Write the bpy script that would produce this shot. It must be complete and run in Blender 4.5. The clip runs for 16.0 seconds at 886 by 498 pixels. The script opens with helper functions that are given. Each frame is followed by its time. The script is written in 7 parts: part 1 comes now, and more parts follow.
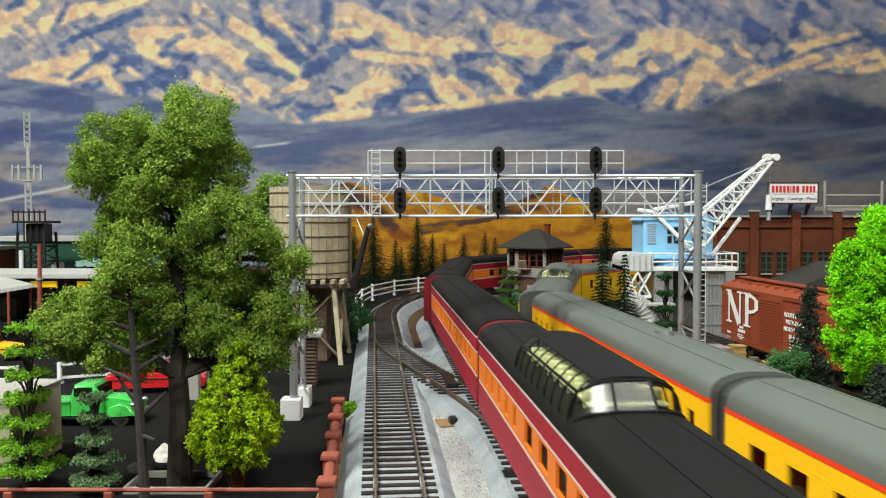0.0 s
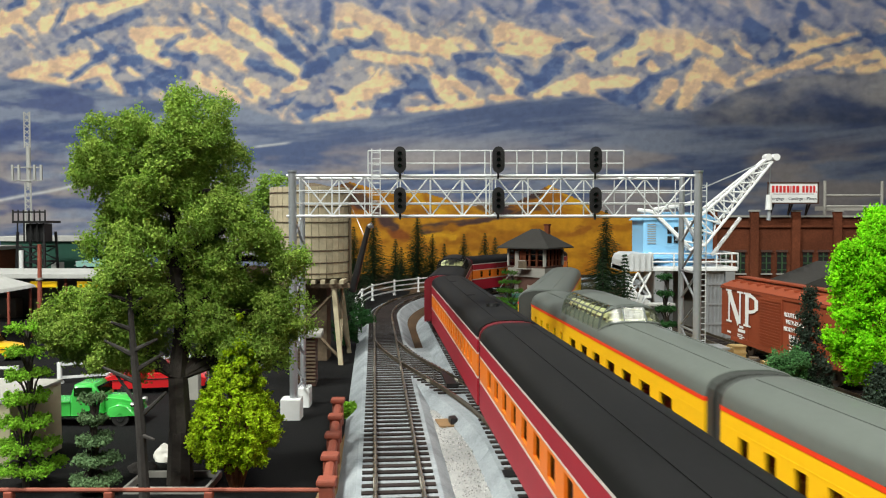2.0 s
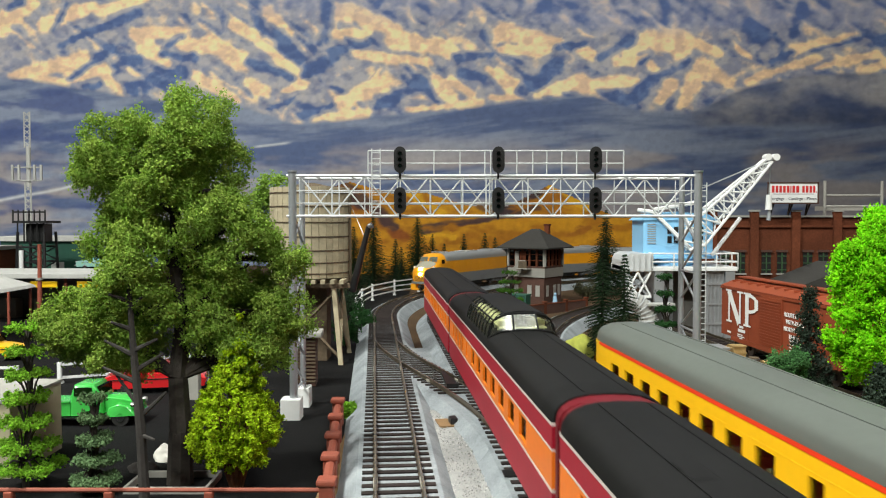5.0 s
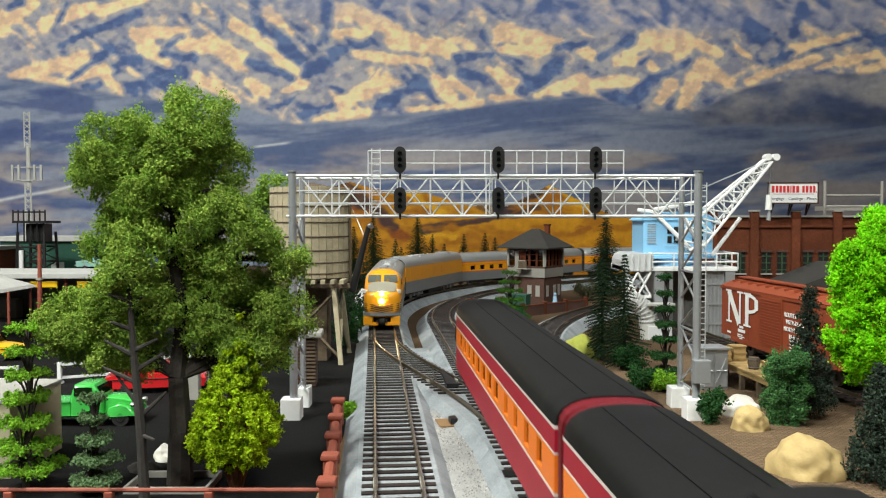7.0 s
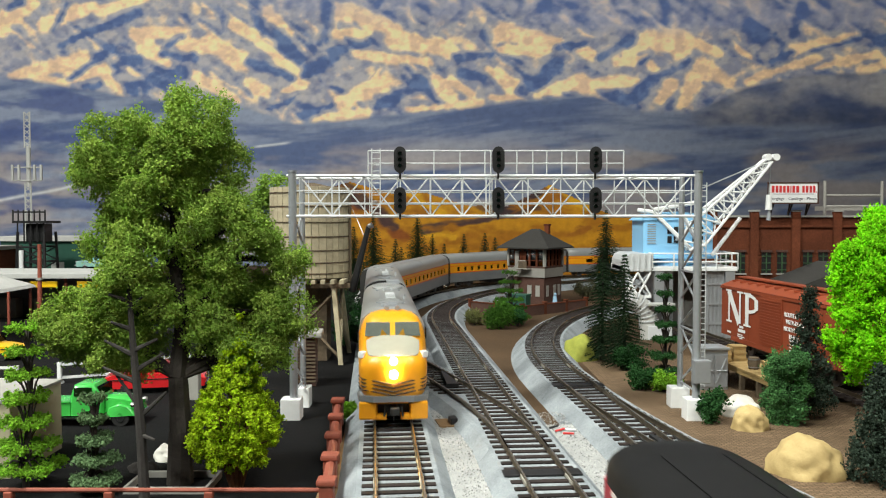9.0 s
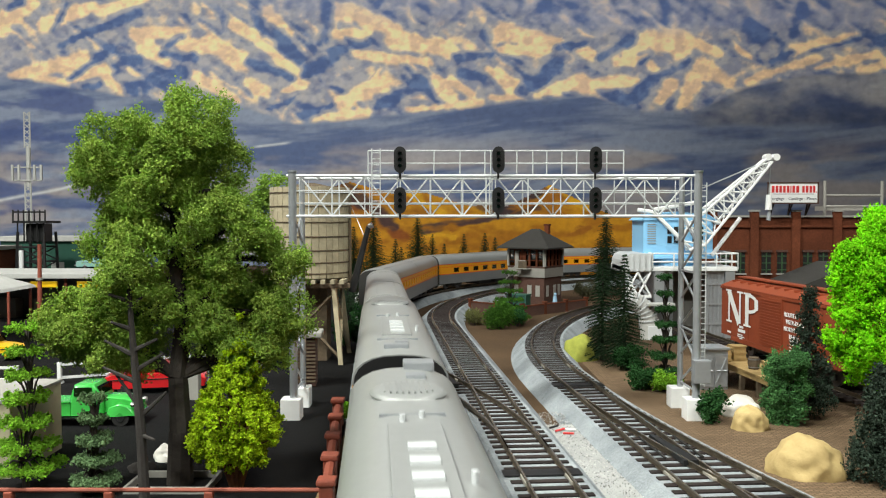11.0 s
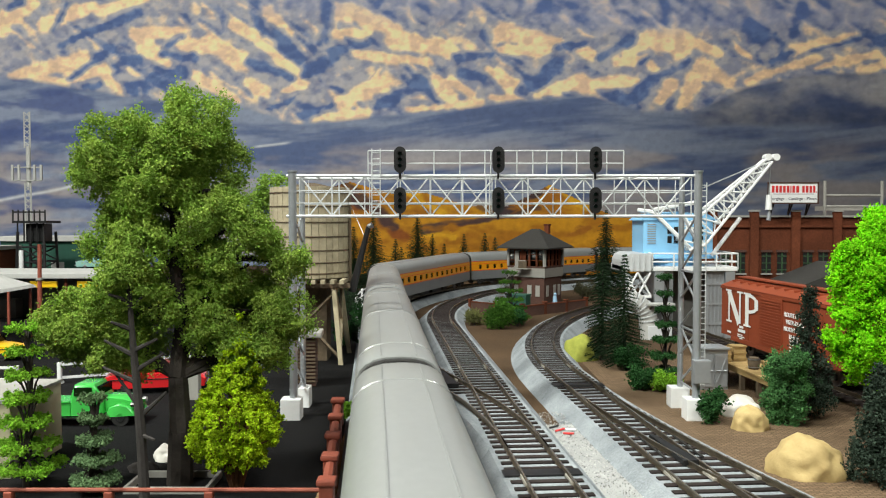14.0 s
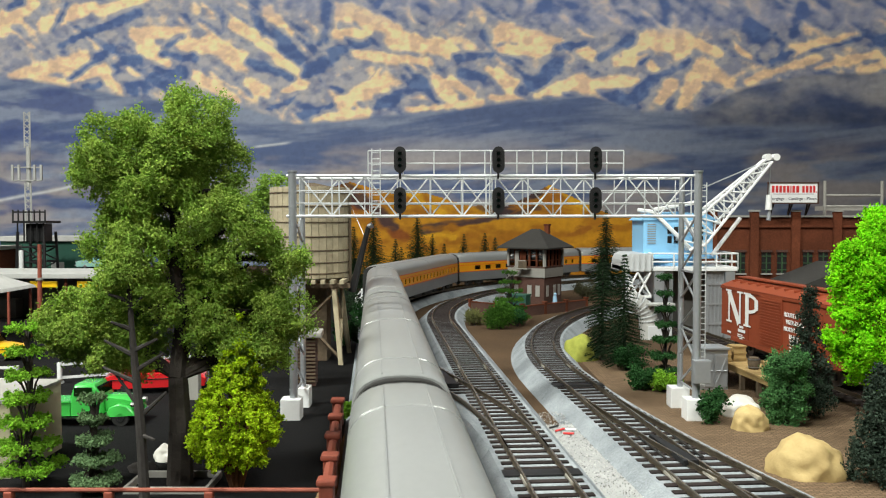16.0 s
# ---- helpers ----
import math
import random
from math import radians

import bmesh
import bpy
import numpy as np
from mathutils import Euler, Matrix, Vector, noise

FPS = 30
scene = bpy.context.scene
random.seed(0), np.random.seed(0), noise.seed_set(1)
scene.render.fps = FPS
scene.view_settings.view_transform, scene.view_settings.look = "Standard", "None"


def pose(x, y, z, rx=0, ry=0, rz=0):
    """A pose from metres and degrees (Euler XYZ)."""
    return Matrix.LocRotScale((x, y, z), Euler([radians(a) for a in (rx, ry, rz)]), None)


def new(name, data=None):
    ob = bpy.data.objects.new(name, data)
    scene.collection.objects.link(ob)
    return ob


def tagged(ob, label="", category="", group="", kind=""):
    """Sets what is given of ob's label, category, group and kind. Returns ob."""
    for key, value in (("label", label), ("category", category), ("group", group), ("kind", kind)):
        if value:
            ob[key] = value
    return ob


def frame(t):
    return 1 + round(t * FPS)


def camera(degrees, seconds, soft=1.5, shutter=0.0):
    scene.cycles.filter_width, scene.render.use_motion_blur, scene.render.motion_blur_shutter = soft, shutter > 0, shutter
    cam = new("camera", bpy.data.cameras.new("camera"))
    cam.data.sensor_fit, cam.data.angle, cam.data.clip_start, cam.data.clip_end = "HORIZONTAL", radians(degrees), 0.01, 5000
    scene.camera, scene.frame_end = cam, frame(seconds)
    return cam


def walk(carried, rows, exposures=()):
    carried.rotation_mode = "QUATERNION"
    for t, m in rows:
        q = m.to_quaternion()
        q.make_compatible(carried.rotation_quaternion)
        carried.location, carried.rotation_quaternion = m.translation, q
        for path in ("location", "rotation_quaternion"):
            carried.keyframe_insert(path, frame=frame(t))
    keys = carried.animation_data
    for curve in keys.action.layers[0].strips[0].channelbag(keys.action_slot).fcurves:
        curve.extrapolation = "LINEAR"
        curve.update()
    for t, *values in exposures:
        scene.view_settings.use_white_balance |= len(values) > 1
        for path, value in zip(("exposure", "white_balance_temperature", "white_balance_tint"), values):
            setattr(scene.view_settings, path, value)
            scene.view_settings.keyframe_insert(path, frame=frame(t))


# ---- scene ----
cam = camera(55.5, 16.0, 1.15, 0.5)
EYE = pose(0, 0, 0.0916, 87.925, 0, 0)
walk(cam, [(0, EYE), (16.0, EYE)])

# ---- light: a closed room with ceiling panels ----
world = bpy.data.worlds.new("world")
scene.world = world
world.use_nodes = True
world.node_tree.nodes["Background"].inputs[0].default_value = (0.9, 0.95, 1, 1)
world.node_tree.nodes["Background"].inputs[1].default_value = 0.002
scene.view_settings.exposure = 0.0
LAMPS = ((-0.75, 0.05, 32), (0.5, 0.05, 9), (-0.9, 1.15, 2.0), (0.6, 1.15, 0.6), (-0.7, -0.75, 35), (0.6, -0.75, 12))
CEIL = 1.35

CM = 0.01


# ---- materials ----
def lin(r, g, b):
    return tuple((v / 255 / 12.92 if v < 10 else ((v / 255 + 0.055) / 1.055) ** 2.4) for v in (r, g, b))


def mat(name, col, rough=0.6, metal=0.0, var=0.25, scale=300, bump=0.15, island=0.0, rnd=0.0, col2=None, coarse=40, spec=0.5, emit=0.0, coat=0.0):
    """Base colour varied by fine grain, coarse stains, per island and per object."""
    m = bpy.data.materials.new(name)
    m.use_nodes = True
    nt = m.node_tree
    b = nt.nodes["Principled BSDF"]
    b.inputs["Roughness"].default_value = rough
    b.inputs["Metallic"].default_value = metal
    b.inputs["Specular IOR Level"].default_value = spec
    b.inputs["Coat Weight"].default_value = coat
    co = nt.nodes.new("ShaderNodeTexCoord")
    info = nt.nodes.new("ShaderNodeObjectInfo")
    shift = nt.nodes.new("ShaderNodeVectorMath")
    shift.operation = "ADD"
    nt.links.new(co.outputs["Object"], shift.inputs[0])
    nt.links.new(info.outputs["Random"], shift.inputs[1])
    fine = nt.nodes.new("ShaderNodeTexNoise")
    fine.inputs["Scale"].default_value = scale
    fine.inputs["Detail"].default_value = 6
    fine.inputs["Roughness"].default_value = 0.65
    big = nt.nodes.new("ShaderNodeTexNoise")
    big.inputs["Scale"].default_value = coarse
    big.inputs["Detail"].default_value = 4
    for n in (fine, big):
        nt.links.new(shift.outputs[0], n.inputs["Vector"])
    mix = nt.nodes.new("ShaderNodeMix")
    mix.data_type = "RGBA"
    dark = col2 or tuple(c * (1 - var) for c in col)
    lite = col if col2 else tuple(min(1, c * (1 + var)) for c in col)
    mix.inputs["A"].default_value = (*dark, 1)
    mix.inputs["B"].default_value = (*lite, 1)
    add = nt.nodes.new("ShaderNodeMath")
    add.operation = "MULTIPLY_ADD"
    add.inputs[1].default_value = 0.5
    nt.links.new(fine.outputs["Fac"], add.inputs[0])
    half = nt.nodes.new("ShaderNodeMath")
    half.operation = "MULTIPLY"
    half.inputs[1].default_value = 0.5
    nt.links.new(big.outputs["Fac"], half.inputs[0])
    nt.links.new(half.outputs[0], add.inputs[2])
    ramp = nt.nodes.new("ShaderNodeMapRange")
    ramp.inputs["From Min"].default_value = 0.32
    ramp.inputs["From Max"].default_value = 0.68
    nt.links.new(add.outputs[0], ramp.inputs[0])
    nt.links.new(ramp.outputs[0], mix.inputs["Factor"])
    out = mix.outputs["Result"]
    if island or rnd:
        hsv = nt.nodes.new("ShaderNodeHueSaturation")
        src = info.outputs["Random"]
        if island:
            geo = nt.nodes.new("ShaderNodeNewGeometry")
            src = geo.outputs["Random Per Island"]
        k = island or rnd
        mr = nt.nodes.new("ShaderNodeMapRange")
        mr.inputs["To Min"].default_value = 1 - k
        mr.inputs["To Max"].default_value = 1 + k
        nt.links.new(src, mr.inputs[0])
        nt.links.new(mr.outputs[0], hsv.inputs["Value"])
        nt.links.new(out, hsv.inputs["Color"])
        out = hsv.outputs[0]
    nt.links.new(out, b.inputs["Base Color"])
    if bump:
        bp = nt.nodes.new("ShaderNodeBump")
        bp.inputs["Strength"].default_value = bump
        bp.inputs["Distance"].default_value = 0.0006
        nt.links.new(fine.outputs["Fac"], bp.inputs["Height"])
        nt.links.new(bp.outputs[0], b.inputs["Normal"])
    if emit:
        b.inputs["Emission Color"].default_value = (*col, 1)
        b.inputs["Emission Strength"].default_value = emit
    return m


def glass(name, tint, fac=0.12, rough=0.05):
    m = bpy.data.materials.new(name)
    m.use_nodes = True
    nt = m.node_tree
    nt.nodes.remove(nt.nodes["Principled BSDF"])
    tr = nt.nodes.new("ShaderNodeBsdfTransparent")
    tr.inputs[0].default_value = (*tint, 1)
    gl = nt.nodes.new("ShaderNodeBsdfGlossy")
    gl.inputs["Roughness"].default_value = rough
    mx = nt.nodes.new("ShaderNodeMixShader")
    mx.inputs[0].default_value = fac
    nt.links.new(tr.outputs[0], mx.inputs[1])
    nt.links.new(gl.outputs[0], mx.inputs[2])
    nt.links.new(mx.outputs[0], nt.nodes["Material Output"].inputs[0])
    return m


M_ASPHALT = mat("asphalt", (0.0065, 0.0065, 0.007), 0.9, spec=0.1, var=0.45, scale=900, bump=0.4, coarse=25)
M_DIRT = mat("brown_soil", (0.105, 0.066, 0.038), 0.95, spec=0.1, col2=(0.05, 0.032, 0.02), scale=700, bump=0.5, coarse=18)
M_BALLAST = mat("grey_ballast", (0.37, 0.40, 0.43), 0.95, spec=0.2, col2=(0.15, 0.17, 0.19), scale=1000, bump=0.9, coarse=60)
M_SAND = mat("pale_gravel", (0.47, 0.475, 0.47), 0.95, spec=0.2, col2=(0.29, 0.295, 0.30), scale=1500, bump=1.0, coarse=90)
M_CORK = mat("cork", (0.22, 0.13, 0.06), 0.9, var=0.3, scale=900, bump=0.4)
M_TIE = mat("tie_brown", (0.020, 0.014, 0.013), 0.8, spec=0.3, var=0.3, scale=900, bump=0.3, rnd=0.35)
M_RAIL = mat("rail_steel", (0.20, 0.165, 0.12), 0.35, 0.85, var=0.35, scale=300, bump=0.1, coarse=60)
M_RAILTOP = mat("rail_top", (0.62, 0.56, 0.46), 0.25, 0.95, var=0.2, scale=200, bump=0.05)
M_JOINER = mat("pale_joiner", (0.48, 0.45, 0.40), 0.5, 0.3, var=0.15)
M_SILVER = mat("silver_paint", (0.40, 0.42, 0.45), 0.35, 0.55, var=0.08, scale=400, bump=0.05)
M_LATTICE = mat("pale_silver_paint", (0.60, 0.62, 0.64), 0.4, 0.15, var=0.08, scale=400, bump=0.05)
M_WHITE = mat("white_plastic", (0.78, 0.79, 0.80), 0.45, var=0.06, scale=300, bump=0.05)
M_BLACK = mat("black_plastic", (0.012, 0.012, 0.013), 0.45, var=0.3, bump=0.08)
M_DARK = mat("dark_underframe", (0.02, 0.019, 0.018), 0.6, var=0.3, bump=0.2)
M_LENS = mat("dark_lens", (0.01, 0.03, 0.025), 0.12, var=0.3, bump=0)
M_MAROON = mat("maroon_paint", (0.33, 0.014, 0.030), 0.45, spec=0.18, var=0.10, scale=250, bump=0.04, coarse=20)
M_MAROONDARK = mat("dark_maroon", (0.13, 0.008, 0.014), 0.45, spec=0.3, var=0.1, bump=0.04)
M_ORANGE = mat("orange_paint", (0.80, 0.19, 0.014), 0.42, spec=0.3, var=0.08, scale=250, bump=0.04, coarse=20)
M_ROOFBLACK = mat("matt_black_roof", (0.0105, 0.0105, 0.011), 0.55, spec=0.12, var=0.3, scale=500, bump=0.05, coarse=15)
M_STRIPE = mat("pale_stripe", (0.62, 0.55, 0.52), 0.4, var=0.1, bump=0)
M_YELLOW = mat("yellow_paint", (0.86, 0.52, 0.010), 0.35, var=0.06, scale=250, bump=0.03, coarse=20)
M_REDLINE = mat("red_line", (0.80, 0.05, 0.015), 0.4, var=0.08, bump=0)
M_ROOFGREY = mat("grey_roof_paint", (0.105, 0.118, 0.108), 0.45, spec=0.35, var=0.1, scale=400, bump=0.05, coarse=14)
M_SILVROOF = mat("silver_roof", (0.36, 0.37, 0.37), 0.32, 0.38, var=0.08, scale=400, bump=0.04, coarse=14)
M_GOLD = mat("armour_yellow", (0.80, 0.33, 0.012), 0.32, var=0.07, scale=250, bump=0.03, coarse=20)
M_GREYSIDE = mat("grey_side", (0.24, 0.25, 0.26), 0.35, 0.3, var=0.1, bump=0.05)
M_SEAT = mat("cream_seat", (0.72, 0.72, 0.48), 0.7, var=0.2, bump=0.1)
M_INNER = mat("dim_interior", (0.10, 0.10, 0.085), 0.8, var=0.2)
M_PANE = glass("car_window", (0.55, 0.60, 0.56), 0.10)
M_DOME = glass("dome_window", (0.92, 0.94, 0.82), 0.07, 0.3)
M_DIAPH = mat("dark_grey_diaphragm", (0.035, 0.038, 0.035), 0.6, var=0.2, bump=0.1)
M_VISOR = mat("pale_grey_panel", (0.34, 0.325, 0.26), 0.55, var=0.06)
M_SMOKE = glass("dark_window", (0.16, 0.15, 0.14), 0.10)
M_HEADLIGHT = mat("lit_headlight", (1.0, 0.83, 0.5), 0.3, var=0, bump=0, emit=120)
# grey that paints the pale reflection of the windshield panes
M_PANEREFLECT = mat("reflection_grey", (0.34, 0.32, 0.33), 0.7, var=0.2)
M_STEEL = mat("dull_steel", (0.25, 0.25, 0.26), 0.4, 0.7, var=0.2)


# ---- mesh helpers, all in centimetres ----
def part(name, bm, material, parent=None, label="", smooth=False):
    me = bpy.data.meshes.new(name)
    bm.transform(Matrix.Scale(CM, 4))
    if smooth:
        for f in bm.faces:
            f.smooth = True
    bm.to_mesh(me)
    bm.free()
    me.materials.append(material)
    if smooth:
        me.set_sharp_from_angle(angle=radians(40))
    ob = new(name, me)
    ob.parent = parent
    if label:
        ob["label"] = label
    return ob


def raw(name, verts, faces, material, parent=None, label="", smooth=False):
    me = bpy.data.meshes.new(name)
    me.from_pydata((np.asarray(verts, float) * CM).tolist(), [], faces if isinstance(faces, list) else faces.tolist())
    me.materials.append(material)
    if smooth:
        me.shade_smooth()
    ob = new(name, me)
    ob.parent = parent
    if label:
        ob["label"] = label
    return ob


def at(x, y, z=0.0, rz=0.0, rx=0.0, ry=0.0):
    return pose(x * CM, y * CM, z * CM, rx, ry, rz)


def thing(name, m, label, category, group="", kind=""):
    e = new(name)
    e.empty_display_size = 0.01
    e.matrix_basis = m
    return tagged(e, label, category, group, kind)


def bx(bm, x, y, z, sx, sy, sz, rz=0.0, bevel=0.0):
    """A box with its centre at x, y, z."""
    r = bmesh.ops.create_cube(bm, size=1, matrix=Matrix.Translation((x, y, z)) @ Matrix.Rotation(radians(rz), 4, "Z") @ Matrix.Diagonal((sx, sy, sz, 1)))
    if bevel:
        edges = list({e for v in r["verts"] for e in v.link_edges})
        bmesh.ops.bevel(bm, geom=edges, offset=bevel, segments=2, affect="EDGES", profile=0.6)
    return bm


def rod(bm, a, b, r, r2=None, seg=6):
    a, b = Vector(a), Vector(b)
    d = b - a
    m = Matrix.Translation((a + b) / 2) @ d.to_track_quat("Z", "Y").to_matrix().to_4x4()
    bmesh.ops.create_cone(bm, cap_ends=True, segments=seg, radius1=r, radius2=r if r2 is None else r2, depth=d.length, matrix=m)
    return bm


def sweep(bm, pts, prof, closed=True, caps=True):
    """A profile of (across, up) pairs carried along points of a level path."""
    rings = []
    for i, p in enumerate(pts):
        a, b = pts[max(0, i - 1)], pts[min(len(pts) - 1, i + 1)]
        d = Vector((b[0] - a[0], b[1] - a[1], 0)).normalized()
        n = Vector((d.y, -d.x, 0))
        rings.append([bm.verts.new((p[0] + n.x * u, p[1] + n.y * u, (p[2] if len(p) > 2 else 0) + w)) for u, w in prof])
    k = len(prof)
    for r, s in zip(rings, rings[1:]):
        for j in range(k if closed else k - 1):
            bm.faces.new((r[j], s[j], s[(j + 1) % k], r[(j + 1) % k]))
    if caps and closed:
        bm.faces.new(rings[0])
        bm.faces.new(rings[-1][::-1])
    bmesh.ops.recalc_face_normals(bm, faces=bm.faces)
    return bm


def loft(bm, rings, caps=True):
    vs = [[bm.verts.new(p) for p in ring] for ring in rings]
    k = len(vs[0])
    for r, s in zip(vs, vs[1:]):
        for j in range(k):
            bm.faces.new((r[j], r[(j + 1) % k], s[(j + 1) % k], s[j]))
    if caps:
        bm.faces.new(vs[0][::-1])
        bm.faces.new(vs[-1])
    bmesh.ops.recalc_face_normals(bm, faces=bm.faces)
    return bm


def B():
    return bmesh.new()


# ---- plan of the tracks: straight, then a right-hand curve, then straight ----
HEADING = 4.7
SD, CD = -math.sin(radians(HEADING)), math.cos(radians(HEADING))
TRACKS = {1: (0.86, 0.0, 79.3, 60.0), 2: (6.14, 0.43, 75.0, 58.6), 3: (11.42, 0.86, 50.5, 60.0), 4: (26.06, 0.0, 140.0, 60.0)}


def on_track(k, s, off=0.0):
    """Place (x, y) and heading in degrees to the right of +y at s cm along track k, off cm to its right."""
    x, y, turn, R = TRACKS[k]
    if s <= turn:
        x, y, h = x + SD * s, y + CD * s, -HEADING
    else:
        x, y = x + SD * turn, y + CD * turn
        cx, cy = x + R * CD, y - R * SD
        a = (s - turn) / R
        full = radians(90 + HEADING)
        b = min(a, full) - radians(HEADING)
        x, y, h = cx - R * math.cos(b), cy + R * math.sin(b), math.degrees(b)
        if a > full:
            x += (a - full) * R
    if k == 3 and s < 36:
        # the inner track swings out to the right before the turnout's points
        b = 0.0016 * (36 - max(s, 0.0)) ** 1.75 - 0.041 * min(s, 0.0)
        x, y, h = x + b * CD, y - b * SD, h - math.degrees(0.0028 * (36 - max(s, 0.0)) ** 0.75)
    r = radians(h)
    return x + off * math.cos(r), y - off * math.sin(r), h


def line(k, s0, s1, off=0.0, step=2.0, z=0.0):
    n = max(2, int((s1 - s0) / step) + 1)
    return [(*on_track(k, s0 + (s1 - s0) * i / (n - 1), off if not callable(off) else off(s0 + (s1 - s0) * i / (n - 1)))[:2], z) for i in range(n)]


# ---- room, table top and backdrop ----
M_WALL = mat("room_wall_paint", (0.12, 0.125, 0.135), 0.8, var=0.06, scale=60, bump=0.1, coarse=3)
M_CEIL = mat("ceiling_paint", (0.16, 0.16, 0.16), 0.85, var=0.05, scale=60, bump=0.1, coarse=3)
M_FLOOR = mat("room_floor_lino", (0.20, 0.19, 0.18), 0.5, var=0.15, scale=40, bump=0.1, coarse=4)


def slab(name, x0, x1, y0, y1, z0, z1, m, label="", category="", kind="structure"):
    ob = part(name, bx(B(), (x0 + x1) / 2, (y0 + y1) / 2, (z0 + z1) / 2, x1 - x0, y1 - y0, z1 - z0), m)
    return tagged(ob, label, category, kind=kind)


slab("floor", -300, 420, -400, 200, -115, -105, M_FLOOR, "grey linoleum floor of the layout room", "floor")
slab("ceiling", -300, 420, -400, 200, CEIL * 100, CEIL * 100 + 10, M_CEIL, "plain white painted room ceiling", "ceiling")
slab("wall_north", -300, 420, 182, 192, -105, CEIL * 100, M_WALL, "plain pale wall behind the painted backdrop", "wall")
slab("wall_south", -300, 420, -400, -390, -105, CEIL * 100, M_WALL, "plain pale wall of the layout room", "wall")
slab("wall_west", -300, -290, -390, 182, -105, CEIL * 100, M_WALL, "plain pale wall of the layout room", "wall")
slab("wall_east", 410, 420, -390, 182, -105, CEIL * 100, M_WALL, "plain pale wall of the layout room", "wall")
slab("ground", -170, 400, -330, 181, -6, -1.0, M_DIRT, "brown scenic ground covering of the model layout", "ground")

M_PANEL = mat("lit_diffuser", (1, 0.98, 0.95), 0.5, var=0, bump=0, emit=6)
for lx, ly, power in LAMPS:
    cl = thing("ceiling_light", at(lx * 100, ly * 100, CEIL * 100), "white rectangular ceiling light panel, switched on", "light", "ceiling lights")
    part("frame", bx(B(), 0, 0, -1.0, 46, 22, 2, bevel=0.3), M_WHITE, cl)
    part("diffuser", bx(B(), 0, 0, -2.1, 40, 16, 0.2), M_PANEL, cl)
    ld = bpy.data.lights.new("panel_lamp", "AREA")
    ld.shape, ld.size, ld.size_y, ld.energy, ld.color = "RECTANGLE", 0.40, 0.16, power, (0.975, 1.0, 0.90)
    lo = new("panel_lamp", ld)
    lo.matrix_basis = at(lx * 100, ly * 100, CEIL * 100 - 2.6)


def vnoise(x, y, seed):
    """Smooth value noise on arrays."""
    rng = np.random.RandomState(seed)
    g = rng.rand(256, 256)
    xi, yi = np.floor(x).astype(int), np.floor(y).astype(int)
    fx, fy = x - xi, y - yi
    fx, fy = fx * fx * fx * (fx * (fx * 6 - 15) + 10), fy * fy * fy * (fy * (fy * 6 - 15) + 10)
    q = lambda a, b: g[(xi + a) % 256, (yi + b) % 256]
    return (q(0, 0) * (1 - fx) + q(1, 0) * fx) * (1 - fy) + (q(0, 1) * (1 - fx) + q(1, 1) * fx) * fy


def fbm(x, y, seed, octs=5, ridged=False):
    t, amp, tot = 0, 1.0, 0
    for i in range(octs):
        n = vnoise(x * 2 ** i + 17.3 * i, y * 2 ** i + 9.1 * i, seed + i)
        t = t + amp * ((1 - np.abs(2 * n - 1)) if ridged else n)
        tot += amp
        amp *= 0.5
    return t / tot


def colour_mat(name, rough=0.6, scale=120, amount=0.12):
    m = bpy.data.materials.new(name)
    m.use_nodes = True
    nt = m.node_tree
    b = nt.nodes["Principled BSDF"]
    b.inputs["Roughness"].default_value = rough
    b.inputs["Specular IOR Level"].default_value = 0.25
    at_ = nt.nodes.new("ShaderNodeVertexColor")
    at_.layer_name = "print"
    no = nt.nodes.new("ShaderNodeTexNoise")
    no.inputs["Scale"].default_value = scale
    no.inputs["Detail"].default_value = 8
    co = nt.nodes.new("ShaderNodeTexCoord")
    nt.links.new(co.outputs["Object"], no.inputs["Vector"])
    mr = nt.nodes.new("ShaderNodeMapRange")
    mr.inputs["From Min"].default_value, mr.inputs["From Max"].default_value = 0.3, 0.7
    mr.inputs["To Min"].default_value, mr.inputs["To Max"].default_value = 1 - amount, 1 + amount
    nt.links.new(no.outputs["Fac"], mr.inputs[0])
    mx = nt.nodes.new("ShaderNodeMix")
    mx.data_type, mx.blend_type = "RGBA", "MULTIPLY"
    mx.inputs["Factor"].default_value = 1
    nt.links.new(at_.outputs[0], mx.inputs["A"])
    nt.links.new(mr.outputs[0], mx.inputs["B"])
    nt.links.new(mx.outputs["Result"], b.inputs["Base Color"])
    return m


def printed_panel(name, x0, x1, z0, z1, y, nx, nz, paint, material, label, keep=None):
    """A flat printed board: a grid whose corners carry the printed colours."""
    xs, zs = np.linspace(x0, x1, nx), np.linspace(z0, z1, nz)
    X, Z = np.meshgrid(xs, zs)
    cols = paint(X, Z)
    verts = np.stack([X, np.full_like(X, y), Z], -1).reshape(-1, 3)
    i = np.arange(nx * nz).reshape(nz, nx)
    f = np.stack([i[:-1, :-1], i[:-1, 1:], i[1:, 1:], i[1:, :-1]], -1).reshape(-1, 4)
    if keep is not None:
        k = keep(X, Z).reshape(-1)
        f = f[k[f].all(1)]
    ob = raw(name, verts, f, material)
    ca = ob.data.color_attributes.new("print", "FLOAT_COLOR", "POINT")
    ca.data.foreach_set("color", np.concatenate([cols.reshape(-1, 3), np.ones((nx * nz, 1))], 1).astype(np.float32).ravel())
    return tagged(ob, label, "backdrop", kind="structure")


def sm(e0, e1, v):
    t = np.clip((v - e0) / (e1 - e0), 0, 1)
    return t * t * (3 - 2 * t)


def mixc(a, b, t):
    return a + (b - a) * t[..., None]


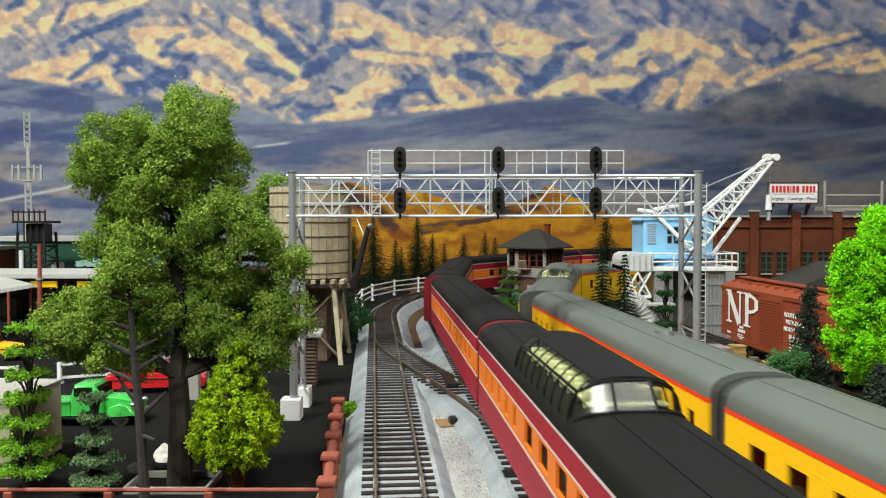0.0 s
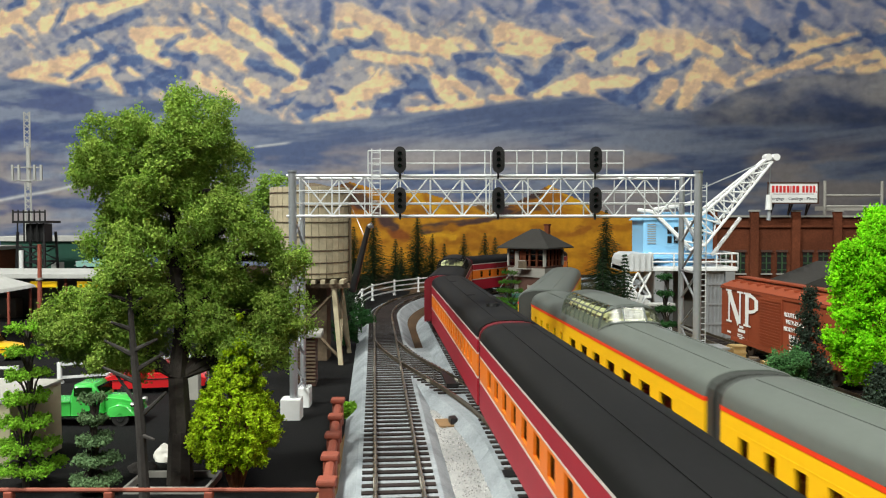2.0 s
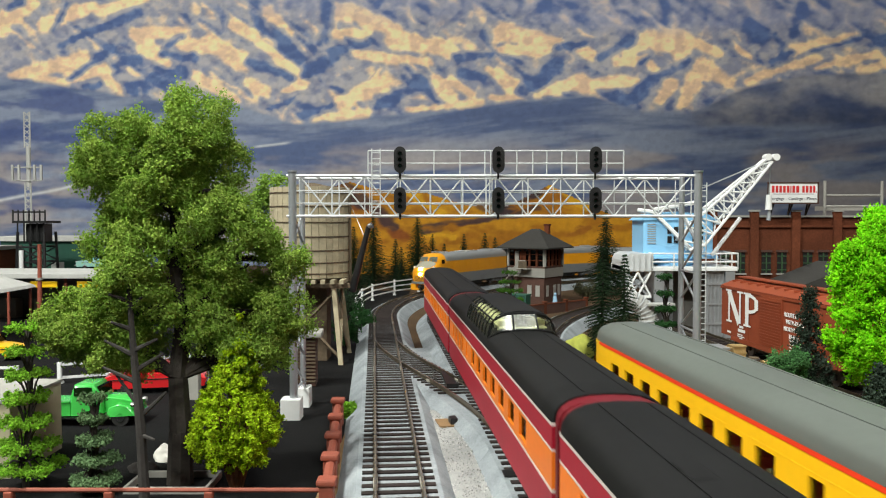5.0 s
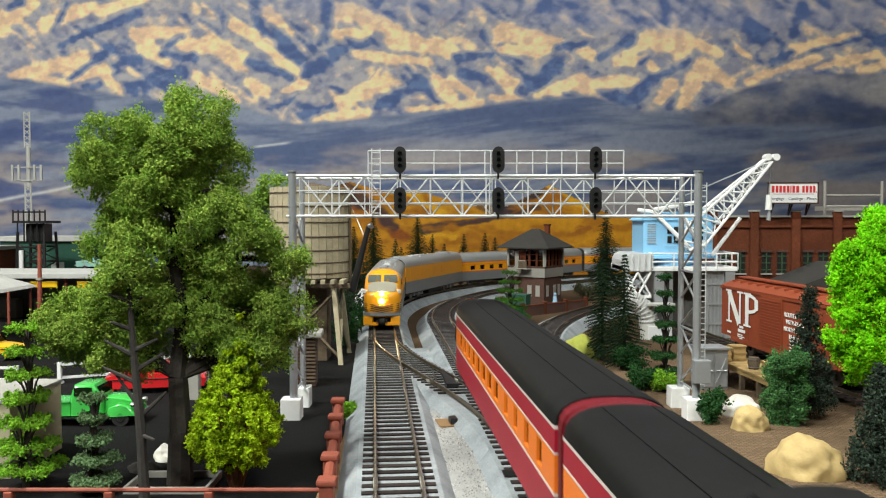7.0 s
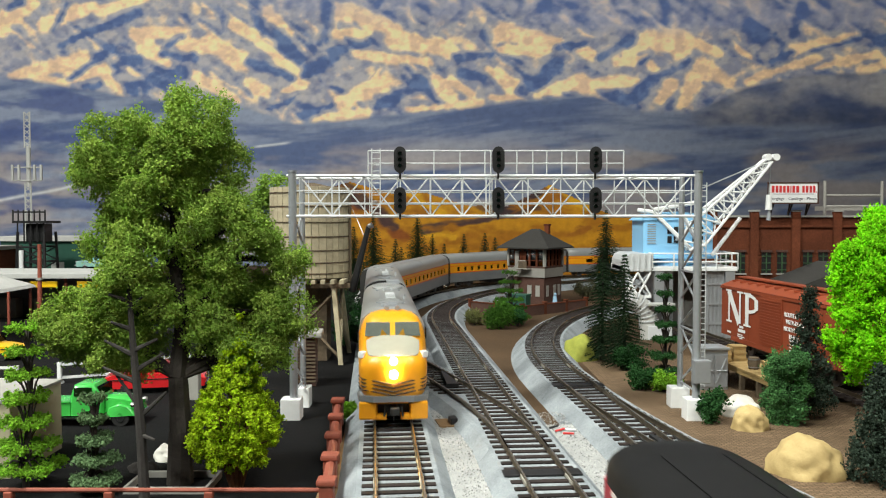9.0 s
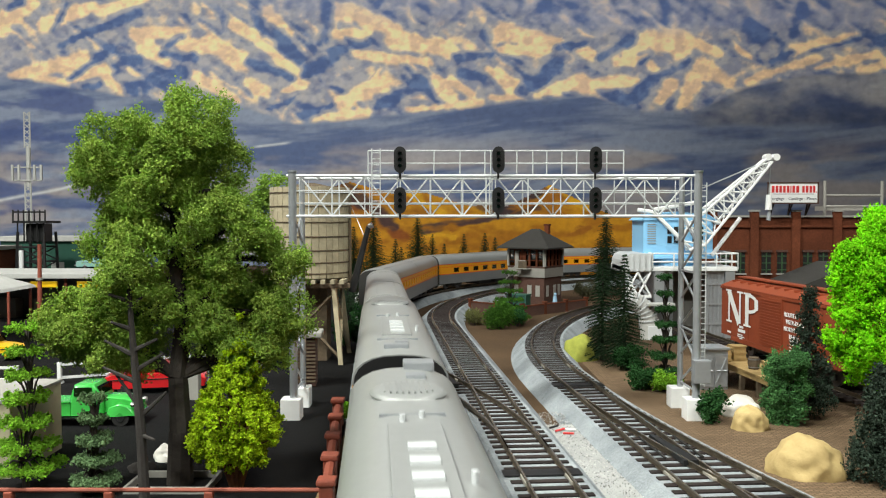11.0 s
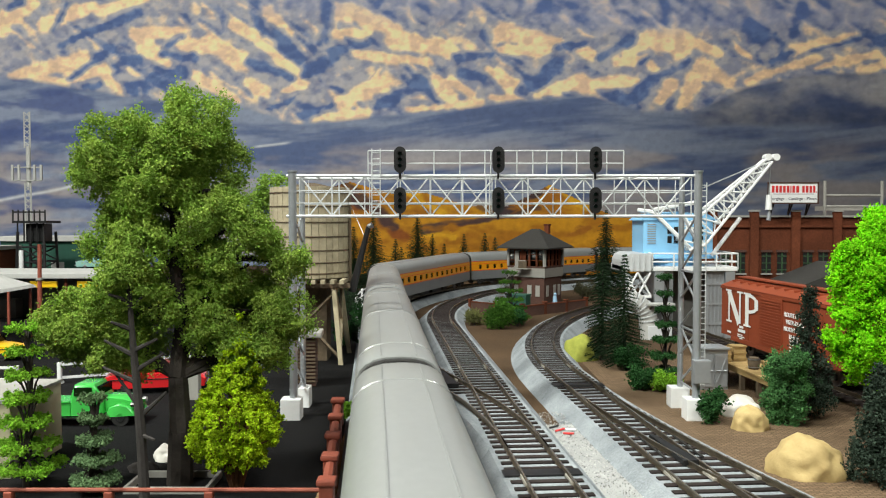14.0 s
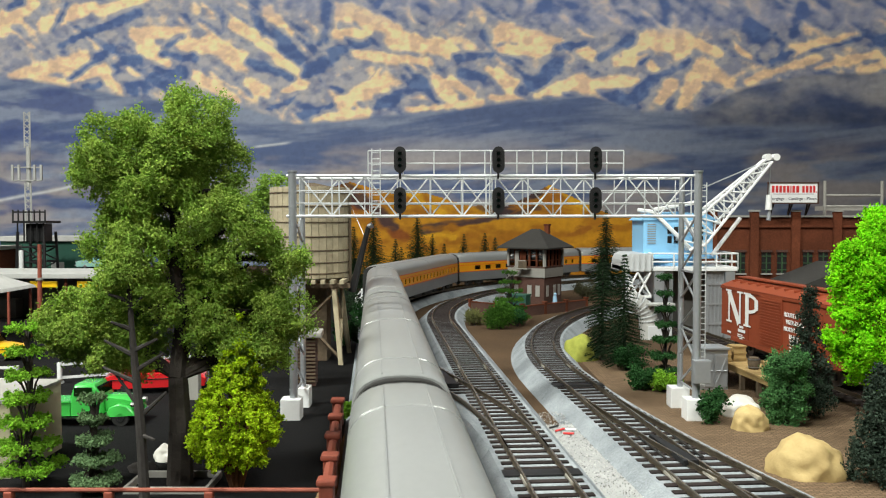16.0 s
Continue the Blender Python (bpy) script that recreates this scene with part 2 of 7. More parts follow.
def stroke(t, a, b, x0, y0, x1, y1, w0, w1, tone, soft=0.55):
    """Brush a tapering stroke into the tone field t; places and widths in hundredths of the print's units."""
    x0, y0, x1, y1 = x0 / 100, y0 / 100, x1 / 100, y1 / 100
    dx, dy = x1 - x0, y1 - y0
    k = np.clip(((a - x0) * dx + (b - y0) * dy) / (dx * dx + dy * dy), 0, 1)
    w = (w0 + (w1 - w0) * k) / 100
    m = sm(1.2, soft, np.hypot(a - x0 - k * dx, b - y0 - k * dy) / w)
    return t + (tone - t) * m


def mountains(X, Z):
    """Sunlit bare hills above a wide blue-grey plain; u runs to the right, v downwards from the top."""
    u, v = X / 12.1 + 7.84, (56.0 - Z) / 12.1
    C = lambda r, g, b: np.array(lin(r, g, b)) + 0 * u[..., None]
    wx = fbm(u * 1.0, v * 1.5, 11, 3) - 0.5
    wy = fbm(u * 1.0, v * 1.5, 31, 3) - 0.5
    a = u + 0.06 * wx + 0.11 * (fbm(u * 4, v * 5, 13, 5) - 0.5)
    b = v + 0.04 * wy + 0.09 * (fbm(u * 4, v * 5, 33, 5) - 0.5)

    def slant(p, q, deg, long, wide, seed):
        c, d = math.cos(radians(deg)), math.sin(radians(deg))
        return fbm((p * c + q * d) * long, (q * c - p * d) * wide, seed, 3, True)

    def relief(p, q):
        h = np.maximum(slant(p, q, 36, 0.5, 1.1, 51), slant(p, q, -32, 0.5, 1.2, 57) - 0.03)
        return h + 0.08 * slant(p, q, 60, 1.3, 2.4, 71)
    e = 0.025
    g = (relief(a + e, b - 0.5 * e) - relief(a - e, b + 0.5 * e)) / (2 * e)
    fine = fbm(u * 6, v * 8, 91, 5)
    t = 0.36 + 0.12 * np.clip(g, -1.2, 1.2)

    def sun(*q):
        nonlocal t
        t = stroke(t, a, b, *q[:4], q[4] * 1.4, q[5] * 1.4, 0.82, 0.35)

    def dim(*q):
        nonlocal t
        t = stroke(t, a, b, *q[:4], q[4] * 1.25, q[5] * 1.25, 0.03, 0.4)
    # western spurs
    sun(0, 45, 60, 10, 16, 12)
    sun(85, 45, 165, 15, 13, 9)
    sun(180, 20, 260, 0, 9, 6)
    sun(30, 135, 150, 108, 10, 15)
    sun(75, 142, 110, 148, 8, 6)
    sun(125, 138, 190, 122, 8, 10)
    sun(190, 140, 228, 170, 9, 5)
    sun(240, 62, 320, 55, 10, 7)
    sun(255, 85, 300, 112, 15, 7)
    sun(320, 78, 355, 85, 8, 13)
    sun(370, 80, 430, 112, 14, 16)
    sun(350, 135, 420, 180, 10, 5)
    sun(415, 48, 452, 68, 11, 9)
    sun(460, 80, 543, 142, 5, 8)
    sun(440, 148, 470, 165, 9, 9)
    sun(475, 22, 515, 60, 12, 6)
    sun(500, 162, 540, 148, 4, 7)
    dim(105, 82, 250, 25, 5, 9)
    dim(20, 20, 40, 5, 6, 8)
    dim(100, 55, 125, 10, 4, 4)
    dim(125, 140, 200, 88, 4, 8)
    dim(235, 158, 325, 130, 14, 12)
    dim(205, 115, 250, 104, 7, 5)
    dim(292, 98, 345, 104, 6, 8)
    dim(300, 85, 325, 68, 4, 3)
    dim(150, 155, 180, 150, 7, 5)
    dim(455, 25, 468, 62, 9, 6)
    dim(495, 62, 532, 108, 11, 8)
    dim(440, 110, 520, 140, 9, 7)
    dim(470, 195, 520, 178, 4, 6)
    # middle spurs
    sun(605, 20, 700, 52, 14, 12)
    sun(600, 62, 650, 58, 7, 6)
    sun(700, 72, 790, 88, 16, 14)
    sun(635, 98, 760, 112, 9, 7)
    sun(555, 214, 650, 200, 5, 10)
    sun(600, 185, 672, 152, 9, 16)
    sun(720, 196, 850, 182, 3, 7)
    sun(772, 140, 800, 178, 10, 13)
    sun(800, 145, 835, 168, 9, 6)
    sun(895, 60, 990, 82, 17, 13)
    sun(880, 90, 970, 92, 5, 7)
    sun(865, 122, 905, 152, 6, 12)
    sun(870, 172, 925, 172, 6, 4)
    sun(955, 168, 1030, 140, 6, 12)
    sun(1030, 150, 1125, 146, 14, 7)
    sun(1022, 82, 1050, 100, 8, 10)
    dim(578, 8, 578, 72, 12, 8)
    dim(545, 130, 600, 98, 12, 8)
    dim(590, 92, 655, 76, 7, 7)
    dim(530, 206, 590, 186, 5, 5)
    dim(670, 188, 745, 146, 8, 14)
    dim(810, 104, 870, 98, 8, 6)
    dim(815, 130, 850, 138, 9, 8)
    dim(925, 160, 985, 118, 12, 12)
    dim(985, 88, 1035, 78, 7, 5)
    dim(960, 12, 985, 20, 12, 9)
    # eastern spurs
    sun(1115, 95, 1150, 66, 9, 12)
    sun(1150, 72, 1200, 82, 14, 20)
    sun(1200, 66, 1275, 98, 12, 5)
    sun(1145, 104, 1165, 132, 9, 4)
    sun(1095, 115, 1130, 108, 6, 6)
    sun(1302, 88, 1330, 104, 6, 4)
    sun(1200, 188, 1225, 140, 8, 14)
    sun(1240, 120, 1290, 148, 15, 10)
    sun(1168, 178, 1190, 150, 7, 10)
    sun(1320, 145, 1440, 105, 5, 9)
    sun(1395, 92, 1510, 68, 7, 6)
    sun(1440, 122, 1545, 98, 4, 6)
    sun(1520, 130, 1568, 112, 5, 8)
    dim(1060, 104, 1112, 74, 8, 9)
    dim(1100, 180, 1140, 166, 7, 9)
    dim(1130, 160, 1215, 108, 12, 6)
    dim(1130, 115, 1150, 100, 4, 3)
    dim(1325, 48, 1345, 64, 14, 18)
    dim(1400, 62, 1418, 12, 10, 8)
    dim(1172, 8, 1180, 40, 8, 7)
    dim(1360, 112, 1400, 92, 3, 5)
    dim(1430, 95, 1530, 66, 3, 5)
    dim(1540, 82, 1568, 72, 7, 10)
    for axis, r in ((0, 1), (1, 2)):
        t = sum(np.roll(t, k, axis) for k in range(-r, r + 1)) / (2 * r + 1)
    t = t + 0.26 * (fine - 0.5) + 0.10 * np.clip(g, -1, 1)
    scrub = sm(0.52, 0.7, fbm(u * 11, v * 15, 191, 3))
    foot = np.interp(u, (0, 1, 2.3, 4.2, 5.2, 6.4, 8.0, 9.4, 10.5, 11.4, 12.2, 13.2, 14.2, 15.7), (1.36, 1.5, 1.72, 1.86, 2.2, 2.1, 1.96, 1.76, 1.7, 1.98, 2.02, 1.56, 1.34, 1.32)) + 0.05 * wx
    band = sm(foot + 0.05, foot - 0.05, v)
    high = np.clip(sm(0.55, -0.1, v + 0.35 * wy) * sm(3.2, 5.5, u) + sm(8.5, 10.5, u) * sm(0.7, 0.35, v + 0.3 * wy), 0, 1)
    shade = mixc(C(58, 70, 104), C(78, 90, 120), sm(0.3, 0.7, fine))
    mid = mixc(C(112, 108, 120), C(138, 128, 128), sm(0.3, 0.7, fine))
    light = mixc(C(176, 142, 116), C(204, 168, 128), sm(0.3, 0.68, fine))
    hills = mixc(shade, mid, sm(0.06, 0.36, t))
    hills = mixc(hills, light, sm(0.42, 0.70, t))
    hills = hills * (1 - 0.08 * scrub[..., None])
    far = mixc(C(70, 82, 120), C(138, 132, 144), sm(0.1, 0.6, t))
    hills = mixc(hills, far, high * 0.6)
    streak = fbm(u * 0.7 + 3, v * 5 + 0.5 * np.sin(u * 0.8) + 0.4 * u, 131, 5)
    plain = mixc(C(66, 74, 100), C(106, 108, 122), sm(0.3, 0.7, streak))
    plain = mixc(plain, C(138, 122, 114), sm(2.3, 2.9, v) * sm(0.35, 0.65, fbm(u * 0.8, v * 3.2, 151, 4)) * 0.7)
    plain = mixc(plain, C(54, 62, 96), sm(0.48, 0.66, fbm(u * 0.9 + 4, v * 3.0 - 0.3 * u, 171, 4)) * sm(4.2, 2.0, u) * 0.8)
    # dark foothills over the eastern plain
    knoll = sm(2.3, 2.15, v + 0.12 * wx) * sm(11.9, 12.8, u)
    rough = 0.35 + 0.6 * fbm(a * 1.3 + b, b * 2.6 - 0.6 * a, 261, 5)
    plain = mixc(plain, mixc(C(48, 56, 82), C(132, 122, 118), sm(0.45, 0.85, rough)), knoll * 0.85)
    plain = plain * (1 - 0.08 * scrub[..., None])
    trail = np.exp(-((v - 3.42 + 0.22 * (u - 0.6) + 0.1 * wx) / 0.03) ** 2) * sm(2.2, 1.2, u) + np.exp(-((v - 2.57 + 0.12 * (u - 4.8)) / 0.02) ** 2) * sm(4.4, 4.6, u) * sm(5.2, 5.0, u)
    plain = mixc(plain, C(186, 178, 172), np.clip(trail, 0, 1) * 0.6)
    out = mixc(plain, hills, band)
    return np.clip(out * (np.array((2.02, 2.26, 2.42)) * (1 - 0.34 * sm(7.0, 13.5, u) * sm(1.5, 2.2, v) - 0.14 * sm(10.0, 15.0, u))[..., None]), 0, 1)


printed_panel("backdrop", -135, 140, -5, 78, 181, 1050, 320, mountains, colour_mat("mural_print", scale=70, amount=0.06), "photographic mural of sunlit bare mountains above a blue-grey plain")


def dune_top(X):
    p = X / 10.2 + 7.84
    peaks = (0.62 - 0.5 * np.abs(p - 9.72) ** 0.9, 0.52 - 0.30 * np.abs(p - 7.35), 0.25 - 0.08 * np.abs(p - 8.6), 0.66 - 0.28 * np.abs(p - 6.2))
    return 9.16 + 10.2 * np.maximum.reduce(peaks)


def dunes(X, Z):
    C = lambda r, g, b: np.array(lin(r, g, b))
    u, v = X / 10.07, Z / 10.07
    n2 = fbm(u * 3 + v, v * 8, 231, 4)
    a = X / 10.2 + 7.84 + 0.25 * (fbm(u * 2.5, v * 5, 211, 4) - 0.5)
    b = 3.87 - (Z - 9.16) / 10.2 + 0.18 * (fbm(u * 2.5, v * 5, 221, 4) - 0.5)
    c = mixc(C(168, 108, 20) + 0 * u[..., None], C(202, 142, 26), sm(0.3, 0.7, n2))
    rust, dusk, glow = 0 * u, 0 * u, 0 * u
    rust = stroke(rust, a, b, 615, 350, 720, 420, 12, 14, 1)
    rust = stroke(rust, a, b, 800, 405, 880, 380, 5, 6, 0.8)
    rust = stroke(rust, a, b, 1000, 415, 1040, 405, 4, 5, 0.7)
    rust = stroke(rust, a, b, 900, 372, 1010, 345, 6, 8, 0.7)
    rust = stroke(rust, a, b, 1090, 372, 1150, 350, 5, 8, 0.8)
    dusk = stroke(dusk, a, b, 600, 325, 700, 400, 14, 10, 0.9)
    dusk = stroke(dusk, a, b, 750, 408, 950, 372, 6, 7, 0.9)
    dusk = stroke(dusk, a, b, 880, 375, 958, 338, 12, 10, 1)
    dusk = stroke(dusk, a, b, 800, 345, 870, 370, 10, 10, 0.7)
    glow = stroke(glow, a, b, 730, 345, 780, 376, 7, 8, 0.9)
    glow = stroke(glow, a, b, 972, 330, 1035, 368, 6, 10, 0.9)
    glow = stroke(glow, a, b, 755, 412, 800, 420, 5, 4, 0.8)
    c = mixc(c, C(226, 170, 34), glow)
    c = mixc(c, C(140, 76, 28), rust * sm(0.25, 0.6, n2))
    c = mixc(c, C(66, 50, 54), dusk * sm(0.15, 0.5, n2))
    return np.clip(c * 0.82, 0, 1)


printed_panel("backdrop_hills", -26, 45, -4, 16, 152, 300, 100, dunes, colour_mat("hill_print"), "painted board of orange desert hills in front of the mural", lambda X, Z: Z < dune_top(X))

M_COBBLE = mat("brown_setts", (0.20, 0.135, 0.085), 0.95, spec=0.1, var=0.3, scale=700, bump=0.3, coarse=20)
_nt = M_COBBLE.node_tree
_bt = _nt.nodes.new("ShaderNodeTexBrick")
_bt.inputs["Scale"].default_value = 150
_bt.inputs["Mortar Size"].default_value = 0.03
_bt.inputs["Color1"].default_value = (1, 1, 1, 1)
_bt.inputs["Color2"].default_value = (0.72, 0.72, 0.72, 1)
_bt.inputs["Mortar"].default_value = (0.35, 0.35, 0.35, 1)
_co = _nt.nodes.new("ShaderNodeTexCoord")
_nt.links.new(_co.outputs["Object"], _bt.inputs["Vector"])
_mx = _nt.nodes.new("ShaderNodeMix")
_mx.data_type, _mx.blend_type = "RGBA", "MULTIPLY"
_mx.inputs["Factor"].default_value = 1
_pb = _nt.nodes["Principled BSDF"]
_nt.links.new(_pb.inputs["Base Color"].links[0].from_socket, _mx.inputs["A"])
_nt.links.new(_bt.outputs["Color"], _mx.inputs["B"])
_nt.links.new(_mx.outputs["Result"], _pb.inputs["Base Color"])
slab("pavement", 9.8, 60, 14, 62, -0.996, -0.984, M_COBBLE, "brown sett-patterned paving sheet beside the tracks", "pavement")

# left half: asphalt sheet
slab("road", -165, -4.6, -100, 118, -0.996, -0.95, M_ASPHALT, "black asphalt yard and street of the model town", "road")
slab("trim", -4.6, -3.9, 10, 80, -0.996, -0.9, M_CORK, "strip of bare brown cork board edge", "trim")


# ---- tracks ----
GAUGE = 1.65
RAILP = [(-0.04, 0), (0.04, 0), (0.045, -0.06), (0.016, -0.08), (0.016, -0.19), (0.09, -0.21), (-0.09, -0.21), (-0.016, -0.19), (-0.016, -0.08), (-0.045, -0.06)]
TIEME = {}


def tie_mesh(length):
    if length not in TIEME:
        bm = bx(B(), 0, 0, 0, length, 0.31, 0.2)
        bm.transform(Matrix.Scale(CM, 4))
        me = bpy.data.meshes.new("tie")
        bm.to_mesh(me)
        bm.free()
        me.materials.append(M_TIE)
        TIEME[length] = me
    return TIEME[length]


def track(name, k, s0, s1, near, label, off=0.0, bed=True, offf=None, ties=True):
    """Roadbed, two rails with joiners, and ties; ties up to `near` are parts."""
    o = offf or (lambda s: off)
    t = tagged(new(name), label, "railway track", "tracks", "structure")
    step = 2.0
    if bed:
        part("roadbed", sweep(B(), line(k, s0, s1, o, 2.5), [(-1.5, -0.255 - (0.008 if offf else 0)), (1.5, -0.255 - (0.008 if offf else 0)), (2.35, -1.02), (-2.35, -1.02)]), M_BALLAST, t, "pale grey ballast roadbed")
    for side in (-1, 1):
        part("rail", sweep(B(), line(k, s0, s1, lambda s: o(s) + side * GAUGE / 2, 1.5), RAILP), M_RAIL, t)
        part("rail_head", sweep(B(), line(k, s0, s1, lambda s: o(s) + side * GAUGE / 2, 1.5, 0.004), [(-0.026, 0), (0.026, 0), (0.026, -0.01), (-0.026, -0.01)]), M_RAILTOP, t)
        js = B()
        for s in np.arange(max(s0, 14) + 15.4, min(s1, 120), 22.8):
            x, y, h = on_track(k, s, o(s) + side * GAUGE / 2)
            bx(js, x, y, -0.14, 0.15, 1.1, 0.1, -h)
        part("rail_joiner", js, M_JOINER, t)
    if ties:
        rest = B()
        for i in range(math.ceil(s0 / 0.775), int(s1 / 0.775)):
            s = i * 0.775
            if offf and (o(s) > 3.9 or o(s) < 0.2):
                continue
            if offf and o(s) < 1.5:
                # long turnout ties reach under both routes
                x, y, h = on_track(k, s, o(s) / 2)
                bx(rest, x, y, -0.306, 2.62 + o(s), 0.31, 0.2, -h)
                continue
            x, y, h = on_track(k, s, o(s))
            if 14 < s < near:
                ob = new("tie", tie_mesh(2.62))
                ob.parent = t
                ob.matrix_basis = at(x, y, -0.30, -h + random.uniform(-0.7, 0.7))
            elif s < 190:
                bx(rest, x, y, -0.30, 2.62, 0.31, 0.2, -h)
        r = part("ties", rest, M_TIE, t)
        r["kind"] = "stuff"
    return t


track("track_1", 1, -150, 470, 120, "main track with brown ties on pale ballast")
track("track_2", 2, -330, 420, 115, "main track with brown ties beside the turnout")
track("track_3", 3, -330, 420, 105, "inner curving track with brown ties on pale ballast")
track("track_4", 4, 20, 82, 0, "industrial siding under a boxcar", bed=False)


def cross(s):
    t = min(1, max(0, (66 - s) / 32))
    return 5.3 * t * t * (3 - 2 * t)


track("crossover_track", 1, 33, 66, 60, "diverging crossover track between two main lines", offf=cross)


def branch(s):
    return 2.3 * max(0, (46 - s) / 22) ** 1.7


track("branch_track", 3, 14, 45, 40, "diverging turnout track", offf=branch, bed=True)


# ---- rolling stock ----
def arch(hw, z0, zt, e=2.6, n=12, yy=0.0):
    """Upper outline of a roof from one eave to the other."""
    out = []
    for i in range(n + 1):
        a = math.pi * i / n
        c, s = math.cos(a), math.sin(a)
        out.append((-hw * math.copysign(abs(c) ** (2 / e), c), yy, z0 + (zt - z0) * abs(s) ** (2 / e)))
    return out


def wheel_set(parent, y, hw=0.83):
    b = B()
    for s in (-1, 1):
        rod(b, (s * (hw - 0.1), y, 0.5), (s * (hw + 0.06), y, 0.5), 0.5, seg=14)
    rod(b, (-hw, y, 0.5), (hw, y, 0.5), 0.08)
    part("wheelset", b, M_STEEL, parent)


def truck(parent, y, six=False, m=None):
    t = part("truck", B(), M_DARK, parent)
    b = B()
    for s in (-1, 1):
        bx(b, s * 1.18, y, 0.52, 0.16, 3.4, 0.3, bevel=0.05)
        for d in (-1.3, 0, 1.3):
            bx(b, s * 1.24, y + d, 0.5, 0.2, 0.45, 0.42, bevel=0.05)
        for d in (-0.65, 0.65):
            rod(b, (s * 1.25, y + d, 0.42), (s * 1.25, y + d, 0.75), 0.13, seg=8)
    bx(b, 0, y, 0.6, 2.4, 0.7, 0.25)
    part("side_frame", b, m or M_DARK, t)
    for d in (-1.3, 1.3):
        wheel_set(t, y + d)


def car(name, style, L, label, windows, dome=None, tail=False, vents=(), group=""):
    """A passenger car along +y, its front end towards -y, centred, with its wheels on z = 0."""
    st = dict(
        red=dict(z=(0.75, 1.95, 2.05, 3.05, 3.12, 3.72, 3.82, 4.6), lower=M_MAROON, band=M_ORANGE, board=M_MAROON, roof=M_ROOFBLACK, line=M_STRIPE, eave=M_STRIPE, dia=M_MAROONDARK, hw=1.52),
        yellow=dict(z=(0.75, 2.1, 2.15, 3.2, 3.24, 3.62, 3.76, 4.58), lower=M_YELLOW, band=M_YELLOW, board=M_YELLOW, roof=M_ROOFGREY, line=M_YELLOW, eave=M_REDLINE, dia=M_DIAPH, hw=1.52),
        gold=dict(z=(0.75, 1.95, 2.02, 2.85, 2.9, 3.2, 3.26, 4.45), lower=M_GREYSIDE, band=M_GOLD, board=M_GOLD, roof=M_SILVROOF, line=M_REDLINE, eave=M_REDLINE, dia=M_DARK, hw=1.55),
    )[style]
    z0, z1, z2, z3, z4, z5, z6, z7 = st["z"]
    hw = st["hw"]
    c = thing(name, at(0, 0, 0), label, "railway carriage", group)
    h = L / 2 - 0.55
    hb = h - (2.2 if tail else 0)
    lw, bd, ln, ev, wb = B(), B(), B(), B(), B()
    for s in (-1, 1):
        y0, y1 = -h, hb
        ym, ly = (y0 + y1) / 2, y1 - y0
        x = s * (hw - 0.06)
        bx(lw, x, ym, (z0 + z1) / 2, 0.12, ly, z1 - z0)
        bx(ln, x, ym, (z1 + z2) / 2, 0.13, ly, z2 - z1)
        bx(ln, x, ym, (z3 + z4) / 2, 0.13, ly, z4 - z3)
        bx(bd, x, ym, (z4 + z5) / 2, 0.12, ly, z5 - z4)
        bx(ev, x, ym, (z5 + z6) / 2, 0.15, ly, z6 - z5)
        # window band as piers with open lights between
        wz0, wz1 = z2 + 0.16, z3 - 0.1
        bx(wb, x, ym, (z2 + wz0) / 2, 0.12, ly, wz0 - z2)
        bx(wb, x, ym, (wz1 + z3) / 2, 0.12, ly, z3 - wz1)
        cur = y0
        for a, w in sorted(windows):
            a0, a1 = a - w / 2, a + w / 2
            if a0 < y0 + 0.3 or a1 > y1 - 0.3:
                continue
            bx(wb, x, (cur + a0) / 2, (wz0 + wz1) / 2, 0.12, a0 - cur, wz1 - wz0)
            cur = a1
            part("window", bx(B(), s * (hw - 0.1), a, (wz0 + wz1) / 2, 0.02, w, wz1 - wz0), M_PANE, c)
        bx(wb, x, (cur + y1) / 2, (wz0 + wz1) / 2, 0.12, y1 - cur, wz1 - wz0)
    part("lower_side", lw, st["lower"], c)
    part("window_band", wb, st["band"], c)
    part("letterboard", bd, st["board"], c)
    part("pinstripe", ln, st["line"], c)
    part("eave_stripe", ev, st["eave"], c)
    ring = lambda y, k=1.0, dz=0.0: [(px * k, y, z6 + (pz - z6) * k + dz) for px, _, pz in arch(hw + 0.02, z6, z7)]
    stations = [(-h, 0.97), (-h + 0.12, 1.0), (-h + 1.6, 1.0)]
    stations += [(hb - 1.6, 1.0), (hb - 0.12, 1.0), (hb, 0.97)] if not tail else [(hb - 0.5, 1.0), (hb + 0.5, 0.96), (hb + 1.2, 0.84), (hb + 1.7, 0.62), (hb + 2.0, 0.3)]
    part("roof", loft(B(), [ring(y, k) for y, k in stations]), st["roof"], c, smooth=True)
    for yy in (np.linspace(-h + 3, hb - 3, 3) if style == "gold" else ()):
        ribs = B()
        pts = [Vector(p) for p in arch(hw + 0.03, z6, z7 + 0.015)]
        for p, q in zip(pts[1:-1], pts[2:-1]):
            rod(ribs, p + Vector((0, yy, 0)), q + Vector((0, yy, 0)), 0.012, seg=4)
        part("roof_seam", ribs, st["roof"], c)
    for u in (-0.62, 0.62):
        part("roof_ridge", bx(B(), u, (-h + hb) / 2, z7 - 0.035, 0.035, h + hb - 0.6, 0.05), st["roof"], c)
    for vy, kind in vents:
        v = B()
        if kind == "fan":
            rod(v, (0, vy, z7 - 0.02), (0, vy, z7 + 0.16), 0.34, 0.26, 10)
            bx(v, 0.1, vy + 0.55, z7 + 0.02, 0.7, 0.3, 0.12, bevel=0.03)
        else:
            bx(v, -0.35, vy, z7 - 0.06, 0.55, 1.1, 0.14, bevel=0.05)
        part("roof_vent", v, st["roof"], c)
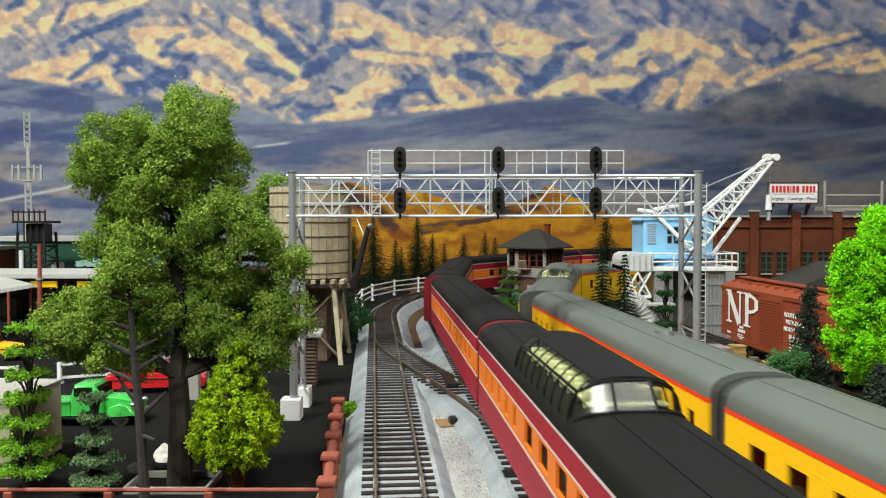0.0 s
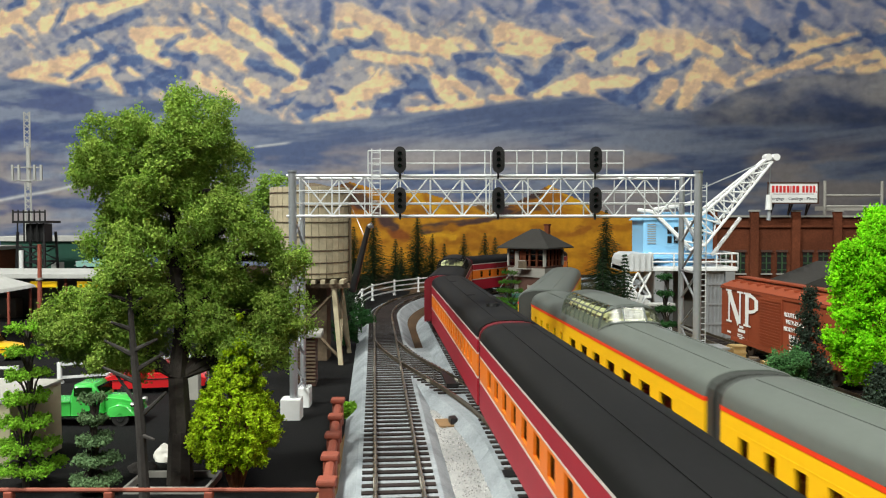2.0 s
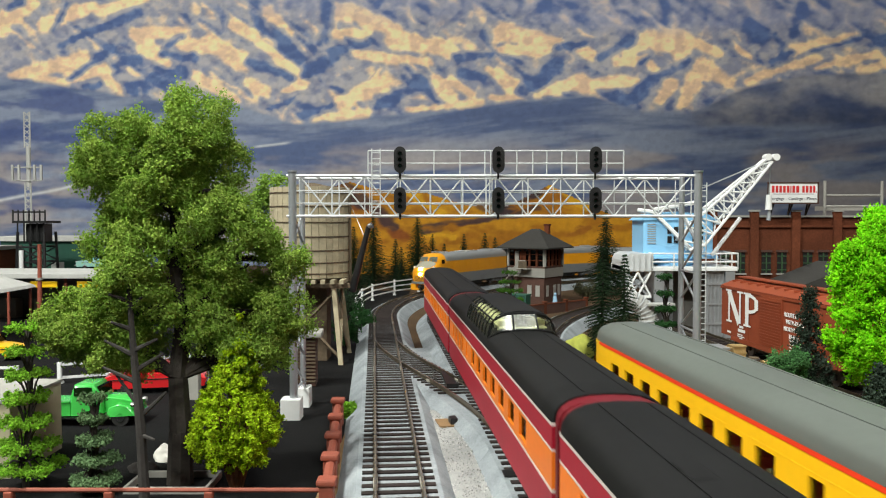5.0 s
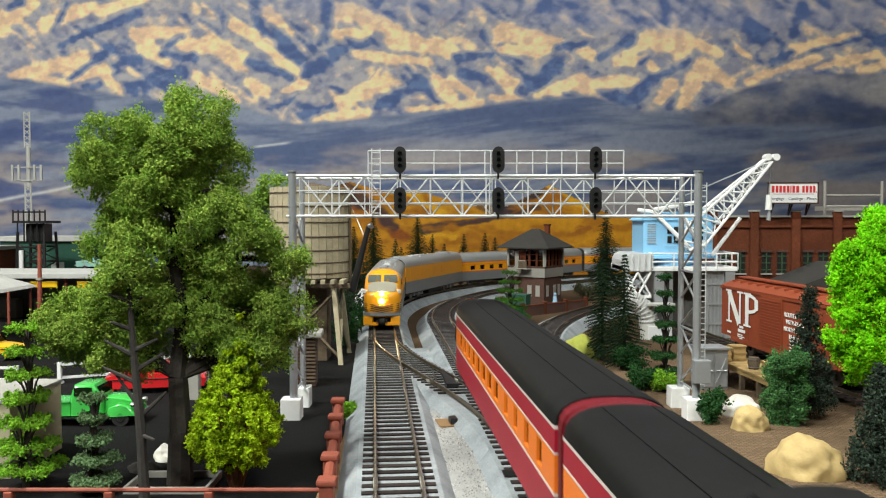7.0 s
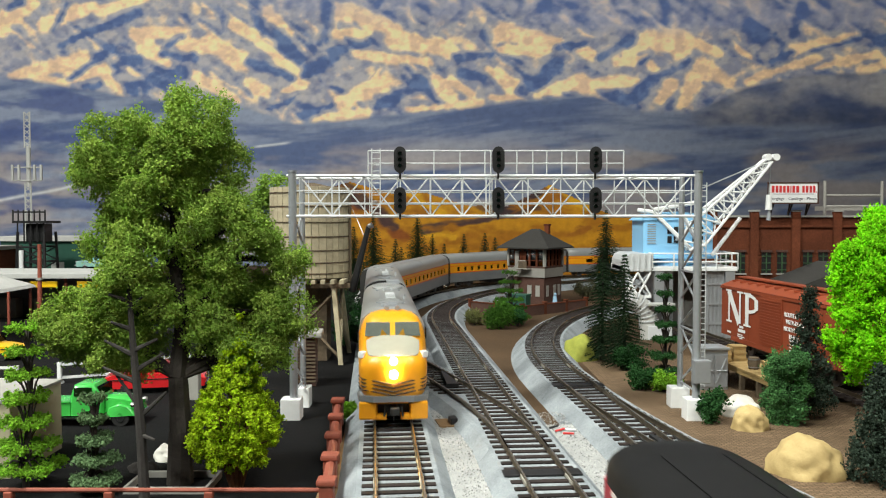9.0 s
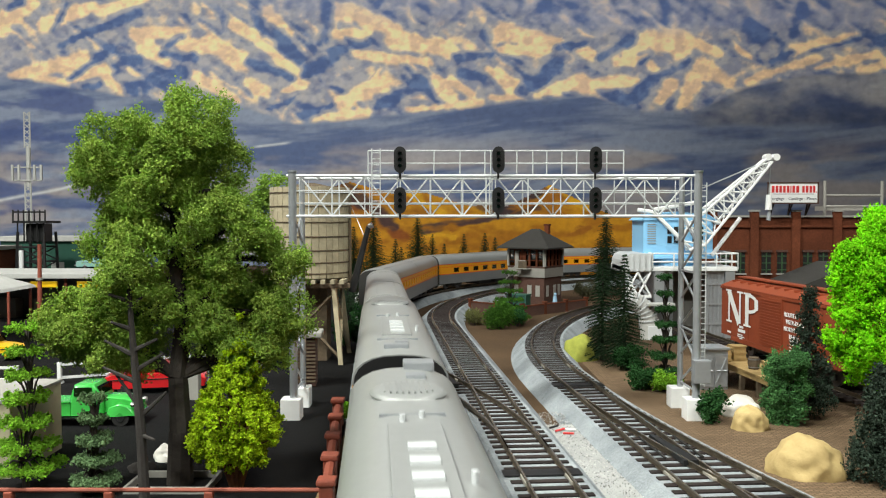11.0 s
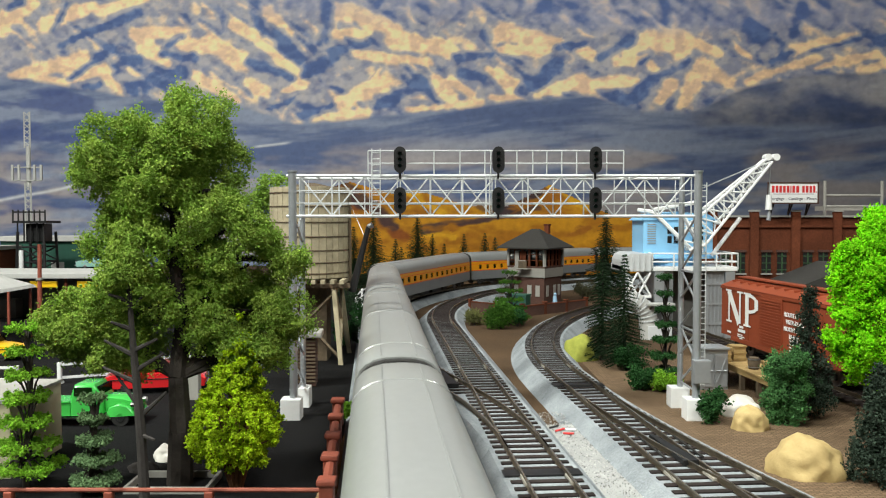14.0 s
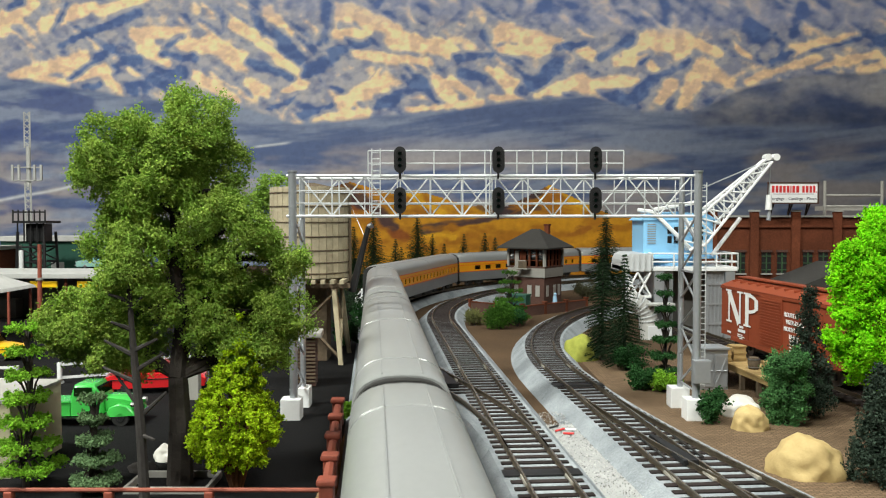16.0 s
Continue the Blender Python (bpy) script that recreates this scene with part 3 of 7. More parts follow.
    # ends with a full-width diaphragm
    for sgn, ye in ((-1, -h), (1, hb)):
        if tail and sgn > 0:
            n = 10
            for nm, za, zc, mm in (("rounded_end", z0, z2, st["lower"]), ("end_band", z2, z4, st["band"]), ("end_letterboard", z4, z6, st["board"])):
                rings = []
                for zz in (za, zc):
                    rings.append([(hw * math.cos(math.pi * i / n), hb + 2.05 * math.sin(math.pi * i / n) ** 0.8, zz) for i in range(n + 1)] + [(-hw, hb - 0.05, zz), (hw, hb - 0.05, zz)])
                part(nm, loft(B(), rings), mm, c, smooth=True)
            b = B()
            for zz, rr in ((2.55, 0.5),):
                for i in range(1, n - 1):
                    a = math.pi * (i + 0.5) / n
                    bx(b, 1.01 * hw * math.cos(a), hb + 2.06 * math.sin(a) ** 0.8, zz, 0.42, 0.06, 0.85, math.degrees(a) + 90)
            part("end_window", b, M_SMOKE, c)
            continue
        b = B()
        prof = [(hw - 0.1, ye, z0 + 0.1)] + [(px * 0.94, ye, z6 + (pz - z6) * 0.92) for px, _, pz in arch(hw, z6, z7)][::-1] + [(-hw + 0.1, ye, z0 + 0.1)]
        loft(b, [prof, [(px, py + sgn * 0.42, pz) for px, py, pz in prof]])
        part("diaphragm", b, st["dia"], c, smooth=False)
        b = B()
        k = 1.05 if style == 'red' else 0.93
        loft(b, [[(px * k, ye + sgn * 0.36, pz) for px, py, pz in prof], [(px * k, ye + sgn * 0.5, pz) for px, py, pz in prof]])
        part("end_frame", b, st["dia"], c)
    part("floor_pan", bx(B(), 0, -h + (h + hb) / 2, z0 + 0.05, 2 * hw - 0.3, h + hb - 0.2, 0.2), M_DARK, c)
    ub = B()
    for yy, ln_ in ((-3.2, 3.0), (1.2, 3.6), (4.5, 1.6)):
        bx(ub, 0, yy, 0.5, 2.2, ln_, 0.5, bevel=0.06)
    part("underfloor_box", ub, M_DARK, c)
    seats = B()
    for yy in np.arange(-h + 1.5, hb - 1.5, 1.15):
        for s in (-0.8, 0.8):
            bx(seats, s, yy, 2.1, 0.9, 0.2, 0.8)
            bx(seats, s, yy + 0.3, 1.8, 0.9, 0.5, 0.25)
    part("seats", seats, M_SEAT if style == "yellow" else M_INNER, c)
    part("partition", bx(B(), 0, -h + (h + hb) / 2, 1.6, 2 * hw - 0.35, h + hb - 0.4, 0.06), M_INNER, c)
    for yy in (-h + 3.6, h - 3.6 - (1.0 if tail else 0)):
        truck(c, yy)
    if dome:
        y0, y1, zt = dome
        d = part("dome", B(), st["roof"], c)
        # cross-section of the glazing: lower pane, upper pane, solid cap
        side = [(1.44, z7 - 0.52), (1.42, z7 - 0.20), (1.33, z7 + 0.12), (1.20, z7 + 0.32)]
        upper = [(1.20, z7 + 0.32), (1.02, zt - 0.16), (0.78, zt - 0.04)]
        n = 9
        ys = np.linspace(y0 + 1.0, y1 - 1.0, n)
        fr = B()

        def pane(nm, pts, ya, yb, s):
            v = [(s * u, yy, w) for u, w in pts for yy in (ya, yb)]
            raw(nm, v, [(2 * i, 2 * i + 1, 2 * i + 3, 2 * i + 2) for i in range(len(pts) - 1)], M_DOME, d, smooth=True)
        for s in (-1, 1):
            for ya, yb in zip(ys, ys[1:]):
                pane("dome_window", side, ya, yb, s)
                pane("dome_skylight", upper, ya, yb, s)
            for yy in ys:
                for p, q in zip(side[:-1] + upper, side[1:-1] + upper[:1] + upper[1:]):
                    if p != q:
                        rod(fr, (s * p[0], yy, p[1]), (s * q[0], yy, q[1]), 0.028, seg=5)
            for p, r in ((side[0], 0.05), (upper[0], 0.042), (upper[-1], 0.04)):
                rod(fr, (s * p[0], ys[0], p[1]), (s * p[0], ys[-1], p[1]), r)
        cap = [(-0.80, zt - 0.06), (-0.78, zt - 0.02), (-0.4, zt + 0.05), (0, zt + 0.07), (0.4, zt + 0.05), (0.78, zt - 0.02), (0.80, zt - 0.06)]
        part("dome_cap", loft(B(), [[(u, yy, w) for u, w in cap] for yy in (ys[0] - 0.35, ys[-1] + 0.35)]), st["roof"], d, smooth=True)
        # raked three-pane ends with rounded corners
        for ye, yi in ((y0, ys[0]), (y1, ys[-1])):
            k = yi - ye
            low = [(-1.44, yi, z7 - 0.52), (-1.36, yi - 0.45 * k, z7 - 0.30), (-1.06, ye + 0.16 * k, z7 - 0.06), (-0.5, ye, z7 + 0.02), (0.5, ye, z7 + 0.02), (1.06, ye + 0.16 * k, z7 - 0.06), (1.36, yi - 0.45 * k, z7 - 0.30), (1.44, yi, z7 - 0.52)]
            top = [(-1.20, yi, z7 + 0.32), (-1.14, yi - 0.16 * k, z7 + 0.38), (-0.90, yi - 0.36 * k, zt - 0.14), (-0.47, yi - 0.44 * k, zt - 0.02), (0.47, yi - 0.44 * k, zt - 0.02), (0.90, yi - 0.36 * k, zt - 0.14), (1.14, yi - 0.16 * k, z7 + 0.38), (1.20, yi, z7 + 0.32)]
            for ia, ib in ((0, 3), (3, 4), (4, 7)):
                m = ib - ia + 1
                raw("dome_end_window", low[ia:ib + 1] + top[ia:ib + 1], [(i, i + 1, m + i + 1, m + i) for i in range(m - 1)], M_DOME, d, smooth=True)
            for row, r in ((low, 0.05), (top, 0.045)):
                for p, q in zip(row, row[1:]):
                    rod(fr, p, q, r)
            for i in (0, 3, 4, 7):
                rod(fr, low[i], top[i], 0.04)
            brow = [top[i] for i in range(1, 7)] + [(0.80, yi, zt - 0.03), (-0.80, yi, zt - 0.03)]
            raw("dome_brow", brow, [tuple(range(8))], st["roof"], d)
        part("dome_frame", fr, st["roof"], d)
        ds = B()
        for yy in np.arange(y0 + 1.2, y1 - 0.9, 0.85):
            for s in (-0.62, 0.62):
                bx(ds, s, yy, z7 + 0.02, 0.75, 0.25, 0.6, bevel=0.05)
        part("dome_seats", ds, M_SEAT, d, "cream dome seats")
        part("dome_floor", bx(B(), 0, (y0 + y1) / 2, z7 + 0.03, 2.0, y1 - y0 - 1.4, 0.05), M_SEAT, d)
    return c


def even(a, b, n, w):
    return [(a + (b - a) * i / (n - 1), w) for i in range(n)]


WA = even(-12.0, 12.0, 13, 0.95)
WB = even(-12.5, 12.5, 18, 0.6)
WC = even(-10.5, 3, 7, 1.25) + even(5.5, 12.5, 5, 0.6)
WD = even(-12, -6, 4, 0.7) + even(-3.5, 9.5, 8, 1.1) + [(12, 0.5)]


def diesel(name, L, cab, label):
    """A streamlined diesel unit, its nose towards -y, centred."""
    c = thing(name, at(0, 0, 0), label, "diesel locomotive", "orange train")
    h, hw = L / 2, 1.58
    ze, zt = 3.75, 4.75
    front = -h + (3.9 if cab else 0.3)
    back = h - (1.9 if cab else 0.35)
    for nm, z0, z1, m in (("skirt", 0.8, 1.5, M_GREYSIDE), ("lower_side", 1.5, 2.1, M_GREYSIDE), ("upper_side", 2.1, ze, M_GOLD)):
        b = B()
        for s in (-1, 1):
            bx(b, s * (hw - 0.06), (front + back) / 2, (z0 + z1) / 2, 0.12, back - front, z1 - z0)
        part(nm, b, m, c)
    b = B()
    bx(b, 0, back - 0.05, 2.3, 2 * hw - 0.1, 0.1, 2.9)
    part("end_wall", b, M_BLACK, c)
    st = [(front, 1.0), (back - 0.1, 1.0), (back, 0.97)]
    part("roof", loft(B(), [[(px * k, y, pz) for px, _, pz in arch(hw + 0.01, ze, zt, 2.5)] for y, k in st]), M_SILVROOF, c, smooth=True)
    for ye, sg in ((back, 1),) if cab else ((front, -1), (back, 1)):
        part("end_plate", loft(B(), [[(px * 0.965, y, ze + (pz - ze) * 0.965) for px, _, pz in arch(hw, ze, zt, 2.5)] for y in (ye + sg * 0.005, ye + sg * 0.05)]), M_BLACK, c)
    # roof fittings
    for yy in (back - 3.4,):
        v = B()
        bmesh.ops.create_icosphere(v, subdivisions=3, radius=1, matrix=Matrix.Translation((0, yy, zt - 0.04)) @ Matrix.Diagonal((1.0, 1.2, 0.18, 1)))
        bl = part("roof_blister", v, M_SILVROOF, c, smooth=True)
        for i in range(9):
            x = -0.6 + 0.15 * i
            part("fan_rib", bx(B(), x, yy, zt + 0.12 * (1 - (x / 0.85) ** 2) ** 0.5, 0.05, 1.7 * (1 - (x / 0.8) ** 2) ** 0.5, 0.06), M_SILVROOF, bl)
    pn = part("roof_panel", bx(B(), 0, front + 7.4, zt + 0.0, 1.15, 5.6, 0.09, bevel=0.02), M_SILVROOF, c)
    for i in range(4):
        part("panel_step", bx(B(), 0.05, front + 5.4 + i * 0.95, zt + 0.06, 0.55, 0.36, 0.1, bevel=0.01), M_LATTICE, pn)
    for u in (-1.02, 1.02):
        part("roof_seam", bx(B(), u, front + 7.4, zt - 0.20, 0.03, 7.6, 0.05), M_SILVER, c)
    for yy in (front + 3.6, front + 11.2):
        part("roof_seam", bx(B(), 0, yy, zt - 0.02, 1.5, 0.05, 0.07), M_SILVER, c)
    for u, yy in ((0.85, front + 6.4), (-0.25, front + 10.6), (0.2, front + 10.9)):
        part("lift_ring", rod(B(), (u, yy, zt - 0.2), (u, yy, zt + 0.14), 0.07, seg=8), M_LATTICE, c)
    v = B()
    bx(v, -0.1, front + 1.6, zt + 0.05, 0.85, 0.45, 0.16, bevel=0.04)
    bx(v, 0.1, front + 2.4, zt + 0.04, 0.5, 0.35, 0.14, bevel=0.04)
    if cab:
        bx(v, 0.45, back + 0.05, zt + 0.06, 0.9, 0.8, 0.26, bevel=0.04)
        bx(v, 0.3, back - 1.5, zt + 0.02, 0.55, 0.5, 0.14, bevel=0.04)
        for u in (-0.25, 0.25):
            rod(v, (u, front - 0.5, zt + 0.12), (u * 1.2, front + 0.5, zt + 0.16), 0.12, 0.05, 8)
    part("roof_hatch", v, M_SILVER, c)
    g = B()
    for s in (-1, 1):
        for i in range(4):
            bx(g, s * (hw + 0.02), front + 2.5 + i * 3.4, 3.0, 0.04, 1.6, 0.9, bevel=0.02)
    part("side_grille", g, M_GOLD, c)
    part("underframe", bx(B(), 0, 0, 0.75, 2.5, L - 2, 0.3), M_DARK, c)
    part("fuel_tank", bx(B(), 0, 0.5, 0.55, 2.4, 4.5, 0.7, bevel=0.15), M_DARK, c)
    for yy in (-h + 5.0, h - 4.4):
        truck(c, yy, m=M_GREYSIDE)
    if cab:
        # nose and cab: rings from the blunt nose back to the full body
        def sec(y, w, zlo, zhi, e=3.2, n=20):
            out = []
            zc, zr = (zlo + zhi) / 2, (zhi - zlo) / 2
            for i in range(n):
                a = 2 * math.pi * (i + 0.5) / n
                cx, cz = math.cos(a), math.sin(a)
                out.append((w * math.copysign(abs(cx) ** (2 / e), cx), y, zc + zr * math.copysign(abs(cz) ** (2 / e), cz)))
            return out
        nose = [(-h + 0.25, 0.75, 1.3, 2.55), (-h + 0.32, 1.1, 1.05, 2.84), (-h + 0.5, 1.36, 0.95, 3.02), (-h + 0.8, 1.5, 0.9, 3.2), (-h + 1.3, 1.57, 0.85, 3.42), (-h + 1.8, 1.58, 0.85, 3.64), (-h + 1.95, 1.58, 0.85, 3.74), (-h + 2.45, 1.58, 0.85, 4.46), (-h + 2.8, 1.59, 0.85, 4.72), (front + 0.1, 1.59, 0.85, 4.76)]
        part("nose", loft(B(), [sec(*r) for r in nose]), M_GOLD, c, "rounded orange-yellow nose and cab", smooth=True)
        wz = [(-h + 1.98, 3.72), (-h + 2.38, 4.32)]
        for s in (-1, 1):
            q = [(s * 0.12, wz[0][0] - 0.06, wz[0][1]), (s * 1.28, wz[0][0] - 0.02, wz[0][1]), (s * 1.22, wz[1][0] - 0.02, wz[1][1]), (s * 0.12, wz[1][0] - 0.06, wz[1][1])]
            raw("windshield", q, [(0, 1, 2, 3)], M_PANE, c)
            # pale sheet behind the pane: its reflection put in as colour
            raw("windshield_backing", [(x, y + 0.02, z) for x, y, z in q], [(0, 1, 2, 3)], M_PANEREFLECT, c)
            part("side_window", bx(B(), s * 1.6, -h + 3.1, 3.7, 0.03, 0.7, 0.5), M_SMOKE, c)
            part("number_board", bx(B(), s * 1.38, -h + 1.15, 3.0, 0.3, 0.35, 0.3, s * 35, bevel=0.05), M_WHITE, c)
        vis = []
        for y, w, zlo, zhi, half in ((0.52, 1.38, 0.95, 3.035, 0.62), (0.66, 1.43, 0.92, 3.12, 0.98), (0.8, 1.5, 0.9, 3.2, 1.12), (1.3, 1.57, 0.85, 3.42, 1.2), (1.8, 1.58, 0.85, 3.64, 1.22), (1.94, 1.58, 0.85, 3.735, 1.22)):
            zc, zr = (zlo + zhi) / 2, (zhi - zlo) / 2
            row = []
            for i in range(9):
                x = half * (i / 4 - 1)
                row.append((x, -h + y - 0.012, zc + zr * (1 - (abs(x) / w) ** 3.2) ** (1 / 3.2) + 0.035))
            vis.append(row + [(x, y_, z - 0.05) for x, y_, z in row[::-1]])
        part("visor_panel", loft(B(), vis), M_VISOR, c, "pale grey anti-glare panel", smooth=True)
        for zz, rr in ((2.86, 0.17), (2.26, 0.2)):
            hl = B()
            rod(hl, (0, -h + 0.1, zz), (0, -h + 0.6, zz), rr, seg=16)
            part("headlight", hl, M_HEADLIGHT, c, "lit round headlight")
            rm = B()
            for i in range(16):
                a, a2 = 2 * math.pi * i / 16, 2 * math.pi * (i + 1) / 16
                rod(rm, (math.cos(a) * (rr + 0.03), -h + 0.12, zz + math.sin(a) * (rr + 0.03)), (math.cos(a2) * (rr + 0.03), -h + 0.12, zz + math.sin(a2) * (rr + 0.03)), 0.04, seg=5)
            part("headlight_rim", rm, M_GOLD, c)
        wk = B()
        for i in range(4):
            zz = 1.95 - i * 0.16
            pts = [(-1.56, -h + 1.2, zz + 0.1), (-1.38, -h + 0.5, zz + 0.06), (-0.8, -h + 0.25, zz), (0, -h + 0.2, zz - 0.16), (0.8, -h + 0.25, zz), (1.38, -h + 0.5, zz + 0.06), (1.56, -h + 1.2, zz + 0.1)]
            for p, q in zip(pts, pts[1:]):
                rod(wk, p, q, 0.03, seg=5)
        part("whisker_stripe", wk, M_DARK, c)
        bumper = B()
        sweep(bumper, [(-1.58, -h + 1.4), (-1.5, -h + 0.55), (-0.9, -h + 0.2), (0.9, -h + 0.2), (1.5, -h + 0.55), (1.58, -h + 1.4)], [(0.05, 1.28), (-0.1, 1.28), (-0.1, 1.02), (0.05, 1.02)])
        part("bumper_band", bumper, M_GREYSIDE, c)
        pl = B()
        for s in (-1, 1):
            bx(pl, s * 1.12, -h + 0.55, 0.6, 0.8, 0.5, 0.8, s * 8, bevel=0.08)
            bx(pl, s * 0.55, -h + 0.5, 0.32, 0.5, 0.4, 0.25, bevel=0.05)
        bx(pl, 0, -h + 0.75, 0.95, 2.4, 0.3, 0.2)
        part("pilot", pl, M_GOLD, c)
        cp = B()
        bx(cp, 0, -h + 0.35, 0.65, 0.3, 0.9, 0.26, bevel=0.05)
        bx(cp, 0.05, -h - 0.05, 0.65, 0.42, 0.25, 0.34, bevel=0.06)
        rod(cp, (0.0, -h - 0.05, 0.6), (0, -h + 0.05, 0.2), 0.03)
        for s in (-0.35, 0.35):
            rod(cp, (s, -h + 0.4, 0.8), (s * 1.2, -h + 0.3, 0.35), 0.05)
        part("coupler", cp, M_DARK, c)
        bk = part("pilot_recess", bx(B(), 0, -h + 0.95, 0.6, 1.9, 0.1, 0.75), M_BLACK, c)
    else:
        part("end_wall", bx(B(), 0, front + 0.05, 2.3, 2 * hw - 0.1, 0.1, 2.9), M_BLACK, c)
    dd = B()
    bx(dd, 0, (back + h) / 2, 2.2, 1.7, h - back + 0.1, 2.7)
    part("diaphragm", dd, M_BLACK, c)
    return c


# trains: (object, track, length, distance behind the leading point)
TRAINS = []
red = []
red.append(car("passenger_car", "red", 30.9, "orange and maroon dome carriage with black roof", WC, dome=(-2.8, 6.8, 5.28), group="red train"))
red.append(car("passenger_car", "red", 30.9, "orange and maroon carriage with plain black roof", WA, group="red train"))
red.append(car("passenger_car", "red", 30.9, "orange and maroon carriage with black roof vents", WB, vents=((-9, "fan"), (-2, "hatch"), (9, "hatch")), group="red train"))
red.append(car("passenger_car", "red", 30.9, "orange and maroon dome carriage with black roof", WC, dome=(-2.8, 6.8, 5.28), group="red train"))
red.append(car("passenger_car", "red", 29.2, "orange and maroon round-ended tail carriage", WD, tail=True, group="red train"))
yel = []
yel.append(car("passenger_car", "yellow", 28.9, "yellow carriage with grey roof and red line", WA, group="yellow train"))
yel.append(car("passenger_car", "yellow", 28.9, "yellow carriage with grey vented roof and red line", WB, vents=((-6, "fan"), (-1.0, "hatch")), group="yellow train"))
yel.append(car("passenger_car", "yellow", 28.9, "yellow dome carriage with grey roof and red line", WC, dome=(-2.5, 6.7, 5.26), group="yellow train"))
yel.append(car("passenger_car", "yellow", 28.9, "yellow round-ended tail carriage with plain grey roof", WD, tail=True, group="yellow train"))
gold = [diesel("diesel_locomotive", 23.0, True, "orange and grey streamlined diesel with lit headlights"),
        diesel("booster_unit", 21.2, False, "orange and grey cabless diesel booster unit")]
for i in range(8):
    gold.append(car("passenger_car", "gold", 29.6, "orange and grey carriage with silver-grey roof", (WA, WB, WC)[i % 3], group="orange train"))


def run(ob, k, L, s_front, speed, lag=0.0):
    """Rows for one vehicle whose front end is s_front cm out at the start and comes nearer."""
    rows = []
    a = L / 2 - 4.2
    for i in range(65):
        t = 16.0 * i / 64
        s = s_front + L / 2 - speed * t + lag * max(0.0, 6.5 - t) ** 1.5
        x0, y0, _ = on_track(k, s - a)
        x1, y1, _ = on_track(k, s + a)
        rows.append((t, at((x0 + x1) / 2, (y0 + y1) / 2, 0, math.degrees(math.atan2(-(x1 - x0), y1 - y0)))))
    walk(ob, rows)


def motions():
    s = 37.5 - 30.9
    for ob, L in zip(red, [30.9, 30.75, 30.75, 30.75, 29.2]):
        run(ob, 2, L, s, 15.57)
        s += L
    s = 23.9 - 28.9
    for ob in yel:
        run(ob, 3, 28.9, s, 14.3)
        s += 28.9
    s = 33.7 + 16.6 * 9.2
    for ob, L in zip(gold, [23.0, 21.5] + [29.75] * 8):
        run(ob, 1, L, s, 16.6, 0.8)
        s += L


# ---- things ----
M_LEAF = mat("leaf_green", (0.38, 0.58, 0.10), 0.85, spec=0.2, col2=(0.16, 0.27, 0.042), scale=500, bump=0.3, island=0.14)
# lighter copy of the leaf green: light on the crown painted as colour
M_LEAFLIT = mat("lit_leaf_green", (0.52, 0.70, 0.14), 0.85, spec=0.2, col2=(0.24, 0.34, 0.06), scale=500, bump=0.3, island=0.2)
M_LIME = mat("lime_green", (0.42, 0.92, 0.014), 0.8, spec=0.2, col2=(0.20, 0.60, 0.010), scale=400, bump=0.3, island=0.3)
M_SHRUB = mat("yellow_green", (0.60, 0.80, 0.02), 0.85, spec=0.2, col2=(0.22, 0.36, 0.012), scale=400, bump=0.3, island=0.4)
M_PAD = mat("bright_pad_green", (0.34, 0.64, 0.05), 0.85, spec=0.2, col2=(0.13, 0.30, 0.025), scale=400, bump=0.3, island=0.35)
M_PADDEEP = mat("fresh_green", (0.10, 0.26, 0.03), 0.85, spec=0.2, col2=(0.04, 0.11, 0.014), scale=400, bump=0.3, island=0.3)
M_PINE = mat("dark_pine_green", (0.045, 0.085, 0.042), 0.85, spec=0.2, col2=(0.018, 0.036, 0.018), scale=500, bump=0.3, island=0.5)
M_SPRUCE = mat("grey_spruce_green", (0.070, 0.105, 0.075), 0.85, spec=0.2, col2=(0.025, 0.042, 0.03), scale=500, bump=0.3, island=0.6)
M_HEDGE = mat("deep_green", (0.050, 0.165, 0.045), 0.85, spec=0.2, col2=(0.018, 0.065, 0.020), scale=500, bump=0.3, island=0.4)
M_BARK = mat("dark_bark", (0.035, 0.028, 0.024), 0.9, var=0.4, scale=500, bump=0.8, coarse=100)
M_TWIG = mat("brown_twig", (0.16, 0.07, 0.030), 0.9, var=0.4, scale=500, bump=0.5)
M_DEAD = mat("grey_dead_wood", (0.034, 0.030, 0.028), 0.9, var=0.4, scale=600, bump=0.6)
M_WOOD = mat("weathered_wood", (0.36, 0.31, 0.21), 0.85, var=0.22, scale=400, bump=0.4, coarse=120, rnd=0.18)
M_WOODDARK = mat("old_brown_timber", (0.10, 0.072, 0.045), 0.85, var=0.35, scale=400, bump=0.4, coarse=100)
M_BRICK = mat("red_brick", (0.115, 0.034, 0.016), 0.9, spec=0.2, var=0.4, scale=500, bump=0.4, coarse=40, rnd=0.15)
M_BRICKDARK = mat("dark_brick", (0.075, 0.035, 0.026), 0.9, var=0.3, scale=500, bump=0.4)
M_RUST = mat("rust_red_casting", (0.24, 0.060, 0.036), 0.6, var=0.25, scale=300, bump=0.3)
M_BOXCAR = mat("boxcar_red", (0.24, 0.052, 0.022), 0.6, spec=0.25, var=0.12, scale=300, bump=0.1, coarse=15)
M_SLATE = mat("dark_slate_roof", (0.028, 0.026, 0.024), 0.8, var=0.2, scale=500, bump=0.3)
M_SIDING = mat("grey_siding", (0.30, 0.29, 0.27), 0.7, var=0.12, scale=300, bump=0.1)
M_BLUE = mat("sky_blue_plastic", (0.26, 0.56, 0.86), 0.4, var=0.05, scale=300, bump=0.04)
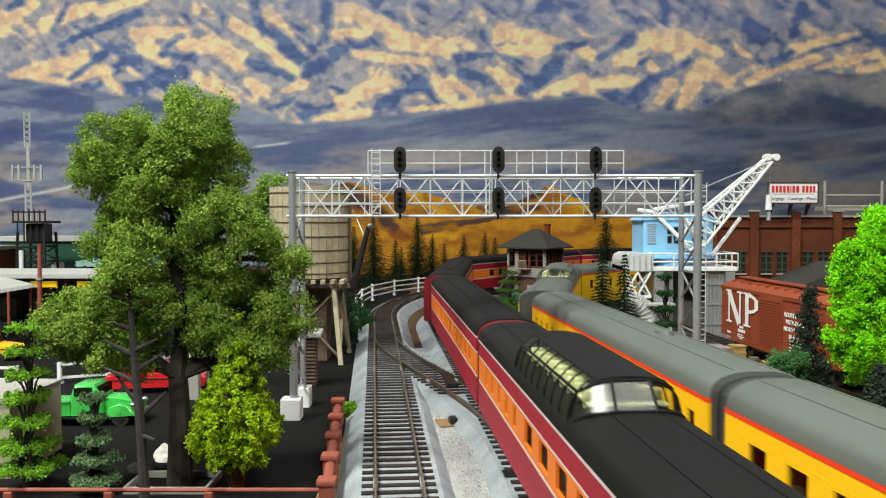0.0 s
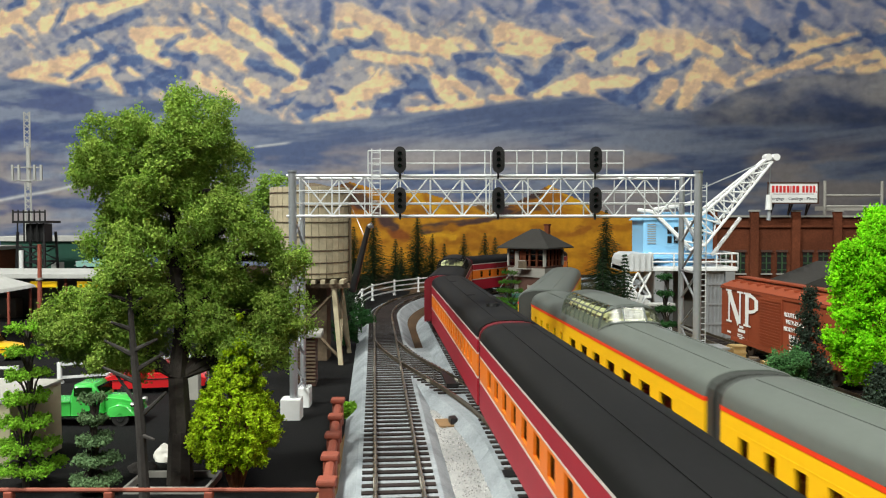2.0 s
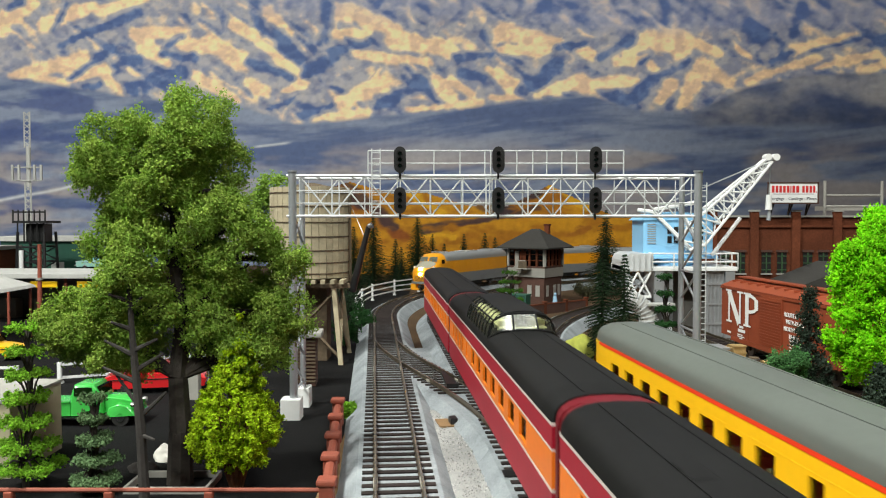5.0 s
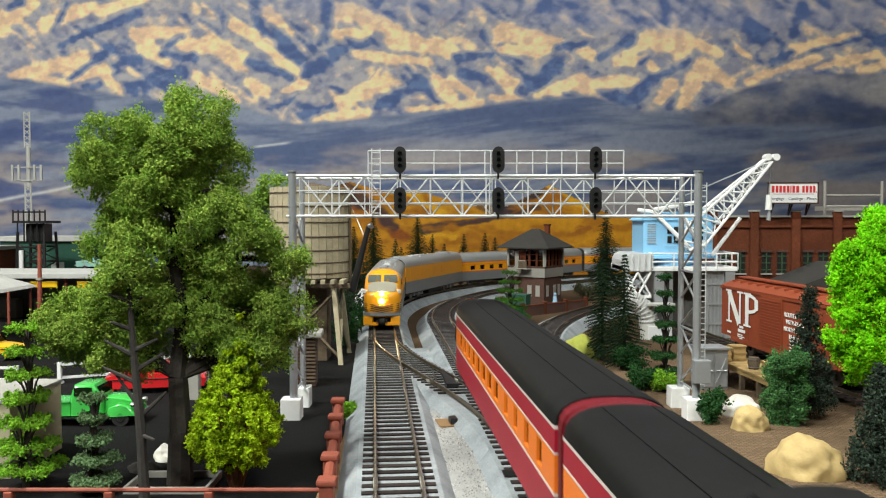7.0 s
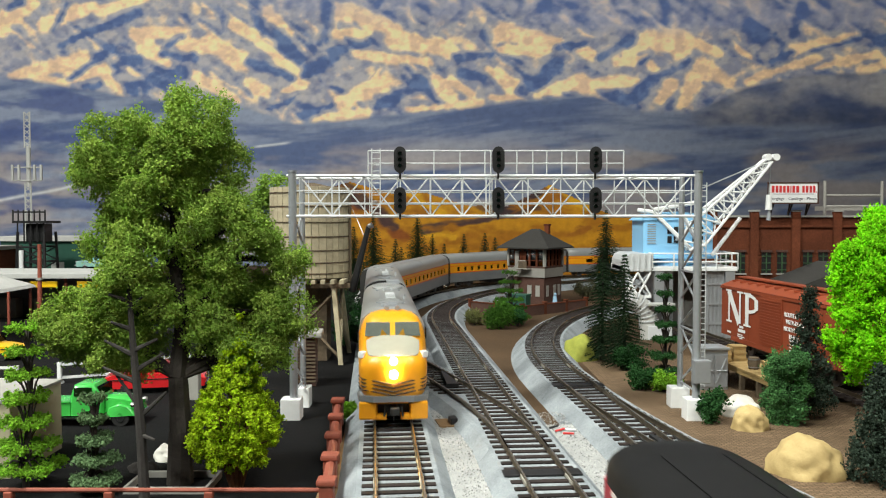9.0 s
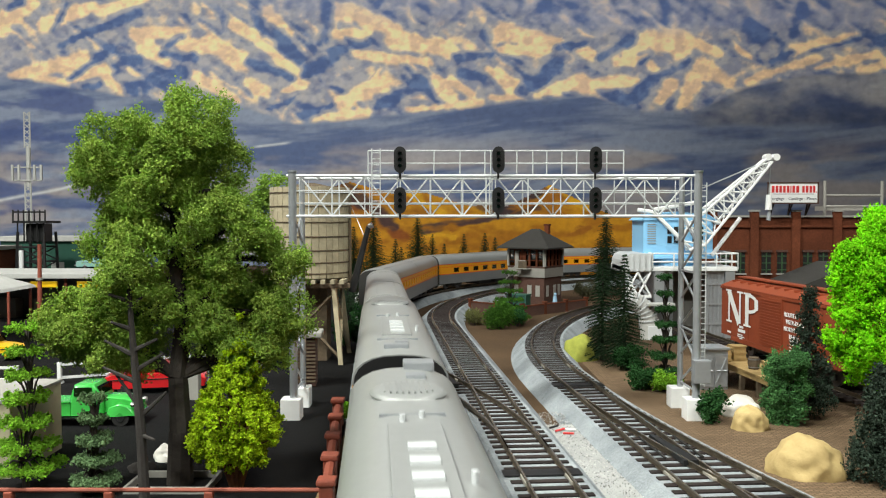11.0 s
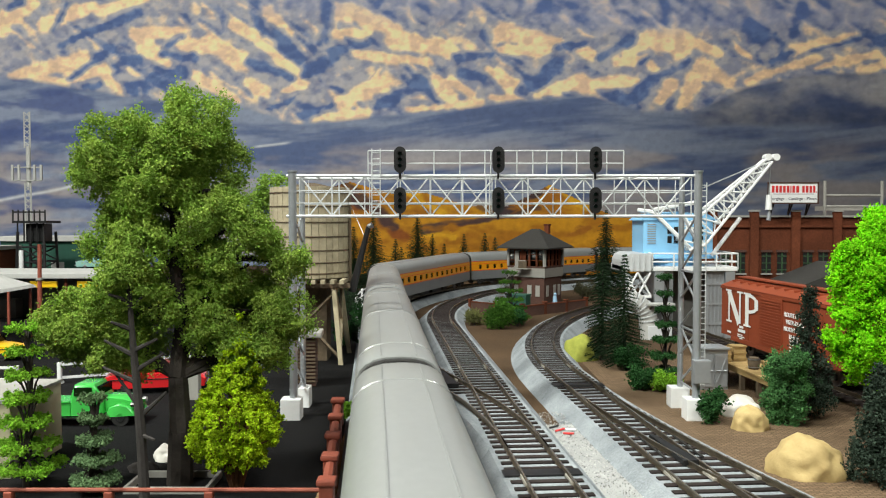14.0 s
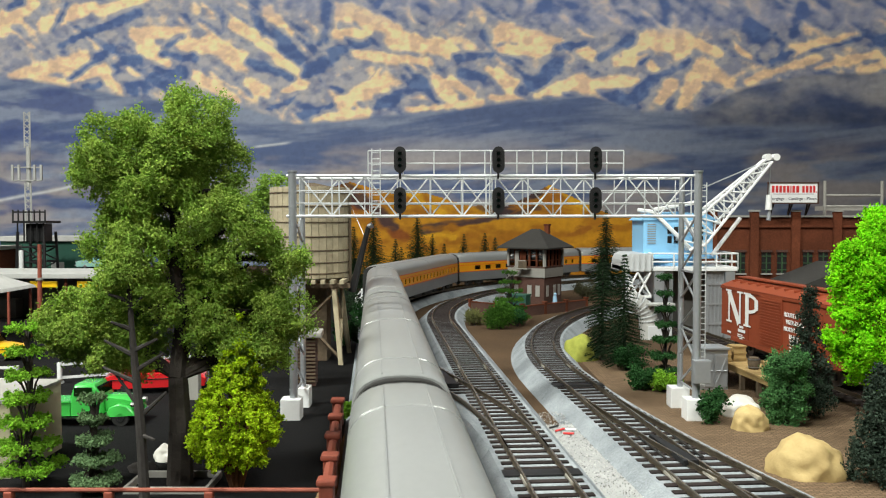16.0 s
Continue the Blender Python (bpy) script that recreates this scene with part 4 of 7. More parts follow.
M_ROCKTAN = mat("tan_rock", (0.56, 0.42, 0.19), 0.75, col2=(0.38, 0.27, 0.11), scale=200, bump=0.6, coarse=60)
M_ROCKWHITE = mat("white_rock", (0.76, 0.73, 0.68), 0.8, var=0.15, scale=200, bump=0.5)
M_ROCKGREEN = mat("mossy_rock", (0.34, 0.36, 0.06), 0.9, col2=(0.18, 0.20, 0.03), scale=300, bump=0.8)
M_CRATE = mat("crate_wood", (0.36, 0.245, 0.10), 0.8, var=0.2, scale=400, bump=0.3, rnd=0.1)
M_CARGREEN = mat("green_car_paint", (0.055, 0.45, 0.075), 0.25, var=0.05, bump=0.0, coat=0.5)
M_CARRED = mat("red_car_paint", (0.55, 0.018, 0.022), 0.25, var=0.05, bump=0.0, coat=0.5)
M_CARYELLOW = mat("yellow_car_paint", (0.80, 0.48, 0.010), 0.3, var=0.05, bump=0.0, coat=0.4)
M_CARTEAL = mat("pale_teal_paint", (0.22, 0.42, 0.38), 0.3, var=0.05, bump=0.0, coat=0.4)
M_TYRE = mat("tyre_rubber", (0.012, 0.012, 0.012), 0.8, var=0.2)
M_CHROME = mat("chrome", (0.75, 0.75, 0.76), 0.15, 1.0, var=0.05, bump=0)
M_BEIGE = mat("beige_plaster", (0.42, 0.385, 0.26), 0.8, var=0.12, scale=200, bump=0.2)
M_GREENWALL = mat("dark_green_wall", (0.020, 0.085, 0.060), 0.6, var=0.12)
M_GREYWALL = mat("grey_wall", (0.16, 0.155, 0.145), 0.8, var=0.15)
M_PALE = mat("pale_grey_paint", (0.42, 0.42, 0.41), 0.6, var=0.12, scale=200, bump=0.1)
M_SIGNRED = mat("sign_red", (0.60, 0.03, 0.03), 0.5, var=0.05, bump=0)
M_SIGNINK = mat("sign_ink", (0.03, 0.03, 0.05), 0.6, var=0.05, bump=0)
M_WINGREEN = mat("green_sash", (0.05, 0.10, 0.05), 0.4, var=0.2)
M_SIGNBLUE = mat("blue_kiosk", (0.03, 0.20, 0.62), 0.4, var=0.1)


# ---- plants ----
def crumbs(pts, size, rng):
    """Many small irregular flakes, one island each, as vertex and face arrays."""
    n = len(pts)
    base = np.array([(1, 0, -0.4), (-0.5, 0.87, -0.4), (-0.5, -0.87, -0.4), (0, 0, 0.9)])
    r = rng.normal(size=(n, 4))
    r /= np.linalg.norm(r, axis=1)[:, None]
    w, x, y, z = r.T
    R = np.stack([1 - 2 * (y * y + z * z), 2 * (x * y - z * w), 2 * (x * z + y * w), 2 * (x * y + z * w), 1 - 2 * (x * x + z * z), 2 * (y * z - x * w), 2 * (x * z - y * w), 2 * (y * z + x * w), 1 - 2 * (x * x + y * y)], -1).reshape(n, 3, 3)
    s = size * rng.uniform(0.5, 1.4, (n, 1, 1))
    jit = base[None] * rng.uniform(0.7, 1.3, (n, 4, 3))
    v = np.einsum("nij,nkj->nki", R, jit) * s + pts[:, None, :]
    f = np.array([(0, 2, 1), (0, 1, 3), (1, 2, 3), (2, 0, 3)])
    faces = (np.arange(n)[:, None, None] * 4 + f[None]).reshape(-1, 3)
    return v.reshape(-1, 3), faces


def lobes_points(lobes, tufts, per, spread, rng, flat=1.0):
    """Points gathered in tufts on the skins of ball-like lobes (x, y, z, radius)."""
    out = []
    vol = np.array([l[3] ** 2 for l in lobes])
    for l, k in zip(lobes, np.maximum(3, (tufts * vol / vol.sum())).astype(int)):
        d = rng.normal(size=(k, 3))
        d /= np.linalg.norm(d, axis=1)[:, None]
        d[:, 2] *= flat
        c = np.array(l[:3]) + d * l[3] * rng.uniform(0.55, 1.0, (k, 1)) ** 0.6
        p = c[:, None, :] + rng.normal(size=(k, per, 3)) * spread
        out.append(p.reshape(-1, 3))
    return np.concatenate(out)


def puffs(lobes, n, k, rng):
    """Break each lobe into n smaller balls on its skin."""
    out = []
    for x, y, z, r in lobes:
        for i in range(n):
            d = rng.normal(size=3)
            d /= np.linalg.norm(d)
            out.append((x + d[0] * r * 0.72, y + d[1] * r * 0.72, z + d[2] * r * 0.72, r * k * rng.uniform(0.75, 1.2)))
    return out


def limbs(bm, base, top, r, targets, rng):
    """A trunk with bends and limbs that reach to the targets."""
    base, top = Vector(base), Vector(top)
    n, prev = 6, base
    spine = [base]
    for i in range(1, n + 1):
        p = base.lerp(top, i / n) + Vector((rng.uniform(-0.15, 0.15), rng.uniform(-0.15, 0.15), 0))
        rod(bm, prev, p, r * (1 - 0.75 * (i - 1) / n), r * (1 - 0.75 * i / n), 8)
        spine.append(p)
        prev = p
    for t in targets:
        t = Vector(t)
        s = min(spine[1:], key=lambda q: abs(q.z - (t.z - 1.2)))
        mid = s.lerp(t, 0.5) + Vector((0, 0, 0.25))
        rod(bm, s, mid, r * 0.42, r * 0.28, 6)
        rod(bm, mid, t, r * 0.28, r * 0.1, 6)
    return bm


def leafy_tree(name, x, y, height, r, lobes, tufts, per, size, material, label, category="tree", seed=1, bark=None, spread=0.22, top=None, flat=1.0, group="", puff=0):
    rng = np.random.RandomState(seed)
    t = thing(name, at(x, y, -1.0), label, category, group)
    part("trunk", limbs(B(), (0, 0, 0), (0.1, 0, height), r, [l[:3] for l in lobes[::max(1, len(lobes) // 40)]], rng), bark or M_BARK, t, smooth=True)
    if puff:
        lobes = puffs(lobes, puff, 0.42, rng)
    v, f = crumbs(lobes_points(lobes, tufts, per, spread, rng, flat), size, rng)
    c = raw("crown", v, f, material, t)
    # paler crumbs raised on each lobe imitate light falling on its upper side
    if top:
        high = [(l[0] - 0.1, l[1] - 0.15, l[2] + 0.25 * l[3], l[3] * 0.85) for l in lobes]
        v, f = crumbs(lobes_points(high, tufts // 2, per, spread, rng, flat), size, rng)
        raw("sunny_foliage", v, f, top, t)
    return t


def leafy(m, k=0.45):
    """Let thin foliage pass part of the light."""
    nt = m.node_tree
    b = nt.nodes["Principled BSDF"]
    tr = nt.nodes.new("ShaderNodeBsdfTranslucent")
    nt.links.new(b.inputs["Base Color"].links[0].from_socket, tr.inputs[0])
    mx = nt.nodes.new("ShaderNodeMixShader")
    mx.inputs[0].default_value = k
    nt.links.new(b.outputs[0], mx.inputs[1])
    nt.links.new(tr.outputs[0], mx.inputs[2])
    nt.links.new(mx.outputs[0], nt.nodes["Material Output"].inputs[0])


for _m in (M_PADDEEP, M_LEAF, M_LEAFLIT, M_LIME, M_SHRUB, M_PAD, M_PINE, M_SPRUCE, M_HEDGE):
    leafy(_m)
K = 0.0215
OAK = [((a - 315) * K, dy, (862 - b) * K, c * K) for a, b, c, dy in ((350, 225, 72, 0.3), (345, 290, 85, 0.2), (225, 290, 78, -0.3), (180, 300, 48, 0), (320, 390, 95, 0.6), (200, 415, 58, 0.2), (405, 410, 68, -0.4), (300, 490, 105, -0.2), (440, 470, 72, 0.1), (505, 465, 42, 0.2), (160, 570, 68, 0.2), (215, 610, 58, -0.3), (430, 570, 82, 0.4), (480, 600, 55, 0.3), (360, 560, 70, 0.6), (120, 560, 40, 0.1), (275, 330, 75, -0.2), (255, 245, 45, -0.1), (380, 340, 60, -0.5), (150, 610, 50, 0.1), (250, 640, 46, 0.2), (390, 610, 70, 0.5), (455, 645, 58, 0.4), (505, 560, 50, 0.2), (250, 540, 80, -0.4), (110, 580, 45, 0))]
leafy_tree("tree", -10.04, 31.8, 12.5, 0.5, OAK, 4600, 34, 0.046, M_LEAF, "tall broad-leaved tree with dense olive green crown", seed=3, top=M_LEAFLIT, puff=11, spread=0.13)

LIME = [((a - 1560) * 0.0255, dy, (742 - b) * 0.0255, c * 0.0255) for a, b, c, dy in ((1590, 345, 40, 0), (1562, 352, 32, 0.1), (1503, 450, 34, 0), (1498, 545, 32, 0), (1570, 365, 38, 0), (1545, 385, 42, 0.1), (1535, 420, 48, -0.1), (1530, 430, 55, -0.2), (1590, 450, 60, 0.3), (1510, 500, 42, 0), (1560, 540, 66, -0.3), (1512, 575, 38, -0.1), (1540, 618, 34, 0), (1610, 560, 60, 0), (1595, 628, 38, 0.2), (1640, 500, 60, 0.3))]
leafy_tree("tree", 19.8, 38.0, 7.5, 0.3, LIME, 2100, 30, 0.06, M_LIME, "vivid lime green foam-foliage tree beside the boxcar", seed=5, spread=0.12, puff=10)

# upright plumes of foliage that lean out and taper to a tip
SHR, STEMS = [], []
_r = np.random.RandomState(8)
for i in range(34):
    a = i * 2.4
    q = ((i + 0.5) / 34) ** 0.5
    foot = 0.8 + 1.1 * q * _r.uniform(0.5, 1.0)
    tip = 6.3 - 2.7 * q ** 1.5 + _r.uniform(-0.7, 0.35)
    STEMS.append((1.3 * q * math.cos(a), 1.3 * q * math.sin(a), foot + 0.6))
    m = 8
    for j in range(m):
        u = j / (m - 1)
        w = 1.68 * q * (0.62 + 0.5 * math.sin(math.pi * min(1, u * 0.8 + 0.1))) * (1 - 0.22 * u)
        SHR.append((w * math.cos(a), w * math.sin(a), foot + (tip - foot) * u, 0.31 * (1 - 0.75 * u ** 1.5)))
leafy_tree("shrub", -7.75, 31.3, 4.8, 0.16, [l for l in SHR if l[2] > 0.9], 900, 28, 0.05, M_SHRUB, "upright yellow-green shrub with brown twigs", "shrub", 9, M_TWIG, 0.065)
for q in STEMS:
    part("twig", rod(B(), (q[0] * 0.15, q[1] * 0.15, 0.0), (q[0] * 0.95, q[1] * 0.95, q[2] + 0.9), 0.06, 0.03, 5), M_TWIG, bpy.data.objects["shrub"])


def bush(x, y, w, h, material, label, seed, name="bush", n=90, size=0.07, z=-1.0):
    rng = np.random.RandomState(seed)
    t = thing(name, at(x, y, z), label, "bush", "bushes")
    lobes = [(rng.uniform(-0.3, 0.3) * w, rng.uniform(-0.3, 0.3) * w, h * rng.uniform(0.3, 0.72), 0.3 * w) for _ in range(6)]
    st = B()
    for l in lobes:
        rod(st, (l[0] * 0.2, l[1] * 0.2, 0), l[:3], 0.05, 0.02, 5)
    part("stems", st, M_BARK, t)
    v, f = crumbs(lobes_points(lobes, n, 22, 0.10 * w ** 0.5, rng, h / w), size, rng)
    raw("foliage", v, f, material, t)
    return t


bush(13.5, 41.6, 1.35, 1.6, M_HEDGE, "small dark green bush by the signal mast", 21)
bush(11.7, 49.5, 1.2, 1.5, M_HEDGE, "small dark green bush beside the track", 22)
bush(13.0, 49.2, 1.7, 1.1, M_PAD, "low bright green bush", 23)
bush(12.3, 56.0, 1.9, 1.7, M_HEDGE, "dark green bush under conifers", 24)
bush(5.2, 77.0, 2.8, 3.0, M_PADDEEP, "bright green bush between the tracks", 25, n=240)
bush(3.1, 80.0, 2.2, 1.5, mat("olive_bush", (0.08, 0.085, 0.02), 0.9, var=0.4, island=0.4), "olive brown bush between the tracks", 26)
bush(7.0, 79.0, 1.4, 1.6, M_HEDGE, "dark green bush between the tracks", 27)
bush(17.5, 104.0, 2.6, 2.4, mat("brown_bush", (0.05, 0.05, 0.02), 0.9, var=0.4, island=0.4), "brownish bush beside the signal box", 28)
bush(-4.9, 42.5, 0.7, 0.8, M_PAD, "tiny green tuft beside the rust-red railing", 29)
bush(-7.6, 66.0, 2.0, 2.2, M_HEDGE, "dark green bush beside the curve", 30)
bush(-7.4, 76.0, 2.2, 2.8, M_HEDGE, "dark green bush beside the curve", 31)
bush(-9.5, 84.0, 3.0, 3.6, M_PINE, "dark green bush beside the curve", 32)


def conifer(x, y, h, r, material, label, seed, z=-1.0, tiers=None, droop=0.25, name="conifer"):
    """A spruce: thin trunk with whorls of needle fronds that shorten towards the tip."""
    rng = np.random.RandomState(seed)
    t = thing(name, at(x, y, z), label, "conifer", "conifers")
    part("trunk", rod(B(), (0, 0, 0), (0, 0, h), 0.035 * h ** 0.7 + 0.03, 0.01, 7), M_BARK, t)
    verts, faces = [], []
    tiers = tiers or int(h * 4.2)
    for i in range(tiers):
        f = i / (tiers - 1)
        zz = h * (0.07 + 0.92 * f)
        rad = r * (1 - f) ** 0.85 * rng.uniform(0.85, 1.1) + 0.05
        k = int(8 + 12 * (1 - f))
        for j in range(k):
            a = 6.2832 * (j + rng.rand()) / k
            L = rad * rng.uniform(0.65, 1.1)
            ca, sa = math.cos(a), math.sin(a)
            dz = -droop * L + rng.uniform(-0.08, 0.08)
            m = max(3, int(L / 0.14))
            for q in range(m):
                u = (q + 0.6) / m
                for s in (-1, 1):
                    c = np.array((ca * L * u, sa * L * u, zz + dz * u))
                    ln = 0.20 * (1.25 - 0.6 * u)
                    tip = c + np.array((ca * 0.7 - s * sa * 0.8, sa * 0.7 + s * ca * 0.8, rng.uniform(-0.3, 0.35))) * ln
                    side = np.array((-sa, ca, 0.5)) * (0.036 + 0.003 * h)
                    b = len(verts)
                    verts += [c - side * s + np.array((0, 0, 0.03)), c + side * s - np.array((0, 0, 0.03)), tip]
                    faces.append((b, b + 1, b + 2))
    raw("needles", np.array(verts), faces, material, t)
    return t


conifer(11.4, 60.0, 8.0, 1.9, M_PINE, "dark green model spruce beside the curve", 41)
conifer(12.4, 57.4, 7.7, 2.0, M_PINE, "dark green model spruce beside the curve", 42)


def crumb_spruce(x, y, h, r, label, seed):
    lobes = []
    for i in range(16):
        f = i / 15
        for j in range(4):
            a = i * 1.1 + j * 1.57
            w = r * (1 - f) ** 0.9 + 0.1
            lobes.append((w * 0.62 * math.cos(a), w * 0.62 * math.sin(a), h * (0.1 + 0.88 * f), 0.2 + 0.3 * w))
    leafy_tree("spruce", x, y, h * 0.95, 0.1, lobes, 420, 22, 0.055, M_SPRUCE, label, "conifer", seed, spread=0.11, flat=0.6, group="conifers")


crumb_spruce(16.8, 32.0, 4.4, 1.15, "grey-green spruce at the layout edge", 43)
crumb_spruce(18.7, 42.9, 6.6, 1.25, "grey-green spruce before the boxcar", 44)
for i, (cx_, cy_, ch) in enumerate(((-10.5, 127, 10.8), (-7.2, 128, 7.0), (-4.0, 133, 10.9), (-1.7, 134, 7.6), (0.2, 138, 6.0), (3.4, 137, 7.6), (6.9, 139, 7.8), (8.6, 139, 7.0), (21.5, 111, 11.3), (-12.5, 118, 9.0), (-6.0, 121, 6.0))):
    conifer(cx_, cy_, ch, ch * 0.33, M_PINE, "dark green conifer on the far ground", 60 + i, tiers=int(ch * 4.0))


def pad_tree(x, y, h, r, material, label, seed, tiers=6):
    """A small pine with flat pads of foliage up a bare trunk."""
    rng = np.random.RandomState(seed)
    lobes = []
    for i in range(tiers):
        f = i / (tiers - 1)
        rr = r * (1 - 0.55 * f)
        for j in range(7):
            a = 0.9 * j + rng.uniform(-0.25, 0.25) + i
            d = rng.uniform(0.35, 0.75)
            lobes.append((rr * d * math.cos(a), rr * d * math.sin(a), h * (0.14 + 0.82 * f) + rng.uniform(-0.06, 0.06), rr * 0.36))
    return leafy_tree("pine_tree", x, y, h, 0.13, lobes, 420, 26, 0.05, material, label, "tree", seed, spread=0.075, flat=0.2, group="small pines")


pad_tree(-15.5, 31.0, 6.4, 1.35, M_PAD, "small pine with bright green foliage pads", 71, 7)
pad_tree(-12.9, 30.8, 3.7, 1.0, mat("sparse_pine_green", (0.10, 0.17, 0.075), 0.9, spec=0.2, var=0.4, island=0.4), "sparse small pine with dull green pads", 72, 5)
pad_tree(13.4, 50.6, 6.9, 1.0, M_HEDGE, "small dark pine beside the signal mast", 73, 7)
pad_tree(6.4, 80.5, 5.2, 2.0, M_PADDEEP, "small green pine between the tracks", 74, 6)
hedge = [(_r.uniform(-0.8, 0.8), _r.uniform(-0.6, 0.6), 0.35 + 3.0 * (i % 12) / 11, 0.40) for i in range(48)]
leafy_tree("hedge_tree", 16.9, 41.2, 3.0, 0.15, hedge, 620, 26, 0.05, mat("fresh_hedge_green", (0.085, 0.23, 0.07), 0.85, spec=0.2, col2=(0.03, 0.09, 0.028), scale=500, bump=0.3, island=0.4), "dense columnar deep green evergreen", "evergreen", 75, spread=0.1)
leafy_tree("tree", -13.2, 66.0, 12.5, 0.3, [(0, 0, 12.3, 1.5), (0.8, 0, 11.4, 1.1), (-1.0, 0, 11.2, 1.2)], 160, 26, 0.09, M_LEAF, "green tree crown behind the water tank", seed=77)


def dead_tree():
    t = thing("dead_tree", at(-10.75, 30.0, -1.0), "bare grey dead tree with broken branch stubs", "tree")
    b = B()
    pts = [Vector(p) for p in ((0, 0, 0), (-0.1, 0, 2.4), (-0.25, 0.05, 4.2), (-0.35, 0, 5.7), (-0.45, 0, 7.4), (-0.52, 0, 8.7))]
    for i, (p, q) in enumerate(zip(pts, pts[1:])):
        rod(b, p, q, 0.21 - 0.03 * i, 0.18 - 0.03 * i, 8)
    part("trunk", b, M_DEAD, t, smooth=True)
    rng = np.random.RandomState(4)
    for h, dx, dz in ((3.0, 1.1, 0.9), (4.3, -1.3, 0.55), (4.7, 1.15, 0.6), (5.3, -1.15, 0.5), (5.4, 1.1, 0.45), (6.2, -0.7, 0.3), (7.0, 0.5, 0.35), (7.2, -0.6, 0.3), (7.9, 0.45, 0.3), (8.0, -0.45, 0.1), (3.4, -1.0, 1.2), (2.4, 0.8, -0.1)):
        i = min(4, int(h / 1.75))
        s = pts[i].lerp(pts[i + 1], 0.5)
        s.z = h
        part("branch", rod(B(), s, s + Vector((dx * 0.85, rng.uniform(-0.5, 0.2), dz)), 0.10, 0.045, 6), M_DEAD, t)


dead_tree()


def rock(x, y, sx, sy, sz, material, label, seed, rz=0):
    rng = np.random.RandomState(seed)
    b = B()
    bmesh.ops.create_icosphere(b, subdivisions=4, radius=1)
    o = Vector(rng.uniform(-9, 9, 3))
    for v in b.verts:
        n = noise.noise(v.co * 1.1 + o) * 0.34 + noise.noise(v.co * 2.7 + o) * 0.14 + abs(noise.noise(v.co * 6 + o)) * 0.06
        v.co *= 1 + n
        v.co = Vector((v.co.x * sx / 2, v.co.y * sy / 2, max(-0.1, v.co.z + 0.2) * sz / 1.25))
    ob = part("rock", b, material, None, smooth=True)
    ob.matrix_basis = at(x, y, -1.0, rz)
    return tagged(ob, label, "rock", "rocks")


rock(14.35, 33.0, 2.65, 2.2, 1.6, M_ROCKTAN, "large smooth tan boulder beside the track", 3, -30)
rock(14.8, 40.2, 1.65, 1.3, 1.1, M_ROCKTAN, "small tan boulder on brown ground", 5)
rock(15.35, 43.4, 2.1, 1.6, 0.9, M_ROCKWHITE, "white boulder beside a bush", 7)
rock(10.0, 60.2, 2.3, 2.0, 1.75, M_ROCKGREEN, "yellow-green mossy boulder under conifers", 9)
rock(-11.6, 35.0, 0.9, 0.8, 0.7, M_ROCKWHITE, "small pale stone on asphalt", 11)
rock(-12.0, 33.3, 1.1, 0.6, 0.45, M_DEAD, "grey brown stone under the tree", 13)


